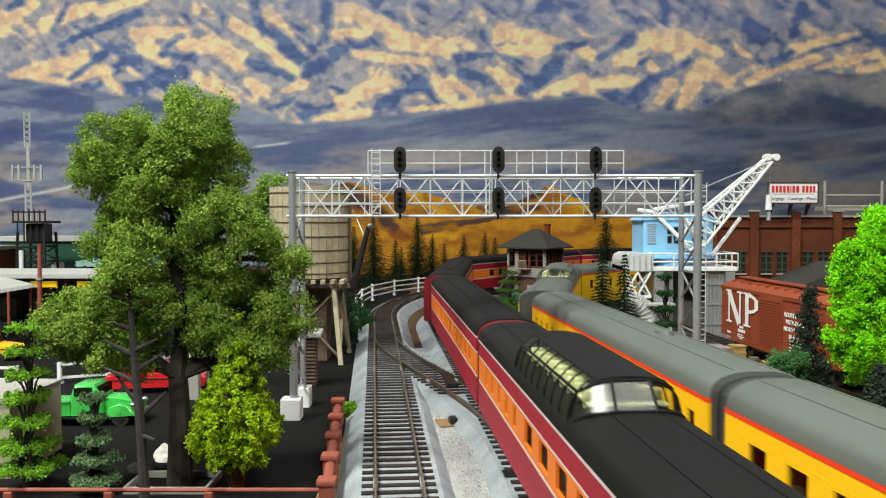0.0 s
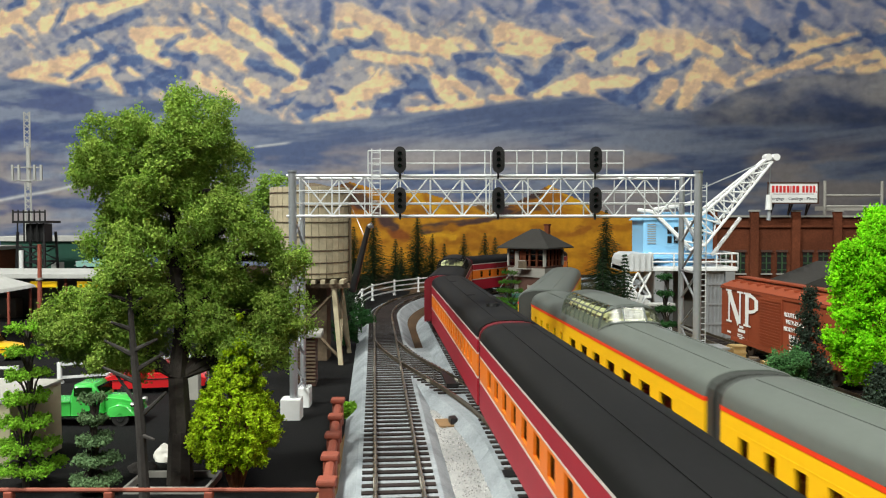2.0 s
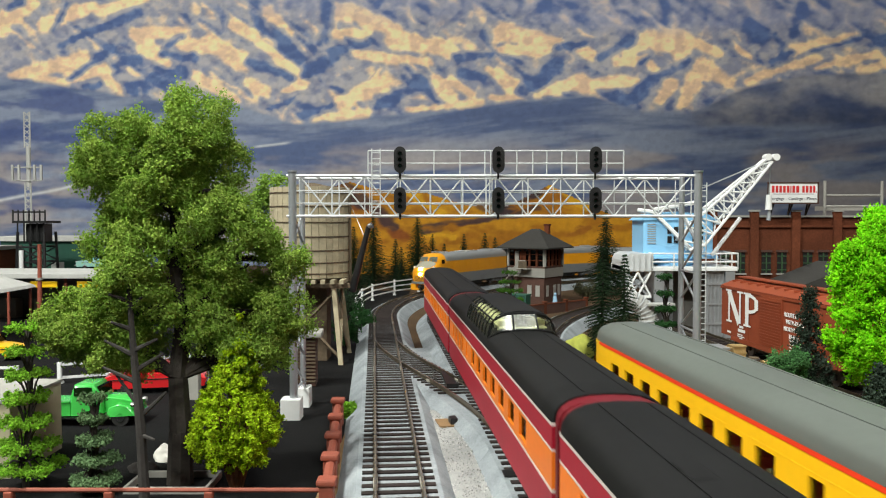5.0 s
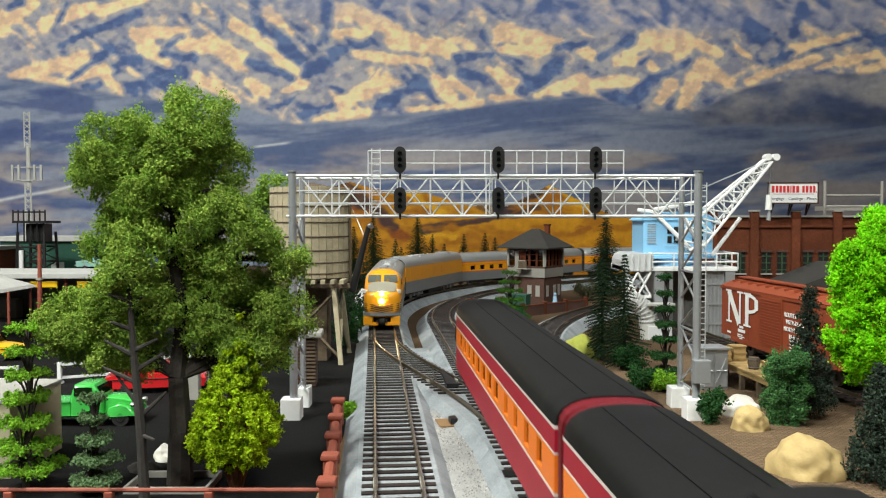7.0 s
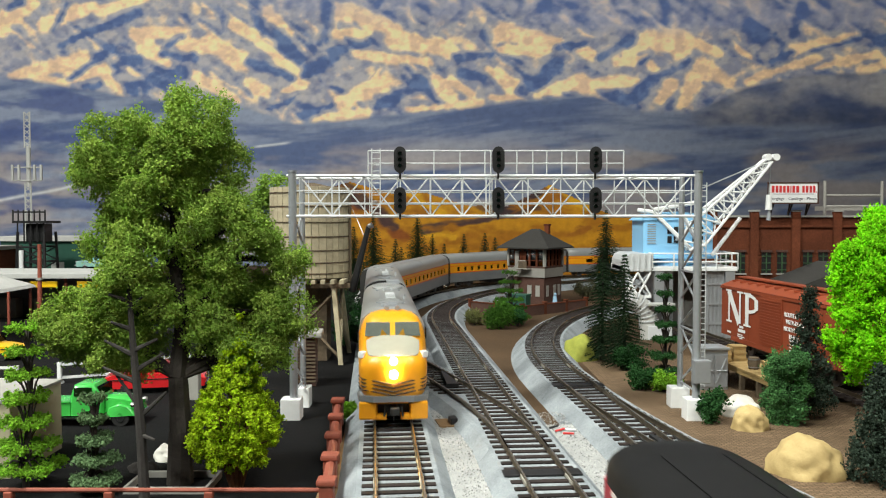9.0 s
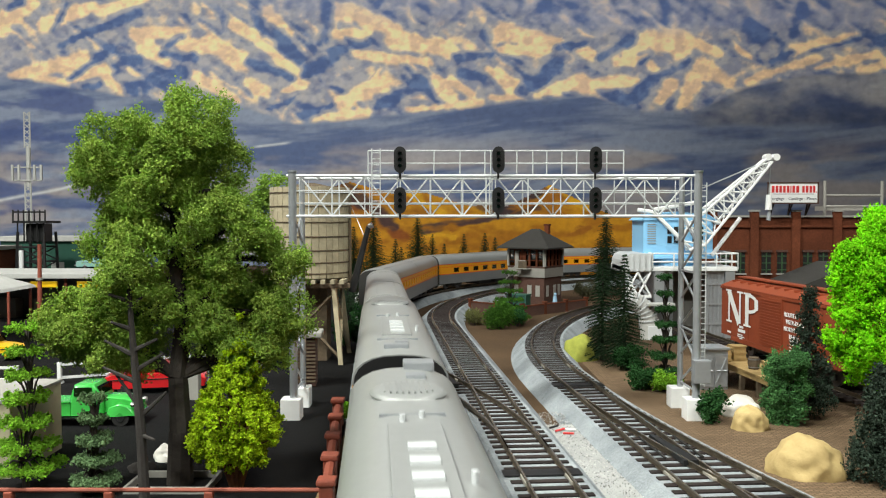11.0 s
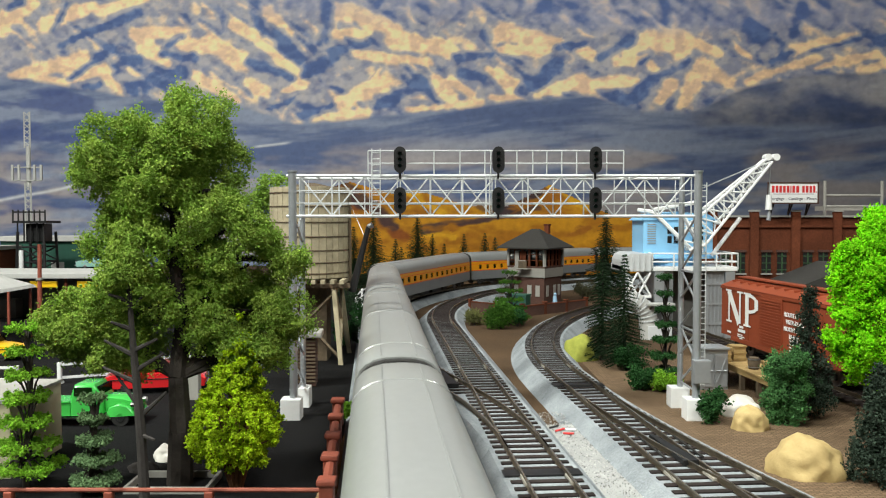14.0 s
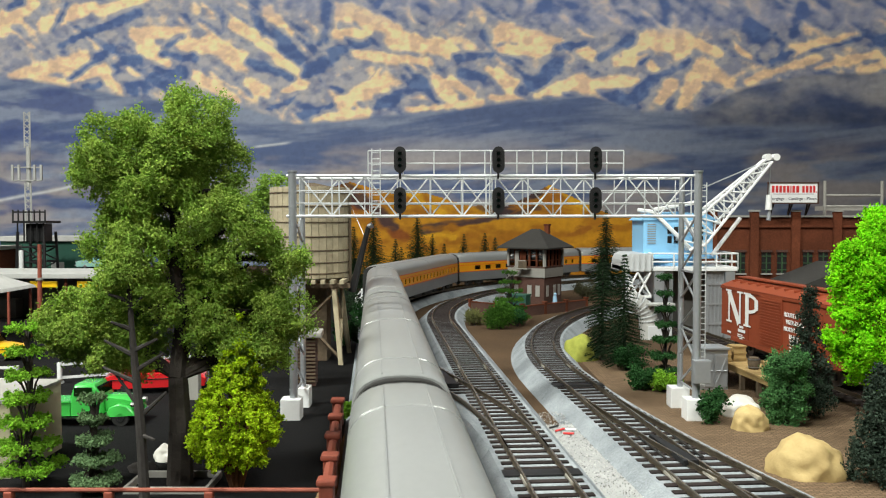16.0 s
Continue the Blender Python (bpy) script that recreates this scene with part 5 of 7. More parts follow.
# ---- signal bridge ----
def signal_bridge():
    g = thing("signal_bridge", at(0, 0, -1.0), "silver lattice signal bridge spanning the tracks", "signal bridge")
    XL, XR, YN, YF = -7.55, 12.8, 42.3, 45.2
    zt, zb = 12.3, 10.28
    for x in (XL, XR):
        for y, r in ((YN, 0.2), (YF, 0.15)):
            part("post", rod(B(), (x, y, 1.0), (x, y, zt + 0.18), r, seg=14), M_SILVER, g, smooth=True)
            part("footing", bx(B(), x - 0.1, y, 0.55, 1.0, 1.0, 1.1, bevel=0.05), M_WHITE, g, "white concrete footing")
            part("cap", rod(B(), (x, y, zt + 0.18), (x, y, zt + 0.26), r + 0.04, seg=14), M_SILVER, g)
        n = 6
        for i in range(n):
            z0, z1 = 1.4 + i * 1.5, 1.4 + (i + 1) * 1.5
            b = B()
            rod(b, (x, YN, z0), (x, YF, z1) if i % 2 else (x, YF, z0), 0.06)
            rod(b, (x, YF, z0), (x, YN, z1), 0.06)
            part("mast_brace", b, M_SILVER, g)
    for y in (YN, YF):
        for z in (zt, zb):
            part("chord", rod(B(), (XL - 0.3, y, z), (XR + 0.1, y, z), 0.075, seg=8), M_LATTICE, g)
        for z in (zb + 0.65, zb + 1.27):
            part("rail", rod(B(), (XL, y, z), (XR, y, z), 0.03, seg=6), M_LATTICE, g)
        n = 12
        for i in range(n + 1):
            x = XL + 0.35 + (XR - XL - 0.7) * i / n
            part("web_post", rod(B(), (x, y, zb), (x, y, zt), 0.04 if i % 2 else 0.03), M_LATTICE, g)
            if i < n:
                x2 = XL + 0.35 + (XR - XL - 0.7) * (i + 1) / n
                a, c = (zb, zt) if (i % 2) ^ (y == YF) else (zt, zb)
                part("diagonal", rod(B(), (x, y, a), (x2, y, c), 0.04), M_LATTICE, g)
    for i in range(11):
        x = XL + 1 + (XR - XL - 2) * i / 10
        for z in (zb, zt):
            part("cross_tie", rod(B(), (x, YN, z), (x, YF, z), 0.035), M_LATTICE, g)
    for s in (-1, 1):
        part("centre_splice", bx(B(), 2.25 + s * 0.09, YN, (zb + zt) / 2, 0.07, 0.12, zt - zb + 0.1), M_LATTICE, g)
    # walkway rail above
    for z in (zt + 0.62, zt + 1.25):
        part("walkway_rail", rod(B(), (-3.75, YN, z), (9.05, YN, z), 0.035), M_LATTICE, g)
    for x in (-3.75, -2.0, -0.45, 0.85, 2.1, 2.4, 3.7, 4.5, 5.2, 5.95, 6.7, 8.2, 9.05):
        part("walkway_post", rod(B(), (x, YN, zt), (x, YN, zt + 1.25), 0.035), M_LATTICE, g)
    part("walkway", bx(B(), 2.6, (YN + YF) / 2, zt + 0.02, 13, 1.4, 0.05), M_LATTICE, g)
    for x0, y, z0, z1, w in ((-3.35, YN - 0.1, zb - 0.0, zt + 1.35, 0.42), (13.95, YF + 0.3, 1.0, zt - 0.2, 0.55)):
        lad = part("ladder", B(), M_LATTICE, g)
        for s in (-0.5, 0.5):
            part("stringer", rod(B(), (x0 + s * w, y, z0), (x0 + s * w, y, z1), 0.03), M_LATTICE, lad)
        for z in np.arange(z0 + 0.15, z1, 0.3):
            part("rung", rod(B(), (x0 - w / 2, y, z), (x0 + w / 2, y, z), 0.022, seg=5), M_LATTICE, lad)
    part("relay_box", bx(B(), 12.95, YN - 0.35, 2.5, 0.85, 0.5, 1.15, bevel=0.04), M_SILVER, g)
    for x in (-2.14, 2.76, 7.6):
        for z in (zt + 0.78, zb + 0.78):
            h = part("signal_head", B(), M_BLACK, g, "black three-lamp signal head")
            n, out = 24, []
            for i in range(n):
                a = 2 * math.pi * i / n
                out.append((0.31 * math.cos(a), 0.36 * math.sin(a) + (0.3 if math.sin(a) > 0 else -0.3)))
            b = B()
            loft(b, [[(x + u, YN - 0.32, z + v) for u, v in out], [(x + u, YN - 0.26, z + v) for u, v in out]])
            part("backplate", b, M_BLACK, h)
            for dz in (-0.3, 0, 0.3):
                part("lens", rod(B(), (x, YN - 0.34, z + dz), (x, YN - 0.3, z + dz), 0.085, seg=12), M_LENS, h)
                b = B()
                for i in range(8):
                    a, a2 = math.pi * i / 8, math.pi * (i + 1) / 8
                    p, q = (math.cos(a) * 0.12, math.sin(a) * 0.12), (math.cos(a2) * 0.12, math.sin(a2) * 0.12)
                    vs = [b.verts.new(c) for c in ((x + p[0], YN - 0.3, z + dz + p[1]), (x + q[0], YN - 0.3, z + dz + q[1]), (x + q[0], YN - 0.5, z + dz + q[1]), (x + p[0], YN - 0.5, z + dz + p[1]))]
                    b.faces.new(vs)
                r = bmesh.ops.solidify(b, geom=b.faces[:], thickness=0.015)
                part("hood", b, M_BLACK, h)
            part("bracket", rod(B(), (x, YN - 0.15, z - 0.95), (x, YN - 0.2, z), 0.06), M_BLACK, h)


signal_bridge()


# ---- water tank ----
def water_tank():
    w = thing("water_tank", at(-9.55, 60.5, -1.0), "weathered wooden railway water tank on timber legs", "water tank")
    R, z0, z1 = 2.75, 6.0, 12.35
    n = 34
    me = None
    for i in range(n):
        a = 2 * math.pi * i / n
        if me is None:
            ob = part("stave", bx(B(), 0, 0, (z0 + z1) / 2, 0.485, 0.16, z1 - z0, bevel=0.015), M_WOOD, w)
            me = ob.data
        else:
            ob = new("stave", me)
            ob.parent = w
        ob.matrix_basis = at(R * math.cos(a), R * math.sin(a), random.uniform(-0.03, 0.03), math.degrees(a) - 90)
    for z in (6.35, 7.1, 7.95, 8.9, 9.9, 11.0, 11.95):
        b = B()
        for i in range(n):
            a, a2 = 2 * math.pi * i / n, 2 * math.pi * (i + 1) / n
            rod(b, ((R + 0.11) * math.cos(a), (R + 0.11) * math.sin(a), z), ((R + 0.11) * math.cos(a2), (R + 0.11) * math.sin(a2), z), 0.045, seg=5)
        part("hoop", b, M_WOODDARK, w)
    part("lid", rod(B(), (0, 0, z1 - 0.15), (0, 0, z1 + 0.35), R - 0.1, 0.4, 30), M_WOODDARK, w)
    part("tank_bottom", rod(B(), (0, 0, z0 - 0.1), (0, 0, z0), R, seg=30), M_WOODDARK, w)
    for i in range(9):
        part("floor_beam", bx(B(), -2.6 + i * 0.65, 0, z0 - 0.2, 0.3, 6.0, 0.28, bevel=0.02), M_WOOD, w)
    for y in (-2.1, 0, 2.1):
        part("cross_beam", bx(B(), 0, y, z0 - 0.5, 6.2, 0.36, 0.34, bevel=0.02), M_WOODDARK, w)
    for x in (-1, 1):
        for y in (-1, 1):
            part("leg", rod(B(), (x * 2.5, y * 2.6, 0), (x * 1.95, y * 2.0, z0 - 0.6), 0.22, seg=4), M_WOOD, w)
    for s in (-1, 1):
        part("brace", rod(B(), (2.4, s * -2.4, 0.5), (2.05, s * 2.0, z0 - 1), 0.12, seg=4), M_WOOD, w)
        part("brace", rod(B(), (s * -2.4, -2.5, 0.5), (s * 2.0, -2.05, z0 - 1), 0.12, seg=4), M_WOODDARK, w)
    part("frost_box", bx(B(), 0.2, 0.2, 2.8, 2.2, 2.2, 5.6, bevel=0.03), M_WOODDARK, w)
    part("downpipe", rod(B(), (2.95, -0.6, z0 - 0.3), (2.95, -0.6, z1 - 0.4), 0.1), M_WOODDARK, w)
    sp = part("spout", rod(B(), (3.1, -0.9, 5.0), (4.35, -1.6, 9.6), 0.28, 0.17, 10), M_BLACK, w, smooth=True)
    part("spout_lip", rod(B(), (4.35, -1.6, 9.6), (4.62, -1.65, 9.7), 0.18, 0.2, 10), M_STEEL, sp)
    part("chain", rod(B(), (3.0, -0.3, 11), (4.1, -1.5, 8.8), 0.03, seg=4), M_STEEL, w)


water_tank()


# ---- signal box ----
def signal_box():
    t = thing("signal_box", at(11.2, 101.7, -1.0, -35), "two-storey brick and timber railway signal box with slate hip roof", "building")
    sx, sy = 5.0, 4.7
    part("brick_storey", bx(B(), 0, 0, 1.6, sx - 0.3, sy - 0.3, 3.2), M_BRICKDARK, t)
    part("siding_band", bx(B(), 0, 0, 3.75, sx, sy, 1.1), M_SIDING, t)
    for z in np.arange(3.3, 4.3, 0.2):
        part("clapboard", bx(B(), 0, 0, z, sx + 0.06, sy + 0.06, 0.08), M_SIDING, t)
    part("cab_core", bx(B(), 0, 0, 5.5, sx - 0.5, sy - 0.5, 2.4), M_BLACK, t)
    for z in (4.4, 6.55):
        part("rail_band", bx(B(), 0, 0, z, sx, sy, 0.26), M_BRICKDARK, t)
    for sgn, n, ax in ((-1, 5, 0), (1, 5, 0), (-1, 5, 1), (1, 5, 1)):
        for i in range(n + 1):
            u = -0.5 + i / n
            p = (u * (sx - 0.2), sgn * sy / 2) if ax == 0 else (sgn * sx / 2, u * (sy - 0.2))
            part("mullion", bx(B(), p[0], p[1], 5.5, 0.2, 0.2, 2.0), M_BRICK if i not in (0, n) else M_SIDING, t)
        for z in (5.2, 5.9):
            p = (0, sgn * (sy / 2 - 0.03)) if ax == 0 else (sgn * (sx / 2 - 0.03), 0)
            part("glazing_bar", bx(B(), p[0], p[1], z, sx - 0.2 if ax == 0 else 0.06, 0.06 if ax == 0 else sy - 0.2, 0.07), M_BRICK, t)
        for i in range(n):
            u = -0.5 + (i + 0.5) / n
            p = (u * (sx - 0.2), sgn * (sy / 2 - 0.12)) if ax == 0 else (sgn * (sx / 2 - 0.12), u * (sy - 0.2))
            part("pane", bx(B(), p[0], p[1], 5.5, 0.75 if ax == 0 else 0.03, 0.03 if ax == 0 else 0.72, 1.9), M_SMOKE, t)
    part("door", bx(B(), -0.4, -sy / 2 - 0.06, 5.3, 0.8, 0.08, 1.9), M_BRICK, t, "red-brown panelled door")
    part("door_frame", bx(B(), -1.2, -sy / 2 - 0.05, 5.3, 0.5, 0.12, 2.0), M_SIDING, t)
    for u in (-1.4, 0.4, 1.5):
        part("ground_window", bx(B(), u, -sy / 2 + 0.14, 1.6, 0.55, 0.1, 1.3), M_SIDING, t)
        part("ground_window", bx(B(), sx / 2 - 0.14, u, 1.6, 0.1, 0.55, 1.3), M_SIDING, t)
    b = B()
    e = 0.95
    ring = [(-sx / 2 - e, -sy / 2 - e, 6.75), (sx / 2 + e, -sy / 2 - e, 6.75), (sx / 2 + e, sy / 2 + e, 6.75), (-sx / 2 - e, sy / 2 + e, 6.75)]
    ring0 = [(x, y, 6.6) for x, y, z in ring]
    top = [(-0.5, -0.1, 8.9), (0.5, -0.1, 8.9), (0.5, 0.1, 8.9), (-0.5, 0.1, 8.9)]
    loft(b, [ring0, ring, top])
    roof = part("roof", b, M_SLATE, t)
    part("chimney", bx(B(), 1.1, 0.9, 8.7, 0.55, 0.55, 1.5, bevel=0.03), M_BRICK, roof)
    part("chimney_cap", bx(B(), 1.1, 0.9, 9.4, 0.7, 0.7, 0.2, bevel=0.03), M_BRICK, roof)
    st = part("stair", B(), M_WOODDARK, t)
    for i in range(9):
        part("step", bx(B(), -0.5 - 0.33 * i, -sy / 2 - 0.6, 4.1 - 0.42 * i, 0.42, 0.9, 0.08), M_WOODDARK, st)
    part("landing", bx(B(), 0.0, -sy / 2 - 0.6, 4.25, 1.5, 1.0, 0.12), M_SIDING, st)
    part("handrail", rod(B(), (0.5, -sy / 2 - 1.05, 5.2), (-0.4, -sy / 2 - 1.05, 5.2), 0.05), M_SIDING, st)
    part("handrail", rod(B(), (-0.4, -sy / 2 - 1.05, 5.2), (-3.4, -sy / 2 - 1.05, 1.3), 0.06), M_SIDING, st)
    part("balustrade", bx(B(), 0.1, -sy / 2 - 1.05, 4.75, 1.1, 0.06, 0.9), M_WOODDARK, st)


signal_box()


def brick_wall(x0, y0, x1, y1, piers, h=1.25):
    d = Vector((x1 - x0, y1 - y0))
    w = thing("brick_wall", at(x0, y0, -1.0, math.degrees(math.atan2(d.y, d.x))), "low red brick garden wall with capped piers", "wall", "brick walls")
    L = d.length
    part("panel", bx(B(), L / 2, 0, h * 0.42, L, 0.2, h * 0.84), M_BRICKDARK, w)
    part("coping", bx(B(), L / 2, 0, h * 0.86, L, 0.3, 0.12), M_BRICK, w)
    for i in range(piers):
        u = L * i / (piers - 1)
        part("pier", bx(B(), u, 0, h / 2, 0.34, 0.34, h), M_BRICK, w)
        part("cap", bx(B(), u, 0, h + 0.06, 0.46, 0.46, 0.14, bevel=0.03), M_BRICK, w)


brick_wall(8.2, 86.8, 16.0, 94.0, 4)
brick_wall(3.0, 92.0, 8.2, 86.8, 3)
dump = thing("dumpster", at(8.6, 95.5, -1.0, -30), "small dark green metal dumpster", "dumpster")
part("bin", bx(B(), 0, 0, 0.7, 2.4, 1.4, 1.4, bevel=0.08), M_GREENWALL, dump)
part("lid", bx(B(), 0, 0, 1.5, 2.5, 1.5, 0.2, bevel=0.05), M_GREENWALL, dump)
fg = B()
rod(fg, (0, 0, 0.0), (0, 0, 0.9), 0.16, 0.2, 10)
rod(fg, (0, 0, 0.9), (0, 0, 1.6), 0.28, 0.18, 10)
bmesh.ops.create_icosphere(fg, subdivisions=2, radius=0.17, matrix=Matrix.Translation((0.03, 0, 1.78)))
fo = part("figurine", fg, mat("pale_blue_figurine", (0.30, 0.48, 0.66), 0.6, var=0.2), None, smooth=True)
fo.matrix_basis = at(12.4, 93.0, -1.0)
tagged(fo, "tiny pale blue painted model figurine by the wall", "figurine")


# ---- rust red railing at the near corner ----
def iron_railing():
    r = thing("railing", at(0, 0, -1.0), "rust-red cast railing with capped piers along the yard edge", "railing")
    pts = []
    for y in (41.0, 37.6, 34.4, 31.3, 28.3):
        pts.append((-5.15 + (41.0 - y) * 0.0946, y))
    for p in pts:
        part("pier", bx(B(), p[0], p[1], 0.6, 0.5, 0.5, 1.2, bevel=0.06), M_RUST, r)
        part("pier_cap", bx(B(), p[0], p[1], 1.25, 0.66, 0.66, 0.22, bevel=0.07), M_RUST, r)
    for p, q in zip(pts, pts[1:]):
        part("rail", rod(B(), (*p, 0.95), (*q, 0.95), 0.2, seg=8), M_RUST, r)
        part("rail", rod(B(), (*p, 0.4), (*q, 0.4), 0.14, seg=8), M_RUST, r)
    p = pts[-1]
    for i in range(5):
        x = p[0] - 0.6 - i * 3.4
        part("rail", rod(B(), (x + 0.6, p[1], 0.94), (x - 3.4, p[1], 0.94), 0.08, seg=8), M_RUST, r)
        part("pier", bx(B(), x - 3.4, p[1], 0.45, 0.3, 0.3, 0.9, bevel=0.05), M_RUST, r)


iron_railing()
pb = thing("planter", at(-10.2, 31.6, -1.0), "grey rectangular kerb frame round the tree", "planter")
for a in ((0, -1.0, 3.1, 0.13), (0, 1.0, 3.1, 0.13), (-1.5, 0, 0.13, 1.86), (1.5, 0, 0.13, 1.86)):
    part("kerb", bx(B(), a[0], a[1], 0.15, a[2], a[3], 0.3, bevel=0.02), M_SIDING, pb)


# ---- fences ----
def fence(pts, h, label, rails=3):
    f = thing("fence", at(0, 0, -1.0), label, "fence", "white fences")
    for p in pts:
        part("post", bx(B(), *p, h / 2, 0.24, 0.24, h, bevel=0.03), M_WHITE, f)
        part("post_foot", bx(B(), *p, 0.1, 0.4, 0.4, 0.2, bevel=0.03), M_WHITE, f)
    for p, q in zip(pts, pts[1:]):
        for i in range(rails):
            z = h * (0.3 + 0.6 * i / max(1, rails - 1))
            d = Vector((q[0] - p[0], q[1] - p[1]))
            part("rail", bx(B(), (p[0] + q[0]) / 2, (p[1] + q[1]) / 2, z, d.length, 0.08, 0.16, math.degrees(math.atan2(d.y, d.x))), M_WHITE, f)


fence([(-8.6, 84.0), (-9.3, 90.0), (-9.3, 96.5), (-8.7, 103.5), (-6.4, 110.8), (-3.4, 116.0), (0.5, 121.0)], 2.1, "white post and rail fence along the curve")
fence([(-23.5, 51.3), (-19.0, 53.5), (-14.8, 55.0)], 1.35, "white rail fence beside the street", 2)
fence([(-34.0, 50.5), (-29.0, 50.8), (-26.0, 51.0)], 1.2, "low white rail fence beside the street", 2)


# ---- crane ----
def crane():
    c = thing("gantry_crane", at(0, 0, -1.0), "blue-cabbed crane with white lattice boom on a grey gantry", "crane")
    x0, x1, y0, y1, zd = 17.7, 24.9, 71.0, 77.0, 5.9
    gt = part("gantry_deck", bx(B(), (x0 + x1) / 2, (y0 + y1) / 2, zd, x1 - x0, y1 - y0, 0.35, bevel=0.04), M_WHITE, c)
    part("walkway", bx(B(), 16.6, 74.0, zd, 2.6, 5.4, 0.5, bevel=0.08), M_WHITE, gt)
    for xa, xb, ya, yb in ((x0, x1, y0, y0), (x1, x1, y0, y1), (x0, x0, y0, y1)):
        for z in (zd + 0.6, zd + 1.3):
            part("deck_rail", rod(B(), (xa, ya, z), (xb, yb, z), 0.07), M_WHITE, gt)
        for i in range(5):
            u = i / 4
            part("deck_post", rod(B(), (xa + (xb - xa) * u, ya + (yb - ya) * u, zd), (xa + (xb - xa) * u, ya + (yb - ya) * u, zd + 1.3), 0.07), M_WHITE, gt)
    for x in (x0 + 0.6, x1 - 0.6):
        for y in (y0 + 0.4, y1 - 0.6):
            part("leg", bx(B(), x, y, zd / 2, 0.8, 0.7, zd, bevel=0.05), M_SILVER, c)
        part("side_plate", bx(B(), x, (y0 + y1) / 2, zd - 1.3, 0.3, y1 - y0 - 0.6, 2.2), M_SILVER, c)
    part("back_plate", bx(B(), (x0 + x1) / 2, y1 - 0.3, zd - 2.0, x1 - x0 - 1.5, 0.25, 3.8), M_SILVER, c)
    for a, b_ in (((15.5, y0 + 0.3, zd - 0.3), (15.5, y0 + 0.3, 2.4)), ((15.5, y0 + 0.3, zd - 0.3), (17.6, y0 + 0.3, 3.4)), ((17.6, y0 + 0.3, zd - 0.3), (15.5, y0 + 0.3, 3.4)), ((15.4, y0 + 0.3, 3.4), (17.7, y0 + 0.3, 3.4))):
        part("truss_bar", rod(B(), a, b_, 0.11), M_SILVER, c)
    # rounded, ribbed end of the deck and the truss below it
    wk = part("deck_end", B(), M_WHITE, gt)
    prof = [(15.3, zd - 0.2), (15.3, zd + 0.7), (15.5, zd + 1.1), (15.9, zd + 1.3), (17.7, zd + 1.3), (17.7, zd - 0.2)]
    part("end_casing", loft(B(), [[(u, yy, w) for u, w in prof] for yy in (y0 + 0.1, y0 + 5.2)]), M_LATTICE, wk)
    for i in range(5):
        part("casing_rib", bx(B(), 15.55 + 0.5 * i, y0 + 0.04, zd + 0.5, 0.1, 0.12, 1.3, bevel=0.02), M_LATTICE, wk)
    for xa, xb in ((15.4, 16.5), (16.5, 17.6)):
        part("truss_bar", rod(B(), (xa, y0 + 0.2, zd - 0.3), (xb, y0 + 0.2, zd - 2.3), 0.09), M_WHITE, c)
        part("truss_bar", rod(B(), (xb, y0 + 0.2, zd - 0.3), (xa, y0 + 0.2, zd - 2.3), 0.09), M_WHITE, c)
    part("truss_chord", bx(B(), 16.5, y0 + 0.2, zd - 2.35, 2.3, 0.2, 0.2), M_WHITE, c)
    # curved ribbed duct that bends down to the ground
    duct = part("duct", B(), M_WHITE, c, "white curved ribbed duct")
    for i in range(8):
        a0, a1 = math.pi / 2 * i / 8, math.pi / 2 * (i + 1) / 8
        p, q = [(15.2 + 2.2 * math.sin(w), y0 - 0.3, 1.2 + 2.2 * math.cos(w)) for w in (a0, a1)]
        part("duct_ring", rod(B(), p, q, 0.75, seg=16), M_PALE, duct, smooth=True)
        part("duct_flange", rod(B(), Vector(p), Vector(p).lerp(Vector(q), 0.25), 0.82, seg=16), M_LATTICE, duct, smooth=True)
    part("duct_foot", rod(B(), (17.4, y0 - 0.3, 0), (17.4, y0 - 0.3, 1.25), 0.75, seg=16), M_PALE, duct, smooth=True)
    for x, w in ((18.9, 1.3), (23.3, 1.9)):
        pl = part("corrugated_panel", bx(B(), x, y0 + 0.5, 2.9, w, 0.2, 5.6), M_SILVER, c, "grey corrugated side panel")
        for i in range(6):
            part("corrugation", bx(B(), x - w / 2 + w * (i + 0.5) / 6, y0 + 0.38, 2.9, 0.1, 0.14, 5.5), M_SILVER, pl)
        for z in (1.2, 2.9, 4.6):
            part("panel_band", bx(B(), x, y0 + 0.34, z, w, 0.1, 0.14), M_SILVER, pl)
    # added dark sheet: shade under the deck put in as colour, no real plate
    part("inner_plate", bx(B(), (x0 + x1) / 2, y0 + 3.4, zd - 2.9, x1 - x0 - 1.6, 0.2, 5.2), M_GREYWALL, c, "dark grey sheet standing in for shade inside the gantry")
    part("table", bx(B(), 18.1, 70.2, 3.0, 2.3, 1.2, 0.2, 8, bevel=0.04), M_PALE, c)
    for x in (17.3, 18.8):
        part("table_leg", bx(B(), x, 70.3, 1.45, 0.2, 0.3, 2.9), M_PALE, c)
    part("table_base", bx(B(), 18.1, 70.4, 0.6, 2.0, 1.0, 1.2, bevel=0.05), M_LATTICE, c)
    # turning house
    hx, hy, hz = 20.2, 74.5, zd + 0.75
    part("turntable", rod(B(), (hx, hy, zd + 0.1), (hx, hy, hz), 2.0, seg=24), M_BLUE, c)
    house = part("house", bx(B(), hx, hy, hz + 1.75, 6.0, 4.4, 3.3, bevel=0.12), M_BLUE, c, "sky blue machinery house")
    b = B()
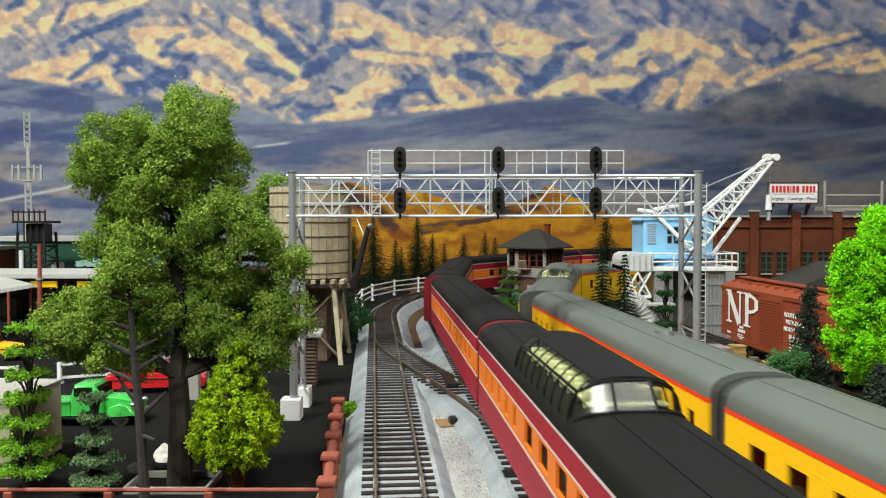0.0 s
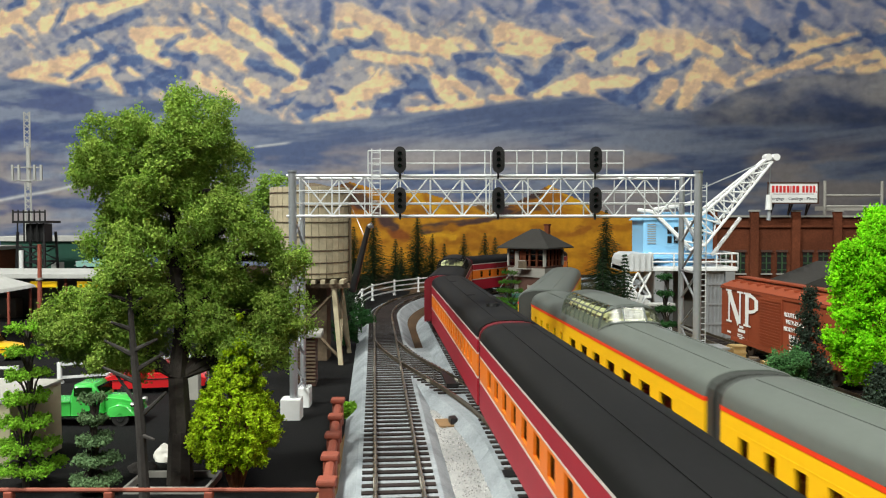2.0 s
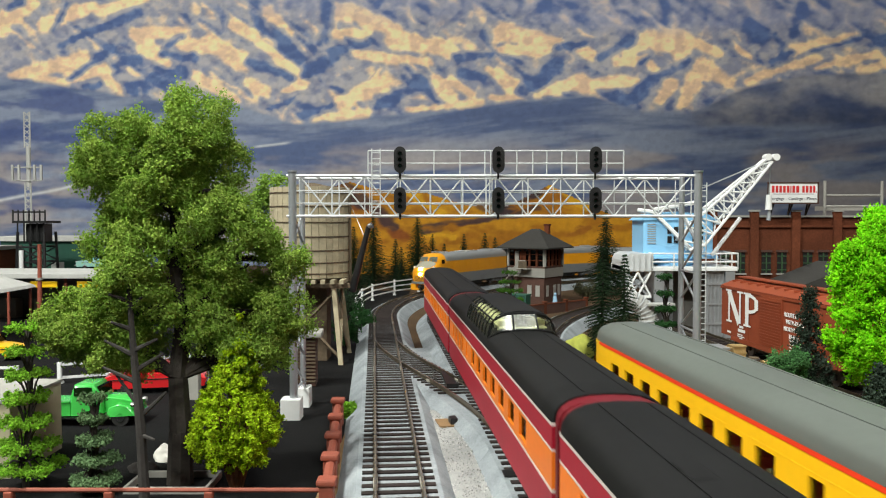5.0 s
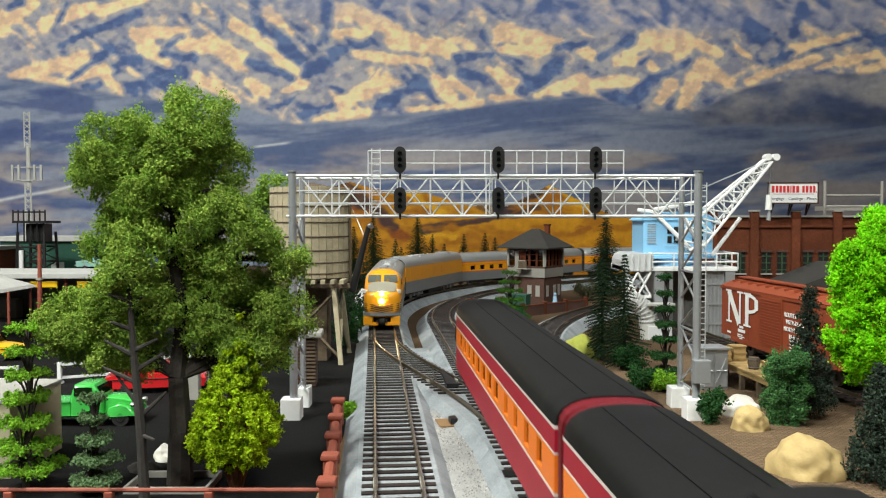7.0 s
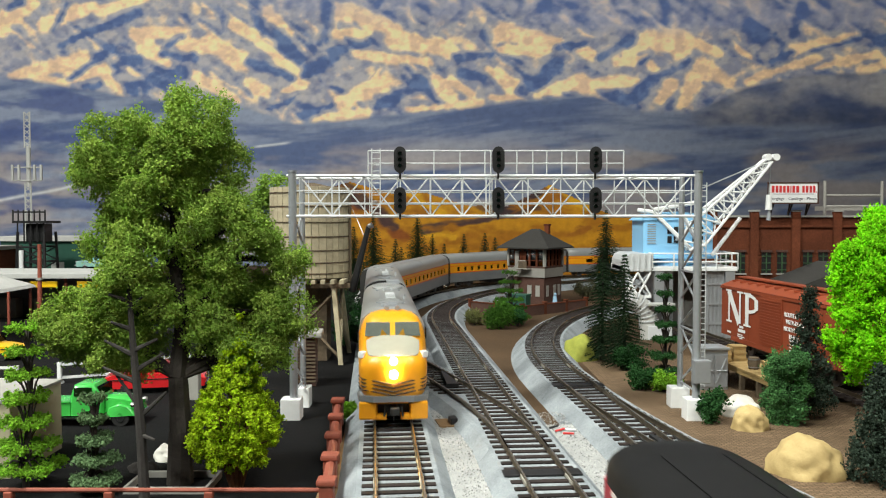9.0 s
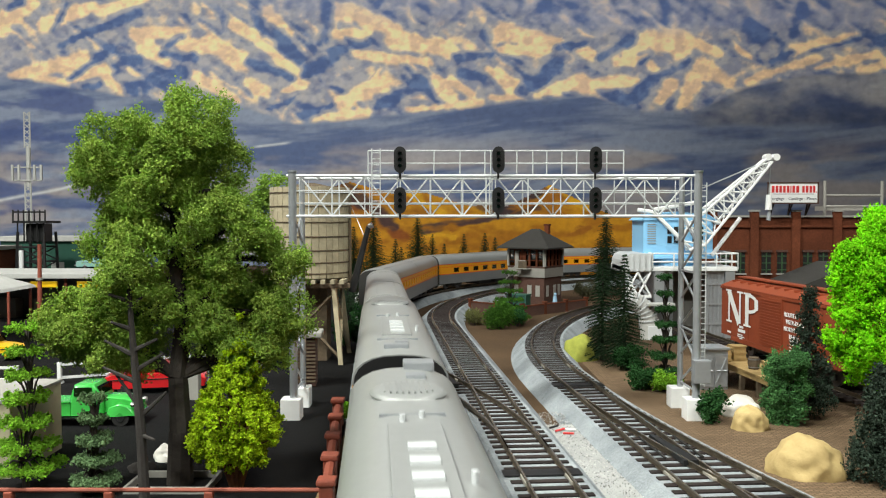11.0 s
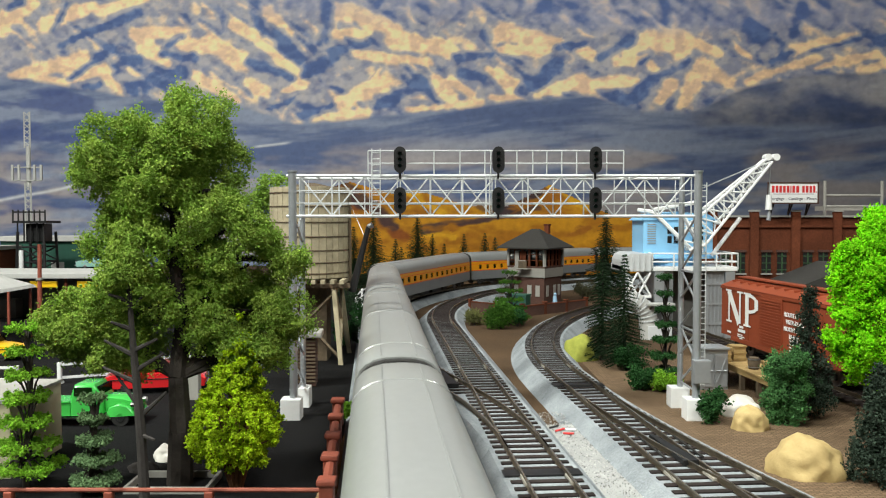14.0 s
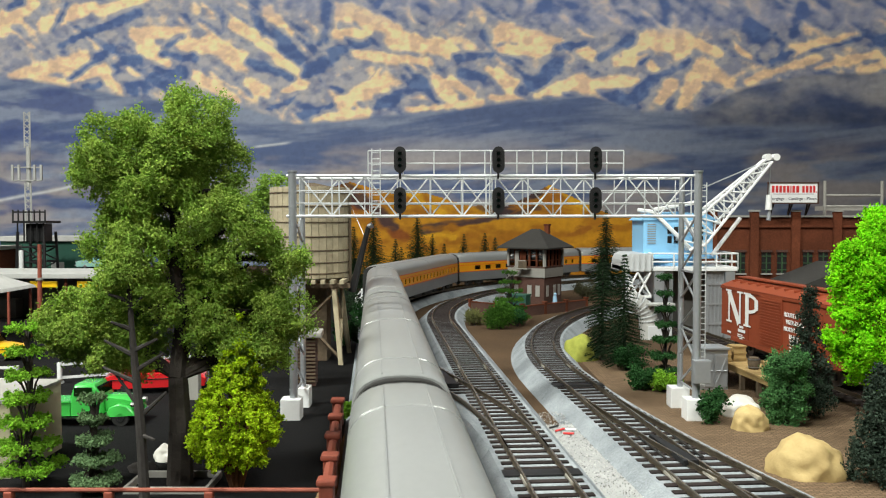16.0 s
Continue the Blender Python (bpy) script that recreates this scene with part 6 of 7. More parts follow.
    loft(b, [[(hx + u, hy - 2.3, hz + 3.35 + v) for u, v in ((-3.3, 0), (-2.6, 0.5), (0, 0.75), (2.6, 0.5), (3.3, 0))], [(hx + u, hy + 2.3, hz + 3.35 + v) for u, v in ((-3.3, 0), (-2.6, 0.5), (0, 0.75), (2.6, 0.5), (3.3, 0))]])
    part("house_roof", b, M_BLUE, c)
    part("base_skirt", bx(B(), hx, hy, hz + 0.2, 6.8, 4.8, 0.25), M_BLUE, c)
    for u in (-0.75, 1.4):
        for v in (1.7, 2.5):
            for k in (0, 0.55):
                part("house_window", bx(B(), hx + u + k, hy - 2.22, hz + v, 0.36, 0.06, 0.6), M_BLACK, house)
    g = part("louvre", bx(B(), hx - 2.3, hy - 2.21, hz + 2.2, 0.7, 0.05, 1.8), M_BLUE, house)
    for i in range(9):
        part("slat", bx(B(), hx - 2.3, hy - 2.25, hz + 1.4 + i * 0.2, 0.7, 0.05, 0.07), M_SIDING, g)
    # boom: four chords with lacing
    foot, tip = Vector((20.4, 71.5, 7.9)), Vector((28.0, 72.5, 15.2))
    d = (tip - foot).normalized()
    side = Vector((0, 1, 0))
    up = d.cross(side).normalized()
    boom = part("boom", B(), M_WHITE, c, "white lattice boom")

    def corner(u, i):
        w = 0.28 + 1.0 * min(1.0, u / 0.12 + 0.35) * (1 - u)
        s, t = ((-1, -1), (1, -1), (1, 1), (-1, 1))[i]
        return foot.lerp(tip, u) + side * s * 0.95 * w + up * t * 0.9 * w
    n = 9
    for k in range(n):
        u0, u1 = k / n, (k + 1) / n
        for i in range(4):
            part("chord", rod(B(), corner(u0, i), corner(u1, i), 0.12), M_WHITE, boom)
            part("lacing", rod(B(), corner(u0, i), corner(u1, (i + 1) % 4), 0.07), M_WHITE, boom)
            if k:
                part("batten", rod(B(), corner(u0, i), corner(u0, (i + 1) % 4), 0.07), M_WHITE, boom)
    for dx in (0, 0.7):
        part("sheave", rod(B(), tip + Vector((dx - 0.2, -0.4, 0.2)), tip + Vector((dx - 0.2, 0.4, 0.2)), 0.3, seg=16), M_WHITE, boom)
    for a, b_ in (((18.0, 72.0, 10.7), (21.2, 71.4, 7.4)), ((18.0, 72.0, 10.7), (16.9, 73.0, 10.9)), ((20.0, 72.0, 11.4), (22.0, 71.4, 7.4)), ((18.0, 72.0, 10.9), (22.0, 71.8, 11.6)), ((23.0, 72.0, 7.0), (25.4, 72.0, 10.2))):
        part("frame_bar", rod(B(), a, b_, 0.18), M_WHITE, c)
    for k in (-0.3, 0.3):
        part("cable", rod(B(), (18.5, 72.0 + k, 11.2), tip + Vector((0, k, 0)), 0.03, seg=4), M_SILVER, c)
    part("hoist_cable", rod(B(), tip + Vector((0.15, 0, 0)), (28.0, 72.5, 12.2), 0.05, seg=5), M_SILVER, c)
    hk = part("hook_block", rod(B(), (28.0, 72.5, 10.9), (28.0, 72.5, 12.2), 0.3, 0.22, 10), M_WHITE, c, smooth=True)
    part("hook", rod(B(), (28.0, 72.5, 10.0), (28.1, 72.5, 10.9), 0.2, 0.12, 8), M_SILVER, hk)


crane()


# ---- brick factory and roof sign ----
def bar_text(body, x, y, z, size, material, parent, name="lettering", extrude=0.02):
    cu = bpy.data.curves.new(name, "FONT")
    cu.body, cu.size, cu.extrude, cu.align_x = body, size * CM, extrude * CM, "CENTER"
    cu.materials.append(material)
    tmp = new(name, cu)
    dg = bpy.context.evaluated_depsgraph_get()
    me = bpy.data.meshes.new_from_object(tmp.evaluated_get(dg))
    bpy.data.objects.remove(tmp)
    ob = new(name, me)
    ob.parent = parent
    ob.matrix_basis = at(x, y, z, 0, 90)
    return ob


def factory():
    f = thing("factory", at(0, 0, -1.0), "red brick factory with pilasters and green windows", "building")
    x0, x1, y0, y1, h = 29.0, 66.0, 92.0, 112.0, 10.3
    part("wall", bx(B(), (x0 + x1) / 2, (y0 + y1) / 2, h / 2, x1 - x0, y1 - y0, h), M_BRICK, f)
    for i in range(9):
        x = x0 + 0.4 + (x1 - x0 - 0.8) * i / 8
        part("pilaster", bx(B(), x, y0 - 0.15, h / 2 + 0.3, 0.9, 0.5, h + 0.6), M_BRICK, f)
        part("pilaster_cap", bx(B(), x, y0 - 0.15, h + 0.7, 1.1, 0.7, 0.2), M_SIDING, f)
        if i < 8:
            xm = x + (x1 - x0 - 0.8) / 16
            part("coping", bx(B(), xm, y0 - 0.02, h + 0.1, 3.4, 0.5, 0.2), M_SIDING, f)
            part("cornice", bx(B(), xm, y0 - 0.08, h - 1.0, 3.6, 0.3, 0.22), M_BRICK, f)
            for dx in (-0.85, 0.85):
                for zz in (5.3, 1.8):
                    w = part("window", bx(B(), xm + dx, y0 - 0.02, zz, 1.0, 0.1, 2.3), M_BLACK, f)
                    part("sash", bx(B(), xm + dx, y0 - 0.1, zz, 0.12, 0.08, 2.3), M_WINGREEN, w)
                    for k in (-0.75, 0, 0.75):
                        part("sash", bx(B(), xm + dx, y0 - 0.1, zz + k, 1.0, 0.08, 0.1), M_WINGREEN, w)
                    part("lintel", bx(B(), xm + dx, y0 - 0.1, zz + 1.3, 1.2, 0.25, 0.25), M_BRICKDARK, w)
                    part("sill", bx(B(), xm + dx, y0 - 0.15, zz - 1.2, 1.2, 0.3, 0.14), M_SIDING, w)
    rf = part("roof_plant", bx(B(), 46, 96, h + 1.0, 6, 3, 0.5), M_SIDING, f)
    for x in (42.1, 48.4):
        part("vent_pipe", rod(B(), (x, 93, h), (x, 93, h + 4.0), 0.17, seg=10), M_SIDING, f)
    for z in (1.2, 2.4):
        part("pipe", rod(B(), (42.1, 93, h + z), (48.4, 93, h + z), 0.12, seg=8), M_SIDING, f)
    s = thing("roof_sign", at(0, 0, -1.0), "white factory roof sign with red and black lettering", "sign")
    cx, y, z0, z1, w = 37.6, 90.6, 11.8, 14.0, 5.3
    part("board", bx(B(), cx, y, (z0 + z1) / 2, w, 0.18, z1 - z0), M_WHITE, s)
    for z in (z0, z1):
        part("frame", bx(B(), cx, y - 0.02, z, w + 0.2, 0.26, 0.14), M_BRICKDARK, s)
    for x in (-w / 2, w / 2):
        part("frame", bx(B(), cx + x, y - 0.02, (z0 + z1) / 2, 0.14, 0.26, z1 - z0), M_BRICKDARK, s)
    for x in (-2.0, 0.0, 1.9):
        part("strut", rod(B(), (cx + x, y + 1.4, h), (cx + x, y + 0.1, z1 - 0.5), 0.1), M_BLACK, s)
        part("strut", rod(B(), (cx + x, y + 1.4, h), (cx + x, y + 0.1, z0), 0.1), M_BLACK, s)
    # the firm's name as plain red blocks, one a letter
    xs = -2.35
    for k, wd in enumerate((0.34, 0.34, 0.34, 0.34, 0.34, 0.14, 0.34, 0.4, 0, 0.32, 0.34, 0.32, 0.3, 0.08)):
        if wd:
            part("name_block", bx(B(), cx + xs + wd / 2, y - 0.11, z0 + 1.5 - (0.3 if wd < 0.1 else 0), wd * 0.8, 0.02, 0.72 if wd > 0.1 else 0.12), M_SIGNRED, s)
        xs += wd + 0.06 if wd else 0.2
    bar_text("Forgings - Castings - Plates", cx, y - 0.1, z0 + 0.35, 0.46, M_SIGNINK, s)
    part("rule", bx(B(), cx, y - 0.1, z0 + 0.98, 4.4, 0.02, 0.04), M_SIGNINK, s)


factory()
sh = thing("freight_shed", at(33.5, 72.5, -1.0, -4), "low freight shed with dark grey sloping roof", "shed")
bq = B()
loft(bq, [[(-4.5, -4, 4.4), (0.2, -4, 6.3), (8, -4, 6.3), (8, -4, 4.4)], [(-4.5, 4, 4.4), (0.2, 4, 6.3), (8, 4, 6.3), (8, 4, 4.4)]])
part("roof", bq, M_SLATE, sh)
part("wall", bx(B(), 2.2, 0.5, 2.2, 9.5, 6.0, 4.4), M_BRICKDARK, sh)


# ---- boxcar on the siding ----
def letter_bar(parent, pts, w, x, m):
    b = B()
    for (u0, v0), (u1, v1) in zip(pts, pts[1:]):
        a, c = Vector((x, u0, v0)), Vector((x, u1, v1))
        n = (c - a).normalized().cross(Vector((1, 0, 0))) * w / 2
        vs = [b.verts.new(p) for p in (a + n, c + n, c - n, a - n)]
        b.faces.new(vs)
    return part("marking", b, m, parent)


def boxcar():
    xx, yy, hd = on_track(4, 51.9)
    c = thing("boxcar", at(xx, yy, 0, HEADING), "red-brown ribbed boxcar with large white letters", "boxcar")
    L, hw, z0, z1 = 15.0, 1.6, 1.1, 4.5
    part("body", bx(B(), 0, 0, (z0 + z1) / 2, 2 * hw, L, z1 - z0, bevel=0.05), M_BOXCAR, c)
    part("roof", loft(B(), [[(u, s * (L / 2 + 0.05), v) for u, v in ((-hw - 0.06, z1), (-0.9, z1 + 0.3), (0, z1 + 0.42), (0.9, z1 + 0.3), (hw + 0.06, z1))] for s in (-1, 1)]), M_BOXCAR, c)
    part("running_board", bx(B(), 0, 0, z1 + 0.56, 0.75, L + 0.3, 0.08), M_BOXCAR, c)
    for i in range(12):
        part("roof_rib", bx(B(), 0, -L / 2 + 0.7 + i * 1.23, z1 + 0.34, 2.3, 0.1, 0.14), M_BOXCAR, c)
    for s in (-1, 1):
        d = part("door", bx(B(), s * (hw + 0.05), 0, 2.75, 0.1, 2.9, 3.1), M_BOXCAR, c)
        for i in range(16):
            part("door_rib", bx(B(), s * (hw + 0.12), 0.0, 1.4 + i * 0.18, 0.06, 2.7, 0.08), M_BOXCAR, d)
        part("side_rail", bx(B(), s * (hw + 0.03), 0, z1 - 0.12, 0.1, L, 0.16), M_BOXCAR, c)
        part("side_sill", bx(B(), s * (hw + 0.02), 0, z0 - 0.08, 0.1, 11.5, 0.3), M_BOXCAR, c)
        for k in (-5.9, -4.6, -3.2, 3.2, 4.6, 5.9):
            part("side_seam", bx(B(), s * (hw + 0.012), k, 2.8, 0.03, 0.05, 3.2), M_BOXCAR, c)
    part("underframe", bx(B(), 0, 0, 0.85, 1.2, L - 1, 0.35), M_DARK, c)
    for y in (-5.2, 5.2):
        t = part("truck", B(), M_DARK, c)
        b = B()
        for s in (-1, 1):
            bx(b, s * 1.05, y, 0.55, 0.15, 2.4, 0.35, bevel=0.06)
        part("side_frame", b, M_DARK, t)
        for d in (-0.85, 0.85):
            wheel_set(t, y + d)
    # brake ladder at the end
    for s in (0.9, 1.3):
        part("end_ladder", rod(B(), (-s, -L / 2 - 0.08, z0), (-s, -L / 2 - 0.08, z1), 0.03), M_BOXCAR, c)
    x = -hw - 0.075
    W = M_WHITE
    # two big serif letters drawn as strokes; the far end of the car is +y
    a0 = 6.45
    letter_bar(c, [(a0 - 0.4, 2.15), (a0 - 0.4, 4.25)], 0.26, x, W)
    letter_bar(c, [(a0 - 0.3, 4.25), (a0 - 2.0, 2.15)], 0.56, x - 0.003, W)
    letter_bar(c, [(a0 - 2.1, 2.15), (a0 - 2.1, 4.25)], 0.26, x, W)
    for u, v in ((0.4, 2.15), (0.3, 4.25), (2.1, 4.25)):
        letter_bar(c, [(a0 - u + 0.45, v), (a0 - u - 0.45, v)], 0.13, x - 0.004, W)
    a1 = a0 - 2.75
    letter_bar(c, [(a1 - 0.4, 2.15), (a1 - 0.4, 4.25)], 0.52, x, W)
    bow = [(a1 - 0.4 - 1.5 * math.sin(t) ** 0.8, 3.62 + 0.54 * math.cos(t)) for t in [math.pi * i / 10 for i in range(11)]]
    letter_bar(c, bow, 0.22, x - 0.003, W)
    letter_bar(c, [(a1 - 1.75, 3.95), (a1 - 1.75, 3.3)], 0.5, x - 0.004, W)
    for v in (2.15, 4.25):
        letter_bar(c, [(a1 + 0.1, v), (a1 - 1.0, v)], 0.13, x - 0.005, W)
    # plain bars for small writing
    for v, u0, u1, hh in ((1.95, 4.4, 3.8, 0.16), (1.7, 4.6, 3.5, 0.2), (1.42, 4.7, 3.9, 0.07), (1.3, 4.7, 3.6, 0.07), (1.18, 4.4, 3.9, 0.07), (1.4, 6.3, 5.7, 0.14)):
        letter_bar(c, [(u0, v), (u1, v)], hh, x, W)
    for i, body in enumerate(("ROUTE OF THE", "VISTA-DOME", "NORTH COAST", "LIMITED")):
        ob = bar_text(body, 0, 0, 0, 0.37, W, c, "lettering")
        ob.matrix_basis = at(x + 0.03, -2.95, 3.35 - i * 0.42) @ Matrix.Rotation(radians(-90), 4, "Z") @ Matrix.Rotation(radians(90), 4, "X")
    for v in (2.0, 1.8, 1.6, 1.4):
        letter_bar(c, [(-2.4, v), (-3.8, v)], 0.08, x, W)


boxcar()


# ---- loading dock and clutter ----
def dock():
    d = thing("loading_dock", at(18.6, 49.5, -1.0, HEADING), "low wooden loading dock beside the siding", "loading dock")
    for i in range(14):
        part("plank", bx(B(), 0, -4.5 + i * 0.72, 1.25, 2.1, 0.66, 0.12), M_CRATE, d)
    for s in (-0.9, 0.9):
        part("beam", bx(B(), s, 0.2, 1.05, 0.2, 10, 0.25), M_CRATE, d)
        for i in range(5):
            part("dock_post", bx(B(), s, -4.3 + i * 2.2, 0.45, 0.26, 0.26, 0.95), M_WOODDARK, d)


dock()
for x, y, w, h in ((17.35, 52.0, 0.8, 0.8), (18.4, 52.4, 0.8, 0.85), (18.9, 47.6, 1.1, 0.6), (19.3, 46.2, 0.9, 0.5)):
    k = thing("crate", at(x, y, 0.31, HEADING), "small pale wooden crate on the dock", "crate", "crates")
    part("box", bx(B(), 0, 0, h / 2, w, w, h, bevel=0.02), M_CRATE, k)
    part("lid", bx(B(), 0, 0, h + 0.05, w + 0.1, w + 0.1, 0.1, bevel=0.02), M_CRATE, k)
    for z in (0.15, h * 0.6):
        part("batten", bx(B(), 0, 0, z, w + 0.06, w + 0.06, 0.1), M_CRATE, k)
br = thing("barrel", at(18.3, 49.3, 0.31), "small dark brown wooden barrel on the dock", "barrel")
part("barrel_body", loft(B(), [[(r * math.cos(a), r * math.sin(a), z) for a in np.linspace(0, 6.283, 13)[:-1]] for z, r in ((0, 0.28), (0.35, 0.36), (0.7, 0.28))]), M_WOODDARK, br, smooth=True)
for z in (0.12, 0.58):
    part("hoop", rod(B(), (0, 0, z - 0.03), (0, 0, z + 0.03), 0.345, seg=14), M_STEEL, br)
cab = thing("relay_cabinet", at(16.0, 50.3, -1.0, 3), "grey metal relay cabinet with braced doors", "cabinet")
part("cabinet_body", bx(B(), 0, 0, 1.2, 1.7, 1.5, 2.4, bevel=0.05), M_SILVER, cab)
part("cabinet_roof", bx(B(), 0, 0, 2.45, 1.9, 1.7, 0.15, bevel=0.04), M_SILVER, cab)
for u in (-0.42, 0.42):
    dr = part("cabinet_door", bx(B(), u, -0.77, 1.15, 0.76, 0.06, 1.9), M_SILVER, cab)
    part("door_brace", rod(B(), (u - 0.3, -0.82, 0.4), (u + 0.3, -0.82, 1.9), 0.04), M_SILVER, dr)
    part("door_brace", rod(B(), (u - 0.3, -0.82, 1.15), (u + 0.3, -0.82, 1.15), 0.04), M_SILVER, dr)


# ---- road vehicles ----
def wheels(v, xs, hw, r=0.38):
    for x in xs:
        for s in (-1, 1):
            w = part("wheel", B(), M_TYRE, v)
            part("tyre", rod(B(), (x, s * (hw - 0.22), r), (x, s * hw, r), r, seg=16), M_TYRE, w)
            part("rim", rod(B(), (x, s * (hw - 0.1), r), (x, s * (hw + 0.03), r), r * 0.5, seg=12), M_CHROME, w)


def hull(prof, hw, taper=0.0, bev=0.12):
    """A side outline (x, z) carried across, drawn in a little at both sides."""
    cx, cz = sum(p[0] for p in prof) / len(prof), sum(p[1] for p in prof) / len(prof)
    lo = min(p[1] for p in prof)
    rings = []
    for y, k in ((-hw, 0.0), (-hw + bev * 0.35, 0.6), (-hw + bev, 1.0), (hw - bev, 1.0), (hw - bev * 0.35, 0.6), (hw, 0.0)):
        d = bev * (1 - k) * 0.8
        ring = []
        for x, z in prof:
            v = Vector((x - cx, z - cz))
            n = v.normalized() * min(d, v.length * 0.5)
            ring.append((x - n.x, y, z - (n.y if z > lo + 0.01 else 0)))
        rings.append(ring)
    return loft(B(), rings)


def sedan(x, y, rz, paint, label, z=-0.95, k=1.0):
    v = thing("car", at(x, y, z, rz), label, "car", "parked cars")
    part("body", hull([(-2.8, 0.35), (-2.85, 0.95), (-2.5, 1.12), (-1.0, 1.2), (1.1, 1.15), (2.5, 0.98), (2.8, 0.8), (2.75, 0.35)], 1.02), paint, v, smooth=True)
    part("cabin", hull([(-1.6, 1.1), (-1.1, 1.68), (0.55, 1.7), (1.2, 1.1)], 0.85), paint, v, smooth=True)
    for s in (-1, 1):
        part("side_window", bx(B(), -0.65, s * 0.86, 1.4, 0.8, 0.03, 0.36), M_SMOKE, v)
        part("side_window", bx(B(), 0.3, s * 0.86, 1.4, 0.7, 0.03, 0.36), M_SMOKE, v)
        part("headlight", rod(B(), (2.72, s * 0.7, 0.8), (2.84, s * 0.7, 0.8), 0.15, seg=10), M_CHROME, v)
        part("side_trim", bx(B(), -0.2, s * 1.03, 0.85, 4.6, 0.03, 0.06), M_CHROME, v)
    part("windscreen", bx(B(), 0.9, 0, 1.42, 0.3, 1.5, 0.36), M_SMOKE, v)
    for xx in (-2.85, 2.82):
        part("bumper", bx(B(), xx, 0, 0.5, 0.14, 2.0, 0.16, bevel=0.04), M_CHROME, v)
    wheels(v, (-1.75, 1.75), 1.0)
    return v


def pickup(x, y, rz):
    v = thing("pickup_truck", at(x, y, -0.95, rz), "glossy green vintage pickup truck parked on asphalt", "pickup truck", "parked cars")
    part("bed", hull([(-2.9, 0.5), (-2.9, 1.15), (-0.55, 1.15), (-0.55, 0.5)], 0.92, bev=0.06), M_CARGREEN, v)
    part("bed_rim", bx(B(), -1.75, -0.92, 1.18, 2.3, 0.08, 0.08), M_CARGREEN, v)
    part("cab", hull([(-0.6, 0.5), (-0.62, 1.4), (-0.4, 2.0), (0.55, 2.02), (0.95, 1.4), (1.0, 0.5)], 0.92, bev=0.16), M_CARGREEN, v, smooth=True)
    part("hood", hull([(0.85, 0.6), (0.9, 1.4), (1.9, 1.36), (2.45, 1.15), (2.55, 0.6)], 0.62, bev=0.18), M_CARGREEN, v, smooth=True)
    for s in (-1, 1):
        for xx in (1.85, -1.75):
            part("fender", hull([(xx - 0.75, 0.45), (xx - 0.55, 0.9), (xx - 0.1, 1.08), (xx + 0.4, 0.95), (xx + 0.75, 0.5)], 0.2, bev=0.08), M_CARGREEN, v, smooth=True).location.y = s * 0.85 * CM
        part("side_window", bx(B(), 0.05, s * 0.93, 1.68, 0.85, 0.03, 0.42), M_SMOKE, v)
        part("headlight", rod(B(), (2.3, s * 0.7, 0.95), (2.6, s * 0.7, 0.95), 0.17, seg=10), M_CHROME, v)
    part("windscreen", bx(B(), 0.78, 0, 1.7, 0.2, 1.45, 0.4), M_SMOKE, v)
    part("running_board", bx(B(), 0.1, -0.98, 0.42, 2.0, 0.2, 0.08), M_CHROME, v)
    part("bumper", bx(B(), 2.65, 0, 0.5, 0.12, 1.9, 0.16, bevel=0.04), M_CHROME, v)
    wheels(v, (-1.75, 1.85), 1.02, 0.42)


pickup(-17.6, 41.6, 2)
sedan(-16.8, 49.3, 12, M_CARRED, "glossy red sedan parked on asphalt")
sedan(-33.0, 60.5, -4, M_CARYELLOW, "yellow taxi sedan on the street")
sedan(-37.0, 92.0, 180, M_CARTEAL, "pale teal car on the shop roof terrace", z=3.6)


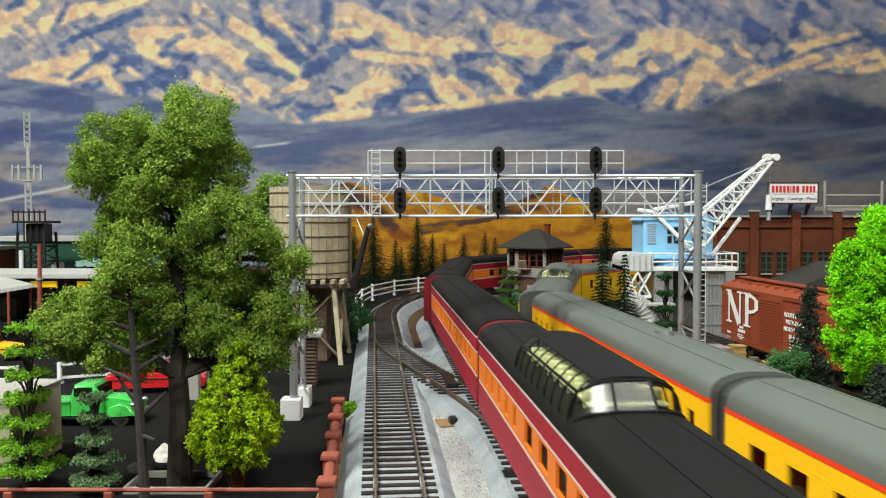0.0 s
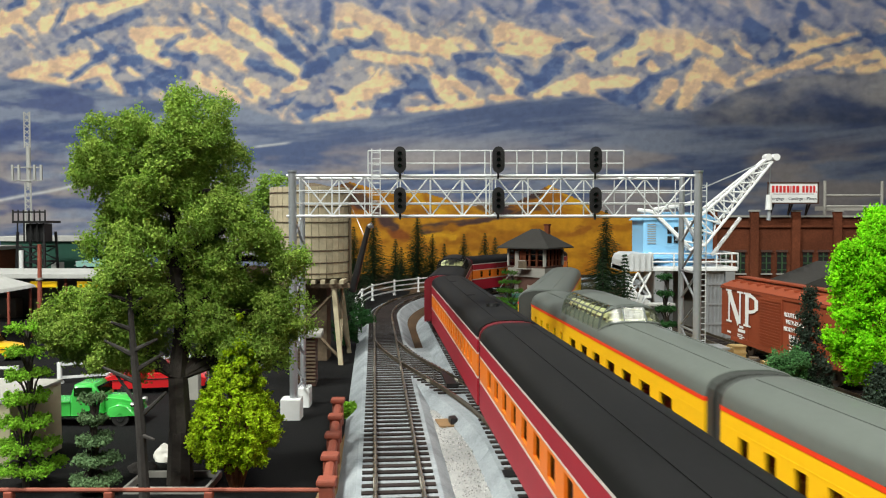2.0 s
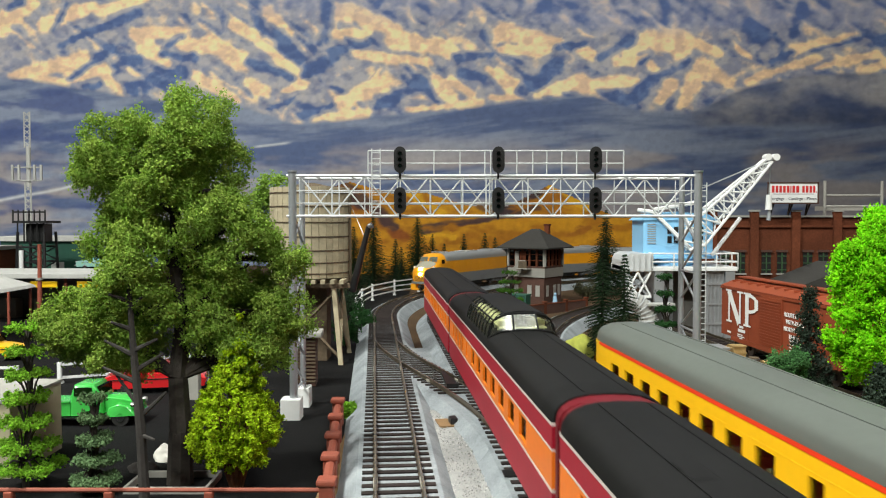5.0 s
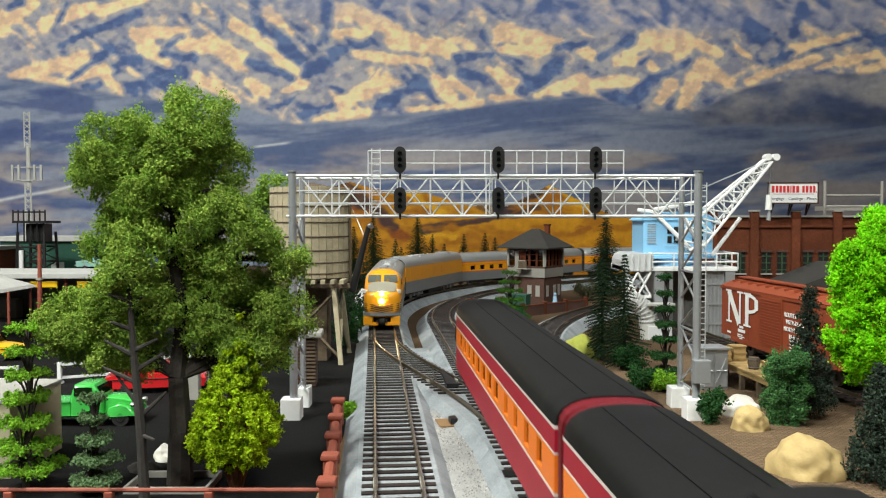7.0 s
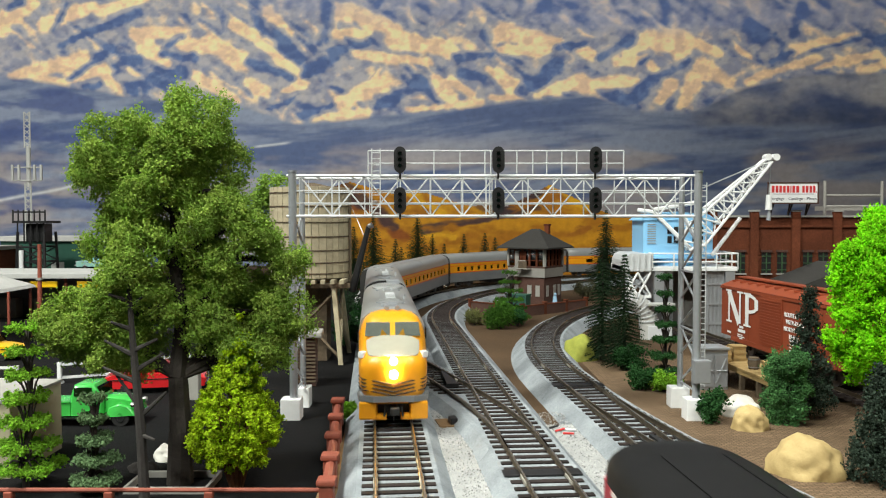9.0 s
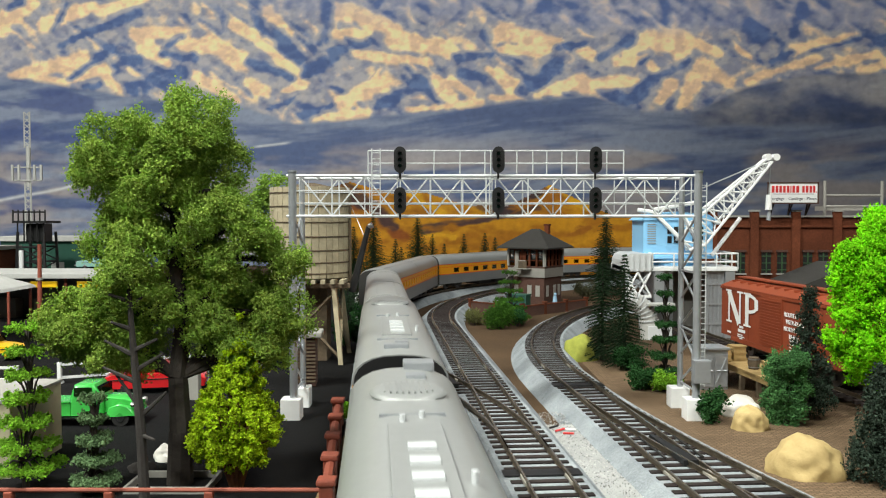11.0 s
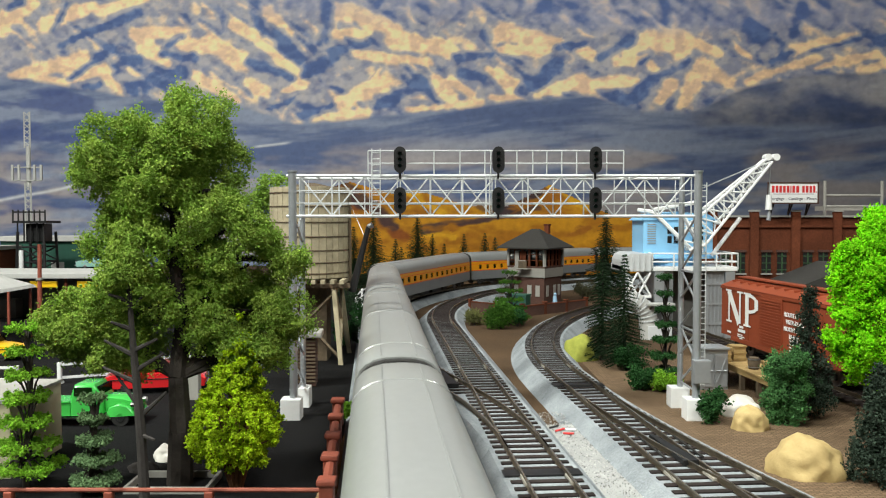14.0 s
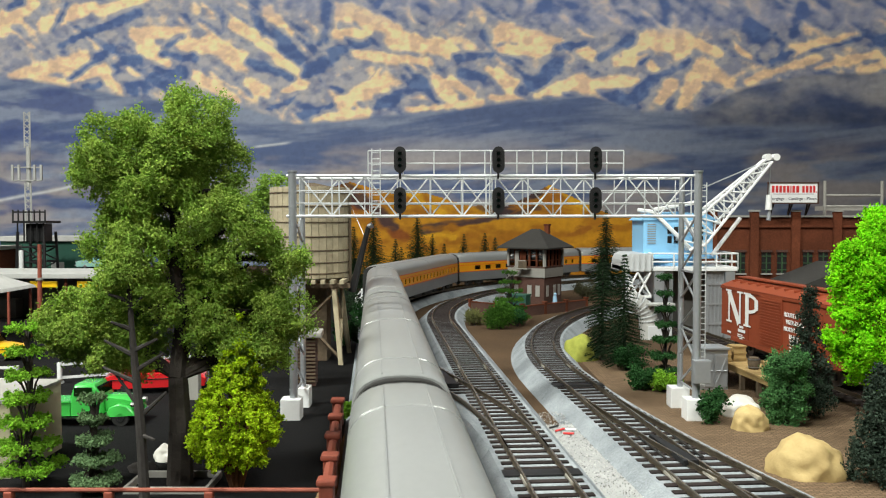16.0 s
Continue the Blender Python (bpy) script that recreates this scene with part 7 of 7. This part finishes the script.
# ---- the town on the far side of the yard ----
def shop():
    s = thing("shop_canopy", at(-40.0, 84.0, -1.0), "flat white shop canopy on brown posts", "canopy")
    part("canopy_slab", bx(B(), 0, 0, 4.7, 17, 9, 0.45, bevel=0.05), M_PALE, s)
    part("rear_wall", bx(B(), 0, 4.0, 2.2, 17, 0.4, 4.4), M_GREYWALL, s)
    for x in (-6, -1.5, 4, 8):
        part("canopy_post", rod(B(), (x, -3.8, 0), (x, -3.8, 4.5), 0.14, seg=8), M_RUST, s)
    for x in (-3.0, 2.0, 6.5):
        part("hanging_sign", bx(B(), x, -4.0, 3.9, 2.6, 0.3, 0.6, bevel=0.05), M_CARYELLOW, s, "yellow hanging sign")
    for x in (-5, 0, 4.5):
        part("counter", bx(B(), x, 2.0, 1.0, 3.2, 1.4, 2.0, bevel=0.05), M_SIDING, s)
    g = thing("green_shop", at(-56.5, 122, -1.0), "dark green shop building with white flat roof", "building")
    part("wall", bx(B(), 0, 0, 3.5, 12, 6, 7), M_GREENWALL, g)
    part("roof", bx(B(), 0, 0, 7.3, 12.8, 6.8, 0.7, bevel=0.05), M_PALE, g)
    part("door", bx(B(), 2, -3.05, 2.0, 1.8, 0.1, 4.0), M_PALE, g)
    b = thing("brick_shop", at(-66, 114, -1.0), "low brick shop with pale flat roof", "building")
    part("wall", bx(B(), 0, 0, 3.0, 13, 8, 6.0), M_BRICK, b)
    part("roof", bx(B(), 0, 0, 6.2, 13.6, 8.6, 0.5), M_SIDING, b)
    part("window", bx(B(), 3, -4.05, 3.2, 5, 0.1, 2.2), M_SMOKE, b)
    t = thing("tent", at(-38.2, 69.0, -1.0), "white square tent canopy on a brown pole", "tent")
    part("tent_top", loft(B(), [[(-3.4, -3, 4.3), (3.4, -3, 4.3), (3.4, 3, 4.3), (-3.4, 3, 4.3)], [(-3.2, -2.8, 4.55), (3.2, -2.8, 4.55), (3.2, 2.8, 4.55), (-3.2, 2.8, 4.55)], [(-0.2, -0.2, 5.9), (0.2, -0.2, 5.9), (0.2, 0.2, 5.9), (-0.2, 0.2, 5.9)]]), M_PALE, t)
    for x in (-3, 3):
        for y in (-2.6, 2.6):
            part("tent_pole", rod(B(), (x, y, 0), (x, y, 4.4), 0.12), M_RUST, t)
    p = thing("pole", at(-33.9, 70.5, -1.0), "tall brown wooden utility pole", "pole")
    part("shaft", rod(B(), (0, 0, 0), (0.1, 0, 8.0), 0.22, 0.16, 8), M_RUST, p)
    part("collar", rod(B(), (0.05, 0, 5.0), (0.05, 0, 5.2), 0.3, seg=8), M_SIDING, p)
    k = thing("kiosk", at(-34.6, 62.5, -1.0), "small bright blue kiosk", "kiosk")
    part("kiosk_body", bx(B(), 0, 0, 1.3, 1.4, 1.2, 2.6, bevel=0.05), M_SIGNBLUE, k)
    part("kiosk_window", bx(B(), 0.3, -0.61, 1.5, 0.5, 0.06, 1.4), M_PALE, k)
    part("kiosk_roof", bx(B(), 0, 0, 2.7, 1.6, 1.4, 0.15), M_BLACK, k)
    bxs = thing("flat_roof_building", at(-18.9, 34.6, -1.0), "plain beige block building with grey roof", "building")
    part("wall", bx(B(), 0, 0, 1.5, 4.2, 4.4, 3.0, bevel=0.03), M_BEIGE, bxs)
    part("roof", bx(B(), 0, 0, 3.05, 4.3, 4.5, 0.12), M_SIDING, bxs)
    for i in range(3):
        q = thing("cabinet", at(-14.0 + i * 0.9, 46.8 + i * 5, -0.95), "pale grey service cabinet on asphalt", "cabinet", "service cabinets")
        part("cabinet_body", bx(B(), 0, 0, 0.9, 0.8, 0.6, 1.8, bevel=0.04), M_SIDING, q)
        part("cabinet_lid", bx(B(), 0, 0, 1.85, 0.9, 0.7, 0.1), M_PALE, q)


shop()


def black_tower():
    t = thing("coal_tower", at(-54.0, 112, -1.0), "black steel scaffold tower with railed platform", "tower")
    for x in (-1.7, 1.7):
        for y in (-1.7, 1.7):
            part("leg", rod(B(), (x * 1.15, y * 1.15, 0), (x, y, 8.4), 0.2, seg=6), M_BLACK, t)
    for z in (2.0, 4.4, 6.4):
        for s in (-1, 1):
            part("girt", rod(B(), (-1.8, s * 1.75, z), (1.8, s * 1.75, z), 0.13), M_BLACK, t)
            part("brace", rod(B(), (-1.8, s * 1.75, z - 1.8), (1.8, s * 1.75, z), 0.1), M_BLACK, t)
            part("brace", rod(B(), (1.8, s * 1.75, z - 1.8), (-1.8, s * 1.75, z), 0.1), M_BLACK, t)
    part("bin", bx(B(), 0.3, 0, 8.3, 2.4, 2.4, 2.4, bevel=0.1), M_BLACK, t)
    for i in range(5):
        part("slat", bx(B(), -1.7 + i * 0.85, -1.75, 8.3, 0.16, 0.12, 2.8), M_BLACK, t)
    part("platform", bx(B(), 0, 0, 9.7, 4.4, 4.4, 0.3), M_BLACK, t)
    for i in range(7):
        part("rail_post", rod(B(), (-2.1 + i * 0.7, -2.1, 9.8), (-2.1 + i * 0.7, -2.1, 11.3), 0.1), M_BLACK, t)
    part("rail", rod(B(), (-2.1, -2.1, 11.0), (2.1, -2.1, 11.0), 0.1), M_BLACK, t)
    part("pipe", rod(B(), (-1.2, -1.9, 0), (-1.2, -1.9, 6), 0.3, seg=10), M_WHITE, t)
    m = thing("antenna_mast", at(-63.8, 130, -1.0), "white lattice antenna mast with panel antennas", "mast")
    for x, y in ((-0.45, -0.3), (0.45, -0.3), (0, 0.45)):
        part("mast_leg", rod(B(), (x, y, 21.0), (x, y, 26.5), 0.1), M_PALE, m)
        part("mast_leg", rod(B(), (x, y, 0), (x, y, 15.6), 0.12), M_PALE, m)
    part("mast_tube", rod(B(), (0, 0, 15.0), (0, 0, 21.3), 0.35, seg=10), M_PALE, m)
    for z in list(np.arange(21.2, 26.4, 0.9)) + list(np.arange(8, 15.4, 0.9)):
        part("lacing", rod(B(), (-0.45, -0.3, z), (0.45, -0.3, z + 0.8), 0.07), M_PALE, m)
        part("lacing", rod(B(), (0.45, -0.3, z), (-0.45, -0.3, z + 0.8), 0.07), M_PALE, m)
    for z in (16.0, 18.0):
        part("ring_bar", rod(B(), (-2.2, -0.5, z), (2.2, -0.5, z), 0.1), M_PALE, m)
    for x in (-2.2, -1.2, 1.2, 2.2):
        part("panel_antenna", bx(B(), x, -0.6, 17.2, 0.35, 0.3, 2.4, bevel=0.04), M_PALE, m)


black_tower()
rc = thing("louvred_hut", at(-7.9, 51.0, -1.0, 4), "small rust-brown louvred trackside hut with pale roof", "hut")
part("hut_body", bx(B(), -0.5, 0, 1.6, 1.4, 1.6, 3.0), M_BRICKDARK, rc)
for i in range(12):
    part("slat", bx(B(), -0.4, -0.83, 0.4 + i * 0.22, 1.2, 0.1, 0.1), M_WOODDARK, rc)
part("hut_roof", bx(B(), -0.4, -0.1, 3.2, 2.0, 2.0, 0.35, bevel=0.1), M_SIDING, rc)

# ---- loose surfaces near the tracks ----
def strip(name, k, s0, s1, a, b, z, m, label):
    """A bed of gravel between two offsets from a track."""
    n = int((s1 - s0) / 1.0) + 1
    v, f = [], []
    rng = np.random.RandomState(int(s0 * 7 + a * 13) % 1000)
    cols = 14
    for i in range(n):
        for j in range(cols):
            o = a + (b - a) * j / (cols - 1)
            x, y, _ = on_track(k, s0 + (s1 - s0) * i / (n - 1), o)
            edge = 0 if j in (0, cols - 1) else 1
            v.append((x, y, z + edge * rng.uniform(0, 0.03) - (1 - edge) * 0.2))
    for i in range(n - 1):
        for j in range(cols - 1):
            q = i * cols + j
            f.append((q, q + 1, q + cols + 1, q + cols))
    return tagged(raw(name, v, f, m), label, "gravel", kind="structure")


strip("gravel_bed", 1, 12, 43, 1.7, 3.8, -0.72, M_SAND, "pale crushed stone between two tracks")
strip("gravel_bed", 2, 12, 39.5, 1.75, 3.9, -0.72, M_SAND, "pale crushed stone between two tracks")
strip("gravel_bed", 1, 43, 64, 1.7, 3.6, -0.74, M_BALLAST, "grey ballast shoulder between two tracks")
rngp = np.random.RandomState(99)
pp = []
for k, s0, s1, a, b_ in ((1, 14, 43, 1.9, 3.6), (2, 14, 42, 1.8, 3.6)):
    for _ in range(3200):
        x, y, _h = on_track(k, rngp.uniform(s0, s1), rngp.uniform(a, b_))
        pp.append((x, y, -0.69))
v, f = crumbs(np.array(pp), 0.03, rngp)
tagged(raw("stones", v, f, mat("stone_chips", (0.34, 0.335, 0.33), 0.9, spec=0.2, var=0.25, island=0.75)), "scattered small pale stone chips", "stones", kind="stuff")
def turnout_fittings(k, s, off, label):
    x, y, h = on_track(k, s, off)
    t = thing("turnout_frog", at(x, y, 0, -h), label, "rail fitting", "turnout fittings")
    part("frog", loft(B(), [[(-0.05, yy, 0.0), (w, yy, 0.0), (w, yy, -0.2), (-0.05, yy, -0.2)] for yy, w in ((1.8, 0.1), (0, 0.35), (-2.2, 0.62))]), M_BLACK, t, "black frog casting")
    for u in (-0.55, 0.95):
        part("guard_rail", rod(B(), (u, -1.6, -0.06), (u, 1.6, -0.06), 0.05, seg=6), M_DARK, t)


turnout_fittings(3, 33.0, 0.25, "black frog and guard rails of the inner turnout")
turnout_fittings(1, 48.5, 3.2, "black frog and guard rails of the crossover")
for k_, s_, o_ in ((2, 30.4, 0.0), (3, 46.5, 0.0)):
    x_, y_, h_ = on_track(k_, s_, o_)
    tb = part("throw_bar", bx(B(), 0, 0, -0.20, 2.9, 0.75, 0.06, bevel=0.01), M_BLACK)
    tb.matrix_basis = at(x_, y_, 0, -h_)
    tagged(tb, "flat black throw bar across a turnout's points", "rail fitting", "turnout fittings")
sw = thing("switch_machine", at(0.1, 40.2, -0.75, 10), "small black point motor on a brown cork pad", "switch machine")
part("pad", bx(B(), 0, 0, 0.06, 0.75, 1.5, 0.1), M_CORK, sw)
part("motor", bx(B(), 0.35, -0.2, 0.25, 0.35, 0.7, 0.3, bevel=0.05), M_BLACK, sw)


for i, (x, y, m) in enumerate(((5.2, 38.6, M_SIGNRED), (5.5, 38.2, M_SIGNRED), (5.0, 39.2, M_BLACK), (5.7, 38.9, M_WHITE))):
    w = part("wire_scrap", rod(B(), (0, 0, 0), (0.45, 0.25 * (-1) ** i, 0.05), 0.05, seg=5), m)
    w.matrix_basis = at(x, y, -0.66)
    tagged(w, "short scrap of coloured wire on gravel", "wire", "wire scraps")

motions()
